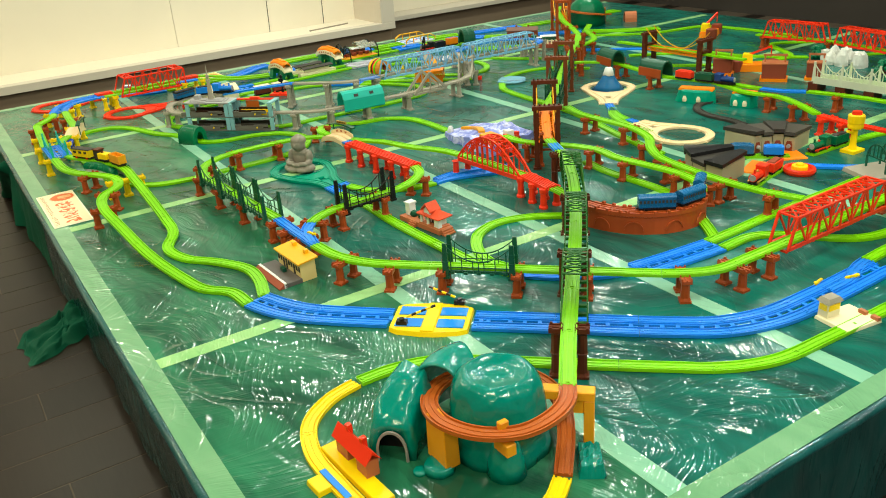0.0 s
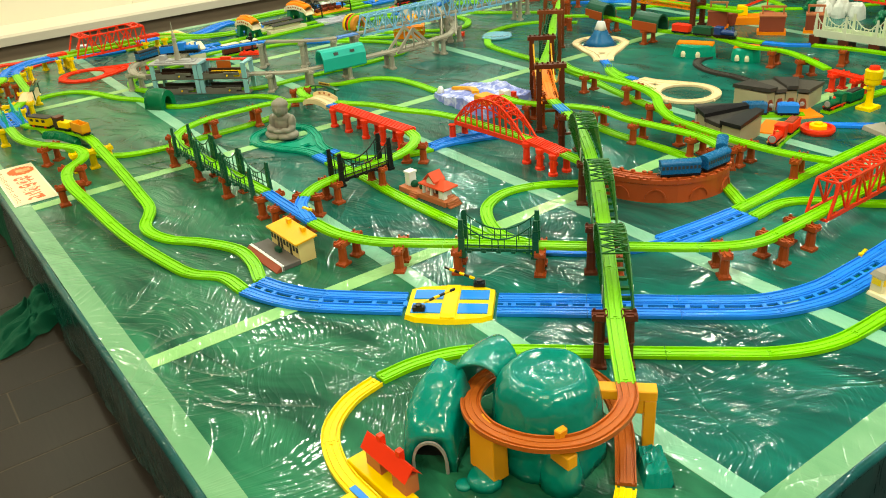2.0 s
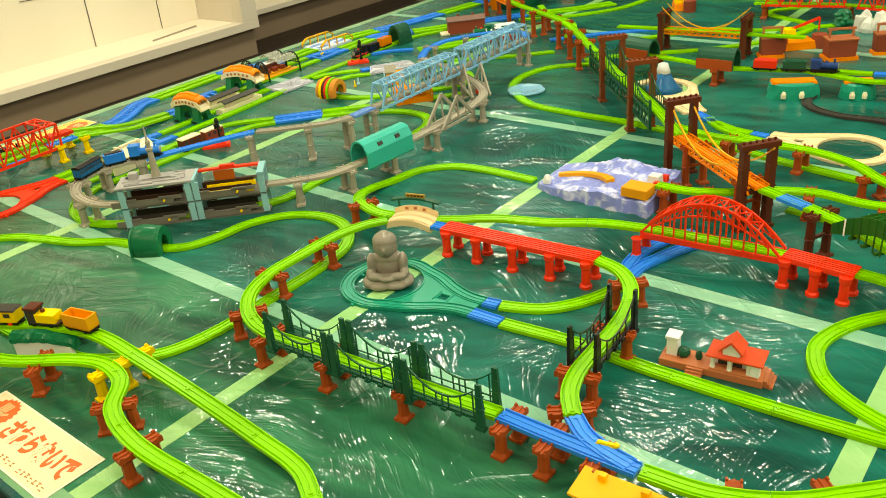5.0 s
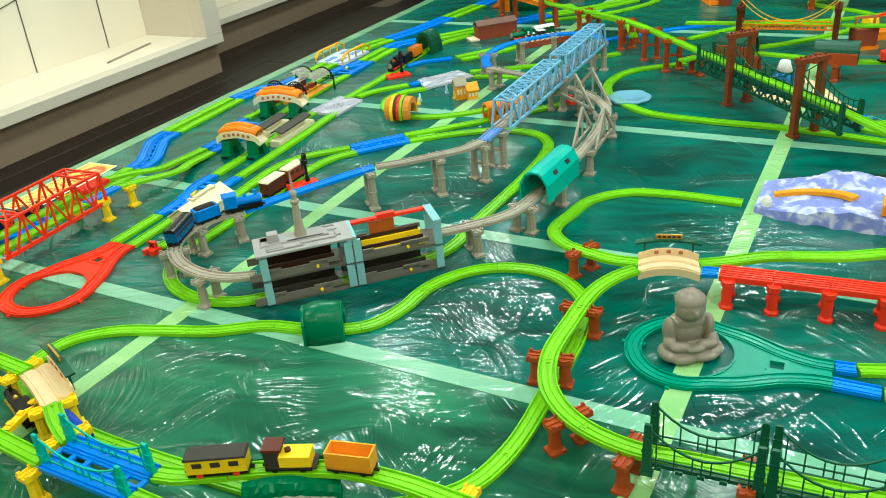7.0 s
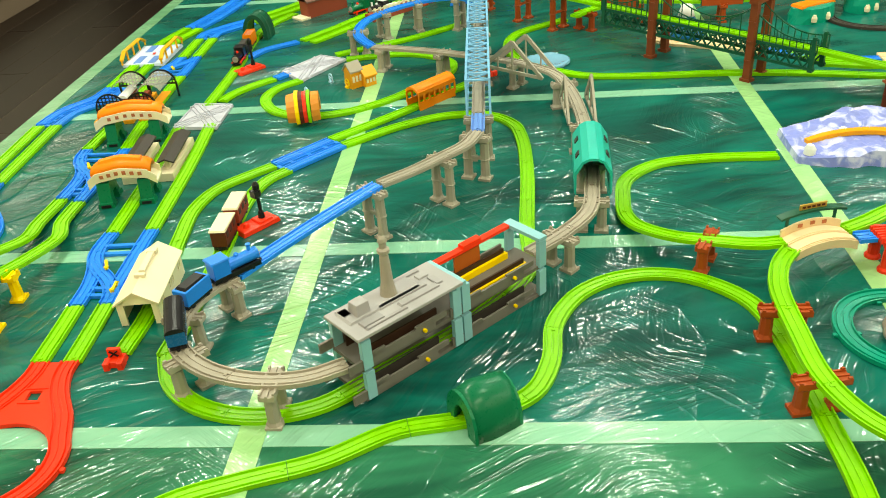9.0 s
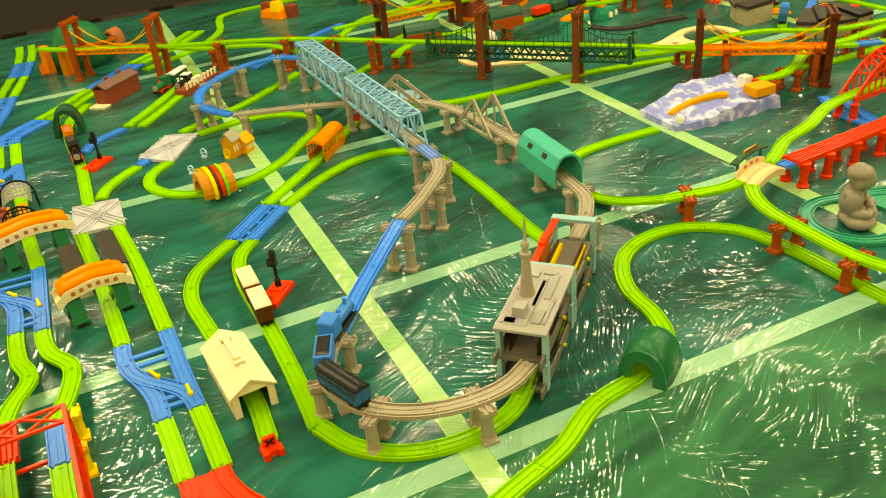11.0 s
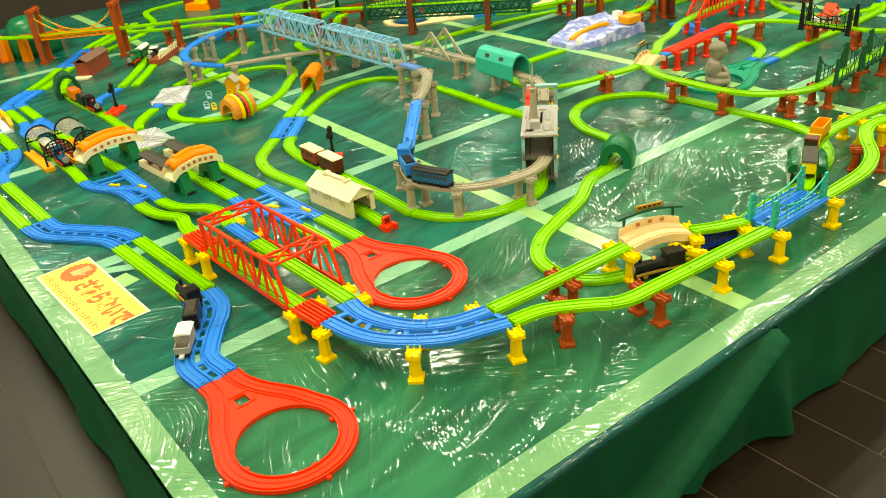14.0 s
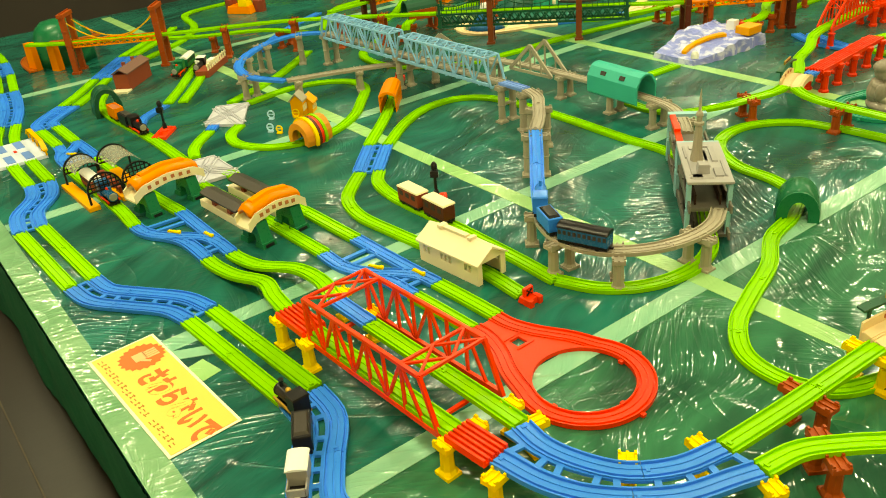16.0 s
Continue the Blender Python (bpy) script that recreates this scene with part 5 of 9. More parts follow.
def a_frames(p0, p1, z):
    m, L = along(p0, p1, z)
    th = thing("cable_frame_bridge", m, "grey plastic toy bridge with triangular frames", "toy bridge", "frame bridges")
    for y in (-0.038, 0.038):
        bm = bmesh.new()
        beam(bm, (0.0, y, -0.004), (L / 2, y, 0.098), 0.007, 0.013)
        beam(bm, (L, y, -0.004), (L / 2, y, 0.098), 0.007, 0.013)
        beam(bm, (0.0, y, -0.002), (L, y, -0.002), 0.007, 0.010)
        beam(bm, (L * 0.5, y, 0.0), (L * 0.5, y, 0.096), 0.005)
        beam(bm, (L * 0.25, y, 0.0), (L * 0.25, y, 0.048), 0.004)
        beam(bm, (L * 0.75, y, 0.0), (L * 0.75, y, 0.048), 0.004)
        part("triangle_frame", bm, GREY, th)


a_frames((2.87, 3.52), (2.72, 3.33), GZ)
a_frames((2.53, 3.268), (2.32, 3.258), GZ)


# ---- turning loops ----
def turning_loop(c, mouth, material, colour, r=0.116):
    """A ring of track that opens into two tails at the mouth, with a web plate between them."""
    d = Vector((mouth[0] - c[0], mouth[1] - c[1]))
    th = thing("turning_loop", pose(c[0], c[1], 0.001, 0, 0, math.degrees(math.atan2(d.y, d.x))), colour + " plastic turning loop of toy track", "toy track", "turning loops")
    D = d.length
    op = 1.10
    ring = [(r * math.cos(a), r * math.sin(a), 0) for a in [op + (2 * math.pi - 2 * op) * i / 40 for i in range(41)]]
    tail = lambda s: [(D, s * 0.030, 0), (D - 0.04, s * 0.031, 0), (D * 0.66, s * 0.047, 0), (D * 0.40, s * 0.084, 0)]
    bm = bmesh.new()
    sweep(bm, spline(tail(1) + ring + tail(-1)[::-1], 0.012), RAIL)
    part("ring_rail", bm, material, th)
    # flat plate between the tails, with a square hole
    half = spline(tail(1) + ring[:14], 0.004)
    rin, hx = r - 0.017, D * 0.63
    xs = [0.060 + (D - 0.002 - 0.060) * k / 40 for k in range(41)]
    bm = bmesh.new()
    for xa, xb in zip(xs, xs[1:]):
        edge = []
        for x in (xa, xb):
            y1 = min(half, key=lambda v: abs(v[0].x - x))[0].y - 0.015
            y0 = math.sqrt(max(rin * rin - x * x, 0.0))
            if abs((xa + xb) / 2 - hx) < 0.015:
                y0 = max(y0, 0.013)
            edge.append((y0, y1))
        if edge[0][1] <= edge[0][0] or edge[1][1] <= edge[1][0]:
            continue
        for s in (-1, 1):
            vs = [bm.verts.new((x, s * y, z)) for z in (0.0, 0.0066) for x, y in ((xa, edge[0][0]), (xb, edge[1][0]), (xb, edge[1][1]), (xa, edge[0][1]))]
            for f in ((0, 3, 2, 1), (4, 5, 6, 7), (0, 1, 5, 4), (1, 2, 6, 5), (2, 3, 7, 6), (3, 0, 4, 7)):
                bm.faces.new([vs[i] for i in f])
    part("web_plate", bm, material, th)
    for x0, x1, s in ((hx - 0.02, hx - 0.02, 0), (hx + 0.02, hx + 0.02, 0)):
        bm = bmesh.new()
        beam(bm, (x0, -0.022, 0.0075), (x1, 0.022, 0.0075), 0.003, 0.003)
        part("web_rib", bm, material, th)
    bm = bmesh.new()
    arc = [(rin * math.cos(q), rin * math.sin(q), 0.0) for q in [-op + 2 * op * k / 20 for k in range(21)]]
    sweep(bm, spline(arc, 0.012), [(-0.002, 0.0), (-0.002, 0.0092), (0.002, 0.0092), (0.002, 0.0)])
    part("inner_rim", bm, material, th)
    for a in (1.7, 3.14, 4.58):
        for rr in (r + 0.022, r - 0.022):
            bm = bmesh.new()
            box(bm, (rr * math.cos(a), rr * math.sin(a), 0.003), (0.009, 0.009, 0.006))
            part("clip", bm, material, th)
    return th


turning_loop((0.805, 4.91), (1.075, 4.925), RED, "red")
turning_loop((1.108, 4.39), (1.385, 4.40), RED, "red")
turning_loop((1.435, 2.715), (1.455, 2.425), EMERALD, "emerald green")
bb = track("buddha_tail_a", [(1.425, 2.425), (1.427, 2.335)], BLUE, "blue", 0.001)
track("buddha_tail_b", [(1.485, 2.425), (1.49, 2.385)], BLUE, "blue", 0.001, 0, bb)


# ---- red viaduct ----
def ribbed_deck(p0, p1, spots):
    """A wide red deck with raised ribs, carried by pairs of round piers that end below it."""
    m, L = along(p0, p1, 0)
    th = thing("viaduct", m, "bright red plastic ribbed toy viaduct on round red piers", "toy viaduct", "red viaducts")
    n = max(1, round(L / 0.115))
    for i in range(n):
        a, b = L * i / n + 0.001, L * (i + 1) / n - 0.001
        bm = bmesh.new()
        comb = [(-0.028, UP)]
        for y in (-0.025, -0.015, -0.005, 0.005, 0.015, 0.025):
            comb += [(y - 0.003, UP + 0.006), (y - 0.0025, UP + 0.014), (y + 0.0025, UP + 0.014), (y + 0.003, UP + 0.006)]
        comb += [(0.028, UP)]
        prism(bm, comb, a, b)
        part("deck_plate", bm, RED, th)
    for x in spots:
        for y in (-0.029, 0.029):
            bm = bmesh.new()
            lathe(bm, [(0.017, 0), (0.017, 0.007), (0.0125, 0.012), (0.0115, 0.056), (0.015, 0.060), (0.0155, UP + 0.006)], 10, (x, y, 0))
            part("pier", bm, RED, th)
    return th


ribbed_deck((1.630, 4.728), (1.522, 4.724), ())
ribbed_deck((1.098, 4.699), (1.006, 4.690), ())
ribbed_deck((1.718, 2.225), (1.674, 2.700), (0.020, 0.125, 0.240, 0.355, 0.455))
ribbed_deck((1.966, 1.830), (1.952, 1.655), (0.012, 0.088, 0.160))
for px, py in ((1.930, 2.205),):
    for s in (-0.029, 0.029):
        bm = bmesh.new()
        lathe(bm, [(0.017, 0), (0.017, 0.007), (0.0125, 0.012), (0.0115, 0.052), (0.015, 0.056), (0.0155, UP - 0.010)], 10)
        solid("track_pier", bm, RED, "round red plastic pier under the arch bridge", "track pier", pose(px + s, py, 0), group="red piers")


# ---- the green mountain by the corner ----
def rock_material():
    """Glossy moulded plastic with chiselled facets."""
    m = mat("moulded_rock_plastic", (0.001, 0.215, 0.170), 0.17, 0.18, 12)
    m.node_tree.nodes["Principled BSDF"].inputs["Specular IOR Level"].default_value = 0.55
    t = m.node_tree
    n, l = t.nodes, t.links
    co = n.new("ShaderNodeTexCoord")
    vo = n.new("ShaderNodeTexVoronoi")
    vo.inputs["Scale"].default_value = 34
    vo.feature = "SMOOTH_F1"
    nz = n.new("ShaderNodeTexNoise")
    nz.inputs["Scale"].default_value = 30
    l.new(co.outputs["Object"], vo.inputs["Vector"])
    l.new(co.outputs["Object"], nz.inputs["Vector"])
    ad = n.new("ShaderNodeMath")
    l.new(vo.outputs["Distance"], ad.inputs[0])
    l.new(nz.outputs["Fac"], ad.inputs[1])
    bp = n.new("ShaderNodeBump")
    bp.inputs["Strength"].default_value, bp.inputs["Distance"].default_value = 0.8, 0.0045
    l.new(ad.outputs[0], bp.inputs["Height"])
    l.new(bp.outputs[0], n["Principled BSDF"].inputs["Normal"])
    return m


ROCKGREEN = rock_material()


def lumpy(bm, prof, n, c, amp, seed=0.0):
    """A turned body with a rocky, faceted skin."""
    rings = []
    for j, (r, z) in enumerate(prof):
        ring = []
        for k in range(n):
            a = 2 * math.pi * k / n
            p = Vector((math.cos(a), math.sin(a), z * 6))
            q = r * (1 + amp * noise.noise(p * 2.1 + Vector((seed, 0, 0))) + 0.5 * amp * noise.noise(p * 6 + Vector((seed, 3, 0))))
            ring.append(bm.verts.new((c[0] + q * math.cos(a), c[1] + q * math.sin(a), c[2] + z)))
        rings.append(ring)
    for a, b in zip(rings, rings[1:]):
        for k in range(n):
            bm.faces.new((a[k], a[(k + 1) % n], b[(k + 1) % n], b[k]))
    bm.faces.new(rings[-1])
    bm.faces.new(rings[0][::-1])


def mountain():
    th = thing("toy_mountain", pose(1.0, 0.70, 0), "glossy teal green plastic toy mountain with tunnel and spiral track", "toy mountain")
    bm = bmesh.new()
    lumpy(bm, [(0.112, 0.0), (0.110, 0.02), (0.106, 0.05), (0.103, 0.085), (0.100, 0.115), (0.097, 0.138), (0.092, 0.154), (0.083, 0.168), (0.073, 0.177), (0.062, 0.180), (0.058, 0.176), (0.02, 0.177)], 72, (-0.002, -0.008, 0), 0.05)
    part("dome", bm, ROCKGREEN, th, smooth=True)
    bm = bmesh.new()
    lumpy(bm, [(0.042, 0), (0.038, 0.03), (0.028, 0.07), (0.010, 0.095)], 20, (-0.052, -0.100, 0), 0.06, 2)
    part("front_buttress", bm, ROCKGREEN, th, smooth=True)
    # low tunnel block that runs back from the portal
    bm = bmesh.new()
    path = [Vector((-0.220, 0.076, 0)), Vector((-0.206, 0.092, 0)), Vector((-0.188, 0.112, 0)), Vector((-0.158, 0.134, 0)), Vector((-0.112, 0.152, 0))]
    tops = [0.090, 0.106, 0.126, 0.148, 0.164]
    wide = [0.048, 0.052, 0.056, 0.057, 0.054]
    nk = 20
    rings = []
    for i, p in enumerate(path):
        d = path[min(i + 1, 4)] - path[max(i - 1, 0)]
        s = Vector((d.y, -d.x, 0)).normalized()
        ring = []
        for inner in (0, 1):
            for k in range(nk + 1):
                a = math.pi * k / nk
                r = wide[i] - 0.016 * inner
                rough = 1 + (0.05 * noise.noise(Vector((p.x * 30, p.y * 30, k * 0.6))) if not inner else 0)
                zz = (tops[i] - 0.020 * inner) * math.sin(a) ** 0.5 * rough
                ring.append(p + s * (r * (abs(math.cos(a)) ** 0.7) * (1 if math.cos(a) > 0 else -1) * rough) + Vector((0, 0, zz)))
        rings.append([bm.verts.new(v) for v in ring])
    for a, b in zip(rings, rings[1:]):
        for base in (0, nk + 1):
            for k in range(nk):
                bm.faces.new((a[base + k], a[base + k + 1], b[base + k + 1], b[base + k]))
        for k in (0, nk):
            bm.faces.new((a[k], b[k], b[nk + 1 + k], a[nk + 1 + k]))
    for r in (rings[0], rings[-1]):
        for k in range(nk):
            bm.faces.new((r[k], r[nk + 1 + k], r[nk + 2 + k], r[k + 1]))
    part("tunnel_block", bm, ROCKGREEN, th, smooth=True)
    # hood over the spiral behind the dome, open towards the front
    bm = bmesh.new()
    rings = []
    steps = 14
    for i in range(steps + 1):
        ang = radians(130 - 46 * i / steps)
        lift = 0.004 * math.sin(math.pi * i / steps)
        ring = []
        for inner in (0, 1):
            for k in range(15):
                f = math.pi * k / 14
                half = (0.052 - 0.006 * inner)
                r = 0.133 + half * math.cos(f) * (1 + 0.10 * noise.noise(Vector((i * 0.5, k * 0.5, 2))) * (1 - inner))
                z = 0.124 + (0.048 - 0.006 * inner + lift) * math.sin(f)
                if k == 0:
                    z = 0.010
                if k == 14:
                    z = 0.110
                ring.append(bm.verts.new((r * math.cos(ang), r * math.sin(ang), z)))
        rings.append(ring)
    for a, b in zip(rings, rings[1:]):
        for base in (0, 15):
            for k in range(14):
                bm.faces.new((a[base + k], a[base + k + 1], b[base + k + 1], b[base + k]))
        for k in (0, 14):
            bm.faces.new((a[k], b[k], b[15 + k], a[15 + k]))
    for r in (rings[0], rings[-1]):
        for k in range(14):
            bm.faces.new((r[k], r[15 + k], r[16 + k], r[k + 1]))
    part("spiral_hood", bm, ROCKGREEN, th, smooth=True)
    bm = bmesh.new()
    p = Vector((-0.2225, 0.0735, 0))
    s = Vector((path[1].y - path[0].y, path[0].x - path[1].x, 0)).normalized()
    prev = None
    for k in range(15):
        an = math.pi * k / 14
        q = p + s * (0.032 * math.cos(an)) + Vector((0, 0, 0.074 * math.sin(an) ** 0.62))
        if prev:
            beam(bm, prev, q, 0.005)
        prev = q
    part("portal_trim", bm, STONE, th, "speckled stone trim")
    # added black panel: stands for the shade deep in the tunnel
    bm = bmesh.new()
    box(bm, (0, 0, 0.045), (0.006, 0.074, 0.088), pose(path[2].x, path[2].y, 0, 0, 0, 46))
    part("tunnel_back", bm, BLACK, th, "black panel in place of the shade inside the tunnel")
    for cx, cy, r, hh in ((-0.158, -0.008, 0.034, 0.018), (-0.195, 0.008, 0.016, 0.007)):
        bm = bmesh.new()
        lumpy(bm, [(r, 0), (r * 0.97, hh * 0.6), (r * 0.85, hh), (r * 0.3, hh * 1.04)], 20, (cx, cy, 0), 0.08, cx * 9)
        part("foot_rock", bm, ROCKGREEN, th, smooth=True)
    bm = bmesh.new()
    fm = pose(0.098, -0.186, 0, 0, 0, -36)
    nx = 9
    g = {}
    for i in range(nx + 1):
        for j in range(nx + 1):
            u, v = i / nx - 0.5, j / nx - 0.5
            edge = max(abs(u), abs(v)) > 0.49
            z = 0.0 if edge else 0.026 + 0.007 * noise.noise(Vector((u * 9, v * 9, 5)))
            g[i, j] = bm.verts.new(fm @ Vector((u * (0.056 if edge else 0.050 * 1.12), v * (0.094 if edge else 0.084 * 1.12), z)))
    for i in range(nx):
        for j in range(nx):
            bm.faces.new((g[i, j], g[i + 1, j], g[i + 1, j + 1], g[i, j + 1]))
    part("foot_block", bm, ROCKGREEN, th)
    bm = bmesh.new()
    box(bm, (-0.140, 0.000, 0.064), (0.036, 0.072, 0.104), taper=0.94)
    part("support_pier", bm, PALEORANGE, th, "amber orange block pier", bevel=0.002)
    bm = bmesh.new()
    box(bm, (-0.074, -0.128, 0.094), (0.024, 0.046, 0.028), pose(0, 0, 0))
    box(bm, (-0.066, -0.112, 0.128), (0.022, 0.014, 0.024))
    part("support_bracket", bm, PALEORANGE, th, "amber orange bracket", bevel=0.002)
    # gate that carries the end of the high line: a head beam with one long leg to the foot rock
    gm = pose(0.112, -0.090, 0, 0, 0, -45)
    bm = bmesh.new()
    box(bm, (0, 0, 0.119), (0.126, 0.030, 0.022), gm)
    part("pier_head", bm, PALEORANGE, th, "amber orange block pier", bevel=0.002)
    bm = bmesh.new()
    prism(bm, [(-0.014, 0.0), (-0.014, 0.108), (0.014, 0.108), (0.014, 0.0)], 0.040, 0.062, gm)
    prism(bm, [(-0.012, 0.076), (-0.012, 0.108), (0.012, 0.108), (0.012, 0.094)], 0.018, 0.040, gm)
    part("pier_leg", bm, PALEORANGE, th, "amber orange pier leg", bevel=0.0015)
    bm = bmesh.new()
    prism(bm, [(-0.014, 0.030), (-0.014, 0.108), (0.014, 0.108), (0.014, 0.030)], -0.062, -0.044, gm)
    part("pier_leg", bm, PALEORANGE, th, "amber orange pier leg", bevel=0.0015)
    bm = bmesh.new()
    pts = [(0.125, -0.085, 0.127), (0.085, -0.128, 0.126), (0.03, -0.150, 0.124), (-0.045, -0.146, 0.120), (-0.112, -0.095, 0.116), (-0.145, -0.01, 0.112), (-0.128, 0.065, 0.108), (-0.07, 0.115, 0.104), (0.0, 0.130, 0.095), (0.09, 0.10, 0.086), (0.140, 0.03, 0.074), (0.138, -0.045, 0.058), (0.100, -0.108, 0.034), (0.028, -0.182, 0.001)]
    sweep(bm, spline(pts, 0.012), RAIL)
    part("spiral_rail", bm, RUST, th, "rust brown spiral rail")
    return th


RUST = mat("rust_brown_plastic", (0.46, 0.105, 0.014), 0.36)
mountain()


def yellow_station():
    m, L = along((0.645, 0.895), (0.66, 0.655), 0)
    th = thing("station_platform", m, "yellow plastic toy station with a red-roofed brick house", "toy station")
    bm = bmesh.new()
    box(bm, (L / 2, 0.040, 0.009), (L, 0.040, 0.018), taper=0.97)
    part("platform", bm, YELLOW, th, bevel=0.0015)
    bm = bmesh.new()
    box(bm, (L * 0.42, -0.036, 0.007), (0.055, 0.034, 0.014), taper=0.92)
    part("stop_lever_base", bm, YELLOW, th, bevel=0.0015)
    bm = bmesh.new()
    box(bm, (L * 0.5, -0.010, 0.0105), (0.11, 0.014, 0.002))
    part("name_strip", bm, BLUE, th, "blue strip")
    hm = pose(L * 0.40, 0.058, 0.016)
    bm = bmesh.new()
    box(bm, (-0.034, 0, 0.020), (0.046, 0.030, 0.040), hm)
    box(bm, (0.045, 0, 0.020), (0.040, 0.030, 0.040), hm)
    box(bm, (0.005, 0, 0.034), (0.06, 0.028, 0.012), hm)
    part("house_wall", bm, TERRA, th, "orange brick house walls")
    bm = bmesh.new()
    prism(bm, [(-0.020, 0.038), (0.0, 0.066), (0.020, 0.038), (0.0, 0.058)], -0.066, 0.072, hm)
    part("house_roof", bm, RED, th, "red gable roof")
    for x in (-0.028, 0.030):
        bm = bmesh.new()
        box(bm, (x, 0.004, 0.066), (0.012, 0.012, 0.022), hm)
        part("chimney", bm, RED, th)
    return th


yellow_station()


def level_crossing():
    m, L = along((1.085, 1.305), (1.245, 1.155), 0)
    th = thing("level_crossing", m, "yellow and blue plastic toy level crossing with striped barriers", "level crossing")
    bm = bmesh.new()
    out = [(0.0, 0.062), (L * 0.12, 0.076), (L * 0.42, 0.084), (L * 0.58, 0.084), (L * 0.88, 0.076), (L, 0.062)]
    ring = out + [(x, -y) for x, y in out[::-1]]
    lo = [bm.verts.new((x, y * 1.04, 0.0)) for x, y in ring]
    hi = [bm.verts.new((L / 2 + (x - L / 2) * 0.98, y * 0.97, 0.012)) for x, y in ring]
    bm.faces.new(lo[::-1])
    bm.faces.new(hi)
    for i in range(len(ring)):
        bm.faces.new((lo[i], lo[(i + 1) % len(ring)], hi[(i + 1) % len(ring)], hi[i]))
    part("deck", bm, YELLOW, th)
    bm = bmesh.new()
    box(bm, (L / 2, 0, 0.0135), (0.036, 0.158, 0.005))
    part("walkway", bm, YELLOW, th, bevel=0.001)
    for y in (-0.033, 0.033):
        for x in (L * 0.235, L * 0.765):
            bm = bmesh.new()
            box(bm, (x, y, 0.0132), (0.074, 0.044, 0.003))
            part("track_panel", bm, BLUE, th, "blue track panel")
    for x, y, a in ((L * 0.16, -0.045, 28), (L * 0.80, 0.078, 160)):
        bm = bmesh.new()
        box(bm, (x, y, 0.020), (0.030, 0.016, 0.012))
        lathe(bm, [(0.008, 0), (0.008, 0.008)], 10, (x, y, 0.024))
        base = part("barrier_base", bm, BLACK, th)
        for k in range(6):
            bm = bmesh.new()
            e0, e1 = 0.014 + k * 0.014, 0.014 + (k + 1) * 0.014
            ca, sa = math.cos(radians(a)), math.sin(radians(a))
            beam(bm, (x + ca * e0, y + sa * e0, 0.030 + e0 * 0.2), (x + ca * e1, y + sa * e1, 0.030 + e1 * 0.2), 0.005)
            part("barrier_stripe", bm, (YELLOW, BLACK)[k % 2], base)
    return th


level_crossing()


def lettering(text, size, material, parent, at, name="lettering", tall=1.0):
    """Flat words in the built-in font, turned into a thin mesh."""
    cu = bpy.data.curves.new(name, "FONT")
    cu.body, cu.size, cu.extrude, cu.offset = text, size, 0.0003, size * 0.044
    tmp = new(name + "_form", cu)
    me = bpy.data.meshes.new_from_object(tmp.evaluated_get(bpy.context.evaluated_depsgraph_get()))
    bpy.data.objects.remove(tmp)
    bpy.data.curves.remove(cu)
    me.materials.clear()
    me.materials.append(material)
    me.transform(Matrix.Diagonal((1.0, tall, 1.0, 1.0)))
    ob = new(name, me)
    ob.parent = parent
    ob.location = at
    return ob


def poster(x, y, turn, L, W, field=None):
    th = thing("poster", pose(x, y, 0.0022, 0, 0, turn), ("cream" if field else "yellow") + " paper notice with orange brush lettering lying on the table", "poster", "posters")
    bm = bmesh.new()
    box(bm, (0, 0, 0), (L, W, 0.0012))
    part("sheet", bm, PAPER2, th, "cream paper margin")
    bm = bmesh.new()
    box(bm, (0, 0, 0.0011), (L - 0.012, W - 0.012, 0.0006))
    part("printed_field", bm, field or PAPER, th, "printed paper field")
    cx = -L * 0.33
    bm = bmesh.new()
    n = 40
    vs = [bm.verts.new((cx + (0.050 if k % 2 else 0.044) * math.cos(2 * math.pi * k / n), W * 0.13 + (0.050 if k % 2 else 0.044) * math.sin(2 * math.pi * k / n), 0.0019)) for k in range(n)]
    bm.faces.new(vs)
    badge = part("round_badge", bm, INK, th, "orange scalloped badge")
    bm = bmesh.new()
    box(bm, (cx - 0.002, W * 0.10, 0.0024), (0.030, 0.026, 0.0004))
    for k in range(4):
        box(bm, (cx - 0.012 + k * 0.008, W * 0.10 + 0.024, 0.0024), (0.006, 0.028, 0.0004))
    box(bm, (0, 0, 0), (0.022, 0.007, 0.0004), pose(cx + 0.020, W * 0.10 + 0.006, 0.0024, 0, 0, 40))
    part("open_palm_shape", bm, PALMINK, badge, "pale peach palm shape")
    lettering("さわらないで", 0.046, INK, th, (-L * 0.18, -W * 0.12, 0.0016), tall=1.5)
    for k in range(25):
        if k == 17:
            continue
        bm = bmesh.new()
        cx, cy = -L * 0.44 + k * L * 0.036, -W * 0.36 + 0.002 * ((k * 7) % 3 - 1)
        box(bm, (cx, cy + 0.0045, 0.0016), (0.009 - 0.003 * (k % 3 == 1), 0.0022, 0.0006))
        box(bm, (cx + 0.001, cy - 0.0035, 0.0016), (0.010 - 0.004 * (k % 2), 0.0022, 0.0006))
        if k % 3:
            box(bm, (cx, cy + 0.0005, 0.0016), (0.0022, 0.012, 0.0005))
        part("bar", bm, TEXTINK, th)
    return th


poster(1.66, 5.01, 183, 0.41, 0.145)
poster(0.505, 2.97, -90, 0.44, 0.145, mat("poster_cream_paper", (0.82, 0.70, 0.47), 0.4, 0.05))

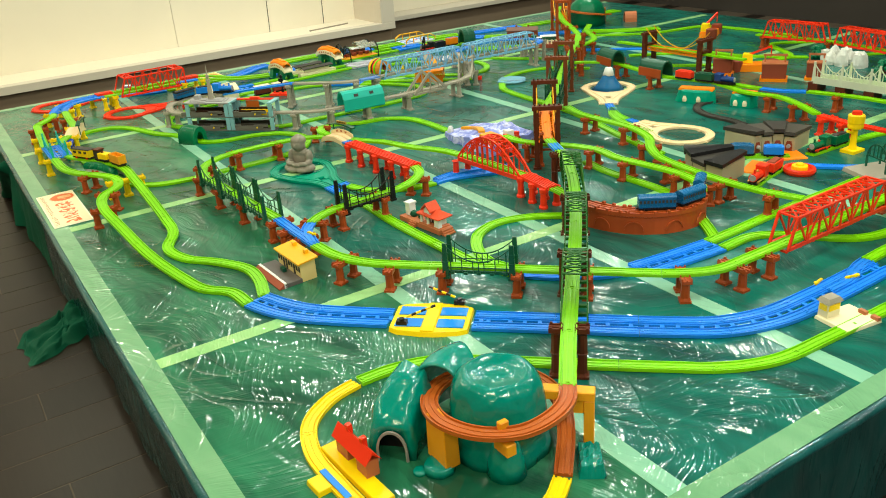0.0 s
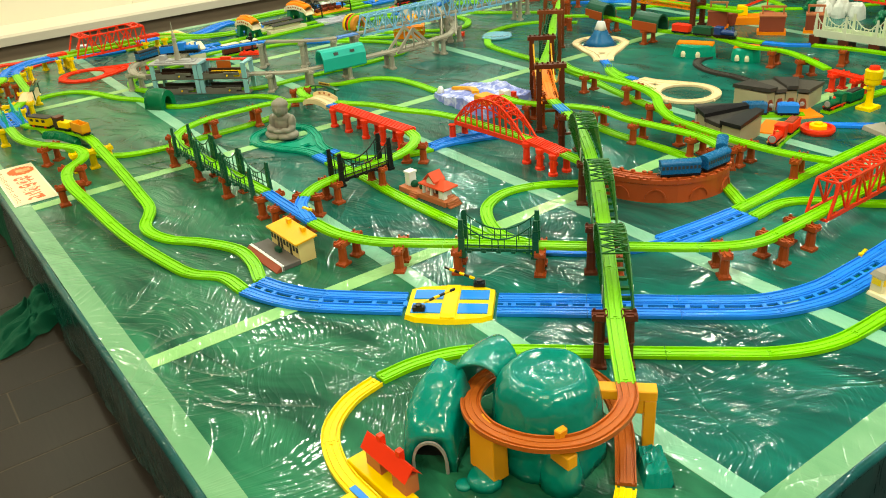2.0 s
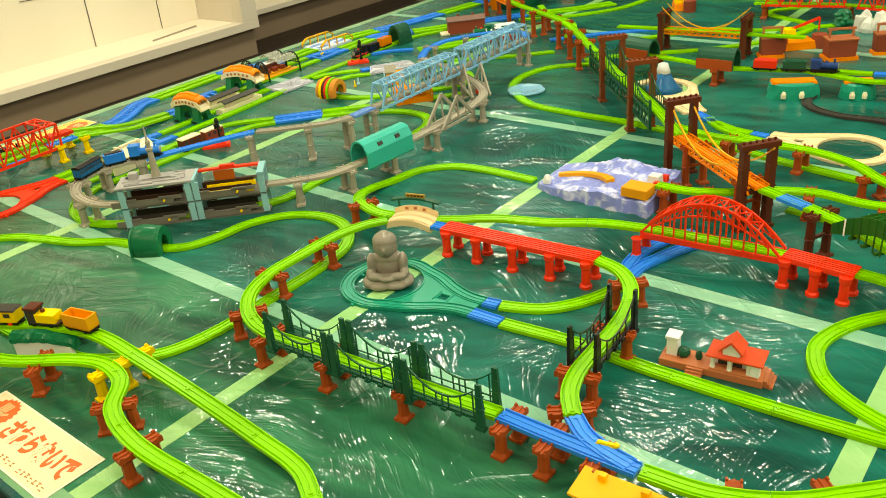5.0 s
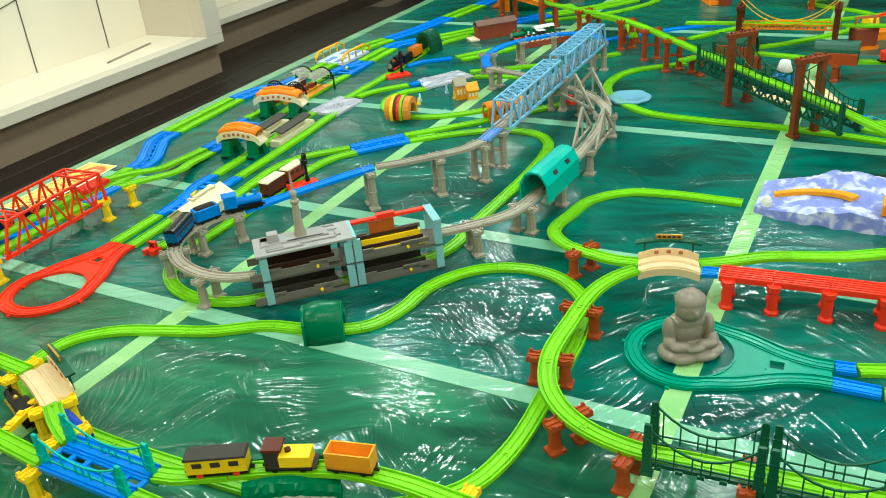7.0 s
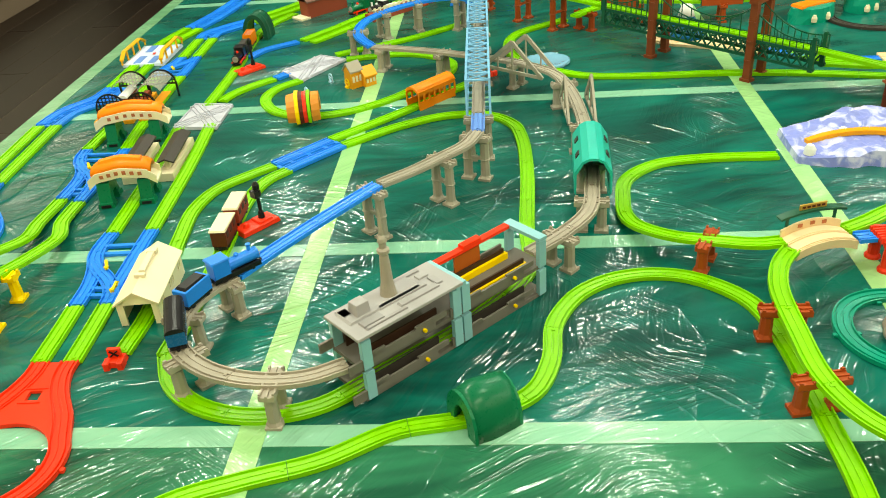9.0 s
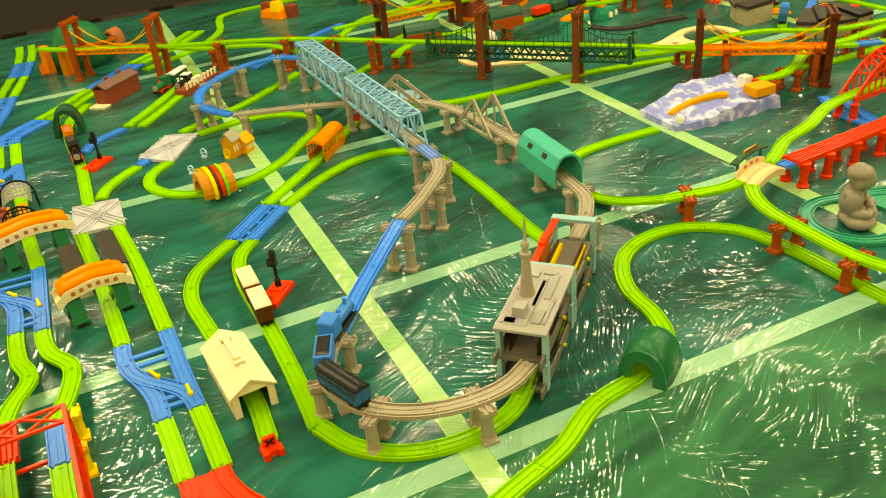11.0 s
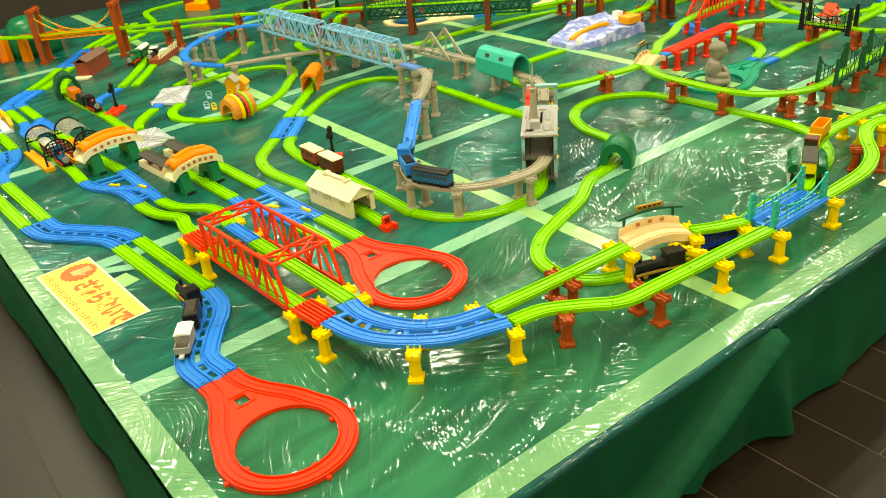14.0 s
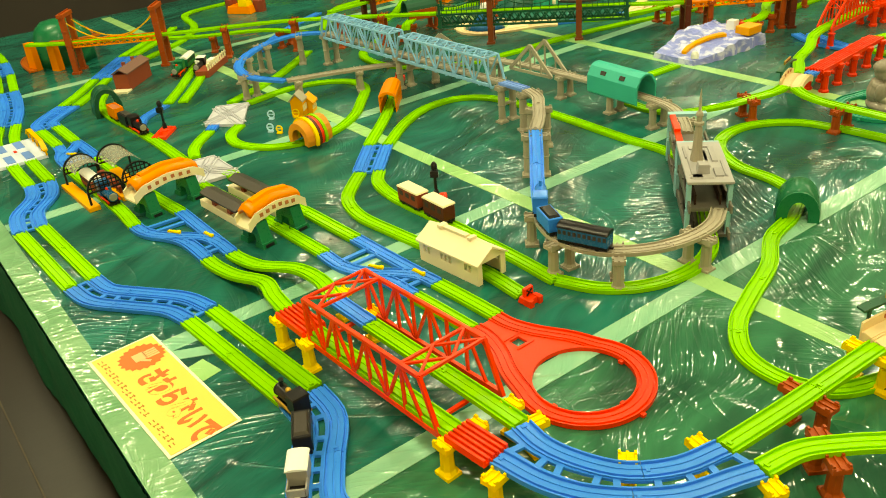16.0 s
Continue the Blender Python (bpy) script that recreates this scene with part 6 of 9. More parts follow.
# ---- rolling stock ----
def rolling(name, x, y, z, turn, L, w, h, body, roof, label, kind="coach", trim=None, chassis=None):
    """One toy vehicle on the rails: chassis, wheels, body and what its kind carries."""
    th = thing(name, pose(x, y, z, 0, 0, turn), label, "toy train", "toy trains")
    chassis = chassis or BLACK
    bm = bmesh.new()
    box(bm, (0, 0, 0.007), (L, w * 0.86, 0.007))
    box(bm, (L / 2 + 0.004, 0, 0.007), (0.009, 0.006, 0.004))
    box(bm, (-L / 2 - 0.004, 0, 0.007), (0.009, 0.006, 0.004))
    part("chassis", bm, chassis, th)
    for sx in (-0.30, 0.30):
        for sy in (-1, 1):
            bm = bmesh.new()
            lathe(bm, [(0.0065, -0.002), (0.0065, 0.002)], 10, (0, 0, 0), pose(L * sx, sy * w * 0.40, 0.0065, 90, 0, 0))
            part("wheel", bm, trim or chassis, th)
    if kind == "coach":
        bm = bmesh.new()
        box(bm, (0, 0, 0.011 + h * 0.37), (L, w, h * 0.74))
        part("body", bm, body, th, bevel=0.0012)
        bm = bmesh.new()
        prism(bm, [(w * 0.52 * math.cos(a), 0.011 + h * 0.74 + h * 0.26 * math.sin(a)) for a in [math.pi * k / 8 for k in range(9)]], -L / 2 - 0.001, L / 2 + 0.001)
        part("roof", bm, roof, th)
        n = max(4, int(L / 0.011))
        for sy in (-1, 1):
            for k in range(n):
                bm = bmesh.new()
                box(bm, (-L / 2 + L * (k + 0.5) / n, sy * w * 0.5, 0.011 + h * 0.50), (L / n * 0.6, 0.0016, h * 0.24))
                part("window", bm, CHAR, th, "dark window")
    elif kind == "wagon":
        bm = bmesh.new()
        t = 0.003
        box(bm, (0, 0, 0.013), (L, w, 0.004))
        box(bm, (0, w / 2 - t / 2, 0.011 + h / 2), (L, t, h))
        box(bm, (0, -w / 2 + t / 2, 0.011 + h / 2), (L, t, h))
        box(bm, (L / 2 - t / 2, 0, 0.011 + h / 2), (t, w - 2 * t, h))
        box(bm, (-L / 2 + t / 2, 0, 0.011 + h / 2), (t, w - 2 * t, h))
        part("body", bm, body, th)
        if roof:
            bm = bmesh.new()
            box(bm, (0, 0, 0.011 + h * 0.8), (L - 0.01, w - 0.008, h * 0.3), taper=0.9)
            part("load", bm, roof, th)
    elif kind == "van":
        bm = bmesh.new()
        box(bm, (0, 0, 0.011 + h * 0.45), (L, w, h * 0.9))
        part("body", bm, body, th, bevel=0.0012)
        bm = bmesh.new()
        box(bm, (0, 0, 0.011 + h * 0.95), (L * 1.04, w * 1.08, h * 0.10), taper=0.94)
        part("roof", bm, roof, th)
        for sy in (-1, 1):
            for k in (-0.3, 0.0, 0.3):
                bm = bmesh.new()
                box(bm, (L * k, sy * w * 0.5, 0.011 + h * 0.58), (L * 0.16, 0.0016, h * 0.3))
                part("window", bm, CHAR, th, "dark window")
    elif kind == "brake":
        bm = bmesh.new()
        box(bm, (L * 0.18, 0, 0.011 + h * 0.45), (L * 0.62, w, h * 0.9))
        box(bm, (-L * 0.30, w * 0.46, 0.011 + h * 0.22), (L * 0.36, w * 0.08, h * 0.42))
        box(bm, (-L * 0.30, -w * 0.46, 0.011 + h * 0.22), (L * 0.36, w * 0.08, h * 0.42))
        box(bm, (-L * 0.47, 0, 0.011 + h * 0.22), (L * 0.05, w * 0.8, h * 0.42))
        part("body", bm, body, th)
        bm = bmesh.new()
        prism(bm, [(w * 0.56 * math.cos(q), 0.011 + h * 0.90 + h * 0.14 * math.sin(q)) for q in [math.pi * k / 8 for k in range(9)]], -L * 0.17, L * 0.53)
        part("roof", bm, roof, th)
        bm = bmesh.new()
        box(bm, (-L * 0.56, 0, 0.010), (0.016, 0.010, 0.005))
        part("hook", bm, WHITE, th, "white coupling hook")
    elif kind == "shunter":
        bm = bmesh.new()
        box(bm, (-L * 0.16, 0, 0.011 + h * 0.32), (L * 0.68, w, h * 0.64))
        part("hood", bm, body, th, bevel=0.0012)
        bm = bmesh.new()
        box(bm, (-L * 0.1, 0, 0.0125), (L * 1.0, w * 1.04, 0.004))
        part("stripe", bm, CHAR, th, "dark stripe")
        bm = bmesh.new()
        box(bm, (L * 0.32, 0, 0.011 + h * 0.45), (L * 0.32, w * 0.94, h * 0.9))
        part("cab", bm, CHAR, th, "dark cab")
        bm = bmesh.new()
        box(bm, (L * 0.30, 0, 0.011 + h * 0.97), (L * 0.44, w * 1.06, h * 0.12), taper=0.94)
        part("cab_roof", bm, roof, th)
        bm = bmesh.new()
        lathe(bm, [(0.006, 0), (0.0055, 0.006), (0.003, 0.008)], 10, (0.0, 0, 0.011 + h * 0.64))
        part("dome", bm, DARKBROWN, th)
    elif kind == "tender":
        bm = bmesh.new()
        box(bm, (0, 0, 0.011 + h * 0.4), (L, w, h * 0.8))
        part("body", bm, body, th, bevel=0.0012)
        bm = bmesh.new()
        box(bm, (0, 0, 0.011 + h * 0.84), (L * 0.88, w * 0.8, h * 0.14), taper=0.8)
        part("coal_load", bm, roof, th)
    elif kind == "engine":
        bm = bmesh.new()
        lathe(bm, [(w * 0.38, -L * 0.34), (w * 0.38, L * 0.46), (w * 0.41, L * 0.46), (w * 0.41, L * 0.5)], 14, (0, 0, 0), pose(0, 0, 0.013 + w * 0.40, 0, 90, 0))
        part("boiler", bm, body, th, smooth=False)
        bm = bmesh.new()
        lathe(bm, [(w * 0.34, 0), (w * 0.30, 0.003)], 14, (0, 0, 0), pose(L * 0.5, 0, 0.013 + w * 0.40, 0, 90, 0))
        part("smokebox_door", bm, STONE, th, "plain grey round front")
        bm = bmesh.new()
        box(bm, (-L * 0.32, 0, 0.011 + h * 0.47), (L * 0.34, w, h * 0.94))
        part("cab", bm, body, th, bevel=0.0012)
        bm = bmesh.new()
        box(bm, (-L * 0.32, 0, 0.011 + h * 0.97), (L * 0.40, w * 1.06, h * 0.08), taper=0.9)
        part("cab_roof", bm, roof, th)
        bm = bmesh.new()
        lathe(bm, [(0.0045, 0), (0.004, 0.012), (0.006, 0.015)], 10, (L * 0.36, 0, 0.013 + w * 0.76))
        part("funnel", bm, roof, th)
        bm = bmesh.new()
        lathe(bm, [(0.0055, 0), (0.0055, 0.005), (0.002, 0.008)], 10, (L * 0.08, 0, 0.013 + w * 0.76))
        part("dome", bm, trim or roof, th)
        for sy in (-1, 1):
            bm = bmesh.new()
            box(bm, (0, sy * w * 0.46, 0.014), (L * 0.98, 0.004, 0.005))
            part("running_board", bm, trim or chassis, th)
    return th


ON = 0.0085
rolling("toy_locomotive", 1.412, 4.843, ON, 2, 0.085, 0.034, 0.042, BLACK, BLACK, "black plastic toy steam engine on blue track", "engine", GOLD)
rolling("toy_tender", 1.318, 4.872, ON, -28, 0.075, 0.034, 0.040, BLACK, CHAR, "black plastic toy tender behind the engine", "tender")
rolling("toy_wagon", 1.228, 4.930, ON, -34, 0.075, 0.034, 0.036, STONE, WHITE, "grey toy brake van with a white half roof", "brake")
G9 = GZ + ON
rolling("toy_locomotive", 1.572, 4.058, G9 + 0.002, -44, 0.112, 0.036, 0.044, BLUE, BLUE, "blue plastic toy steam engine on the grey viaduct", "engine")
rolling("toy_tender", 1.478, 4.118, G9, -22, 0.076, 0.036, 0.042, BLUE, BLACK, "blue plastic toy tender with a black top", "tender")
rolling("toy_coach", 1.368, 4.117, G9, 20, 0.118, 0.036, 0.040, TRAINBLUE, BLACK, "navy blue toy coach with a glossy black roof", "coach")
U9 = UP + ON
rolling("toy_locomotive", 0.683, 3.372, U9, 119, 0.110, 0.036, 0.036, YELLOW, CHAR, "yellow toy diesel engine with a flat dark roof", "van", RED)
rolling("toy_wagon", 0.743, 3.258, U9, 114, 0.085, 0.036, 0.042, YELLOW, DARKBROWN, "yellow toy shunter with a dark cab", "shunter")
rolling("toy_wagon", 0.781, 3.150, U9, 104, 0.085, 0.036, 0.036, PALEORANGE, None, "open amber toy goods wagon", "wagon")
rolling("toy_locomotive", 0.700, 3.972, ON, 70, 0.130, 0.034, 0.042, BLACK, BLACK, "black toy steam engine under the raised tracks", "engine", GOLD)
rolling("toy_wagon", 0.682, 3.775, ON, 74, 0.105, 0.038, 0.046, ROYAL, ROYAL, "royal blue toy van on the ground track", "coach")
rolling("toy_locomotive", 2.66, 4.787, ON, 182, 0.095, 0.036, 0.046, TRAINBLUE, TRAINBLUE, "blue toy tank engine leaving the arched station", "engine", RED)
rolling("toy_coach", 2.80, 4.792, ON, 182, 0.105, 0.036, 0.042, BRICK, WHITE, "brown toy coach with a pale roof in the station", "coach")
rolling("toy_locomotive", 3.20, 4.505, ON, 182, 0.100, 0.036, 0.044, BLACK, BLACK, "black toy steam engine by the red signal", "engine", RED)
rolling("toy_tender", 3.31, 4.51, ON, 182, 0.080, 0.036, 0.042, BLACK, CHAR, "black toy tender behind the engine", "tender")
rolling("toy_wagon", 3.415, 4.515, ON, 182, 0.085, 0.036, 0.042, ORANGE, TERRA, "orange loaded toy wagon near the green portal", "wagon")
rolling("toy_tramcar", 1.84, 4.172, ON, 180, 0.092, 0.038, 0.046, DARKBROWN, CREAM, "brown toy tram coach with a pale roof", "van")
rolling("toy_tramcar", 1.955, 4.173, ON, 180, 0.092, 0.038, 0.044, BRICK, CREAM, "red-brown toy van with a pale roof", "van")
rolling("toy_locomotive", 3.80, 4.115, ON, 140, 0.10, 0.036, 0.044, TGREEN, TGREEN, "green toy tank engine at the platform", "engine", RED)
rolling("toy_locomotive", 3.775, 4.025, ON, 140, 0.10, 0.036, 0.044, BLACK, WHITE, "black toy engine beside the platform", "engine")
rolling("toy_coach", 3.90, 4.03, ON, 140, 0.11, 0.036, 0.044, TGREEN, WHITE, "green toy coach with a white roof", "coach")
rolling("toy_coach", 2.07, 1.268, U9, 145, 0.12, 0.036, 0.042, TRAINBLUE, TRAINBLUE, "teal blue toy express coach on the brown viaduct", "coach")
rolling("toy_coach", 2.195, 1.236, U9, 180, 0.11, 0.036, 0.042, TRAINBLUE, TRAINBLUE, "teal blue toy express coach on the brown viaduct", "coach")
rolling("toy_locomotive", 2.30, 1.29, U9, 215, 0.085, 0.036, 0.042, TRAINBLUE, TRAINBLUE, "teal blue toy express engine on raised track", "coach")
rolling("toy_locomotive", 2.86, 1.56, ON, -48, 0.09, 0.036, 0.044, TRAINBLUE, TRAINBLUE, "blue toy engine in the engine yard", "tender")
rolling("toy_tender", 2.94, 1.47, ON, -48, 0.075, 0.036, 0.040, BLUE, BLUE, "blue toy tender in the engine yard", "tender")
rolling("toy_locomotive", 2.66, 1.325, ON, 195, 0.10, 0.038, 0.048, RED, RED, "red toy steam engine near the turntable", "engine", GOLD)
rolling("toy_tender", 2.79, 1.355, ON, 195, 0.09, 0.036, 0.042, RED, BRICK, "red toy tender near the turntable", "tender")
rolling("toy_locomotive", 3.12, 1.39, ON, 180, 0.10, 0.036, 0.044, TGREEN, TGREEN, "green toy steam engine in the yard", "engine", RED)
rolling("toy_tender", 3.24, 1.385, ON, 180, 0.09, 0.036, 0.042, TGREEN, CHAR, "green toy tender in the yard", "tender")
rolling("toy_wagon", 3.475, 2.42, U9, -80, 0.09, 0.036, 0.040, RED, RED, "red toy van on raised track", "tender")
rolling("toy_wagon", 3.50, 2.31, U9, -75, 0.09, 0.036, 0.040, DGREEN, DGREEN, "dark green toy van on raised track", "tender")
rolling("toy_locomotive", 3.52, 2.20, U9, -78, 0.10, 0.036, 0.040, NAVY, NAVY, "purple blue toy engine on raised track", "engine")

# ---- stations, tunnels and scenery on the far side ----


def grey_station():
    m, L = along((1.295, 3.775), (1.632, 3.432), 0)
    th = thing("station_building", m, "grey two-storey toy station with light blue posts and a tower", "toy station")
    w = 0.094
    for lev, z in enumerate((0.0, 0.070)):
        bm = bmesh.new()
        box(bm, (L / 2, 0, z + 0.004), (L, w, 0.008))
        part("storey_floor", bm, STATIONGREY, th)
        for y in (-w / 2, w / 2):
            for half in (0, 1):
                bm = bmesh.new()
                x0 = L * half / 2 + 0.02
                box(bm, (x0 + L * 0.11, y, z + 0.017), (L * 0.42, 0.005, 0.020))
                box(bm, (x0 + L * 0.02, y, z + 0.028), (L * 0.10, 0.005, 0.010))
                box(bm, (x0 + L * 0.30, y, z + 0.026), (L * 0.16, 0.005, 0.012))
                part("balustrade", bm, STATIONGREY, th)
            for f in (0.22, 0.72):
                bm = bmesh.new()
                box(bm, (L * f, y * 0.62, z + 0.020), (L * 0.36, 0.004, 0.028))
                part("inner_wall", bm, (CHAR, DUSK)[lev], th, "dark inner wall")
        for x in (0.012, L * 0.5 - 0.012, L * 0.5 + 0.012, L - 0.012):
            for y in (-w / 2, w / 2):
                bm = bmesh.new()
                box(bm, (x, y, z + 0.036), (0.020, 0.010, 0.062))
                part("post", bm, PALEBLUE, th, "light blue post")
    bm = bmesh.new()
    box(bm, (L * 0.25, 0, 0.145), (L * 0.52, w * 1.14, 0.007))
    roof = part("roof", bm, LIGHTGREY, th, "pale grey roof", bevel=0.001)
    for c, s in (((L * 0.20, 0.015), (L * 0.36, 0.050)), ((L * 0.33, -0.025), (L * 0.20, 0.014)), ((L * 0.10, -0.024), (L * 0.10, 0.020)), ((L * 0.42, 0.02), (L * 0.05, 0.016)), ((L * 0.15, -0.040), (L * 0.20, 0.006)), ((L * 0.36, 0.040), (L * 0.16, 0.007)), ((L * 0.44, -0.010), (L * 0.03, 0.030)), ((L * 0.28, -0.006), (L * 0.24, 0.010)), ((L * 0.05, 0.030), (L * 0.04, 0.030))):
        bm = bmesh.new()
        box(bm, (c[0], c[1], 0.150), (s[0], s[1], 0.005), taper=0.93)
        part("roof_step", bm, LIGHTGREY, roof)
    bm = bmesh.new()
    box(bm, (L * 0.10, 0.012, 0.162), (0.032, 0.030, 0.026), taper=0.85)
    part("roof_block", bm, LIGHTGREY, roof, bevel=0.001)
    bm = bmesh.new()
    lathe(bm, [(0.017, 0.0), (0.012, 0.03), (0.0095, 0.075), (0.008, 0.090), (0.012, 0.094), (0.012, 0.100), (0.007, 0.103), (0.007, 0.114), (0.0095, 0.117), (0.008, 0.124), (0.0035, 0.130), (0.003, 0.158), (0.001, 0.182)], 14, (L * 0.25, 0.018, 0.150))
    part("tower", bm, GREY, th, "slim grey tower")
    bm = bmesh.new()
    box(bm, (L * 0.5, 0, 0.143), (0.026, w * 1.12, 0.010))
    part("roof_beam", bm, PALEBLUE, th, "light blue beam")
    bm = bmesh.new()
    box(bm, (L - 0.012, 0, 0.143), (0.022, w * 1.12, 0.008))
    part("roof_beam", bm, PALEBLUE, th, "light blue beam")
    bm = bmesh.new()
    beam(bm, (L * 0.52, w * 0.44, 0.143), (L - 0.01, w * 0.44, 0.143), 0.016, 0.007)
    box(bm, (L * 0.73, w * 0.44, 0.150), (0.05, 0.016, 0.008))
    part("red_canopy", bm, RED, th, "red canopy edge")
    bm = bmesh.new()
    box(bm, (L * 0.70, w * 0.40, 0.118), (0.07, 0.004, 0.036))
    part("notice_wall", bm, RUST, th, "rust brown wall")
    for y in (-0.030, 0.026):
        bm = bmesh.new()
        box(bm, (L * 0.74, y, 0.086), (L * 0.34, 0.012, 0.014))
        part("platform_edge", bm, YELLOW, th, "yellow platform strip")
    for x, z in ((L * 0.30, 0.018), (L * 0.80, 0.018), (L * 0.30, 0.088), (L * 0.80, 0.088)):
        bm = bmesh.new()
        lathe(bm, [(0.004, 0), (0.004, 0.006)], 8, (0, 0, 0), pose(x, -w / 2 - 0.003, z, 90, 0, 0))
        part("knob", bm, YELLOW, th, "yellow knob")
    return th


PALEBLUE = mat("pale_sky_plastic", (0.26, 0.52, 0.58), 0.4)
LIGHTGREY = mat("pale_grey_plastic", (0.37, 0.355, 0.36), 0.42, 0.2)
grey_station()


def arch_profile(w, h, t, n=10, base=0.0):
    """The outline of an arch-shaped hood: outside up and over, inside back."""
    out = [(w / 2 * math.cos(math.pi * k / n), base + h * math.sin(math.pi * k / n) ** 0.75) for k in range(n + 1)]
    inn = [((w / 2 - t) * math.cos(math.pi * k / n), base + (h - t) * math.sin(math.pi * k / n) ** 0.75) for k in range(n, -1, -1)]
    return out + inn


def hood(name, p0, p1, w, h, t, material, label, category="toy tunnel", z=0.0, bulge=0.0, smooth=False):
    """A tunnel: an arch that runs from p0 to p1."""
    m, L = along(p0, p1, z)
    th = thing(name, m, label, category, "tunnels")
    bm = bmesh.new()
    prof = arch_profile(w, h, t)
    k = len(prof)
    nr = 7
    rings = []
    for i in range(nr):
        f = i / (nr - 1)
        g = 1 + bulge * math.sin(math.pi * f) + (0.05 * noise.noise(Vector((f * 7, w * 90, 0))) if bulge else 0)
        rings.append([bm.verts.new((L * f, y * (g if j <= 10 else 1), zz * (g if j <= 10 else 1))) for j, (y, zz) in enumerate(prof)])
    for a, b in zip(rings, rings[1:]):
        for j in range(k):
            bm.faces.new((a[j], a[(j + 1) % k], b[(j + 1) % k], b[j]))
    for r in (rings[0], rings[-1]):
        for j in range(10):
            bm.faces.new((r[j], r[j + 1], r[k - 2 - j], r[k - 1 - j]))
    part("shell", bm, material, th, smooth=smooth)
    for x in (0.002, L - 0.002):
        bm = bmesh.new()
        pr = arch_profile(w * 1.03, h * 1.02, t * 1.4)
        prism(bm, pr[:11] + pr[11:], x - 0.003, x + 0.003)
        part("mouth_rim", bm, material, th)
    return th


hood("hill_tunnel", (1.188, 3.565), (1.239, 3.485), 0.098, 0.079, 0.019, TGREEN, "dark green plastic hill tunnel over lime track", bulge=0.10, smooth=True)
hood("tunnel_portal", (3.50, 4.515), (3.585, 4.505), 0.105, 0.105, 0.012, DGREEN, "dark green plastic tunnel arch over lime track", bulge=0.03)


def octagon_tunnel():
    m, L = along((2.14, 3.256), (1.915, 3.268), GZ)
    th = thing("covered_bridge", m, "teal plastic covered tunnel with small windows on the viaduct", "toy tunnel")
    w, h, t = 0.090, 0.082, 0.005
    out = [(w / 2, -0.01), (w / 2, h * 0.55), (w * 0.30, h * 0.9), (w * 0.12, h), (-w * 0.12, h), (-w * 0.30, h * 0.9), (-w / 2, h * 0.55), (-w / 2, -0.01)]
    inn = [(y * 0.88, z - 0.006) for y, z in out[::-1]]
    bm = bmesh.new()
    prism(bm, out + inn, 0, L)
    part("shell", bm, TEAL, th)
    for x in (0.3, 0.68):
        for s in (-1, 1):
            bm = bmesh.new()
            mm = Matrix.Translation((L * x, s * w * 0.405, h * 0.735)) @ Euler((s * radians(-32 - 28), 0, 0)).to_matrix().to_4x4()
            box(bm, (0, 0, 0), (0.022, 0.014, 0.004), mm)
            part("window", bm, CHAR, th, "dark window opening")
    return th


octagon_tunnel()


def goods_shed():
    m, L = along((1.715, 4.285), (1.515, 4.267), 0)
    th = thing("goods_shed", m, "cream plastic toy shed standing over the siding", "toy shed")
    w, h = 0.086, 0.058
    for y in (-w / 2, w / 2):
        bm = bmesh.new()
        box(bm, (L / 2, y, 0.014), (L, 0.004, 0.028))
        box(bm, (L / 2, y, h - 0.006), (L, 0.004, 0.012))
        gaps = [0.10, 0.17, 0.40, 0.47, 0.54, 0.80, 0.87]
        edges = [0.0] + [e for g in gaps for e in (g - 0.022, g + 0.022)] + [1.0]
        for e0, e1 in zip(edges[::2], edges[1::2]):
            box(bm, (L * (e0 + e1) / 2, y, 0.037), (L * (e1 - e0), 0.004, 0.019))
        part("side_wall", bm, CREAM, th)
        for g in gaps:
            bm = bmesh.new()
            beam(bm, (L * g, y, 0.028), (L * g, y, 0.046), 0.0014)
            beam(bm, (L * (g - 0.022), y, 0.037), (L * (g + 0.022), y, 0.037), 0.0014)
            part("window_bar", bm, CREAM, th)
    for x in (0.003, L - 0.003):
        bm = bmesh.new()
        box(bm, (x, w * 0.42, h / 2), (0.005, w * 0.14, h))
        box(bm, (x, -w * 0.42, h / 2), (0.005, w * 0.14, h))
        prism(bm, [(-w / 2, h - 0.006), (w / 2, h - 0.006), (0, h + 0.022)], x - 0.0025, x + 0.0025)
        part("gable", bm, CREAM, th)
    bm = bmesh.new()
    prism(bm, [(-w * 0.58, h - 0.006), (0, h + 0.024), (w * 0.58, h - 0.006), (w * 0.58, h - 0.002), (0, h + 0.029), (-w * 0.58, h - 0.002)], -0.006, L + 0.006)
    part("roof", bm, CREAM, th)
    bm = bmesh.new()
    box(bm, (L * 0.42, 0, h + 0.030), (L * 0.42, 0.014, 0.007))
    box(bm, (L * 0.20, 0, h + 0.030), (0.016, 0.022, 0.009))
    box(bm, (L * 0.70, 0, h + 0.030), (0.010, 0.022, 0.008))
    part("ridge_vent", bm, CREAM, th)


goods_shed()


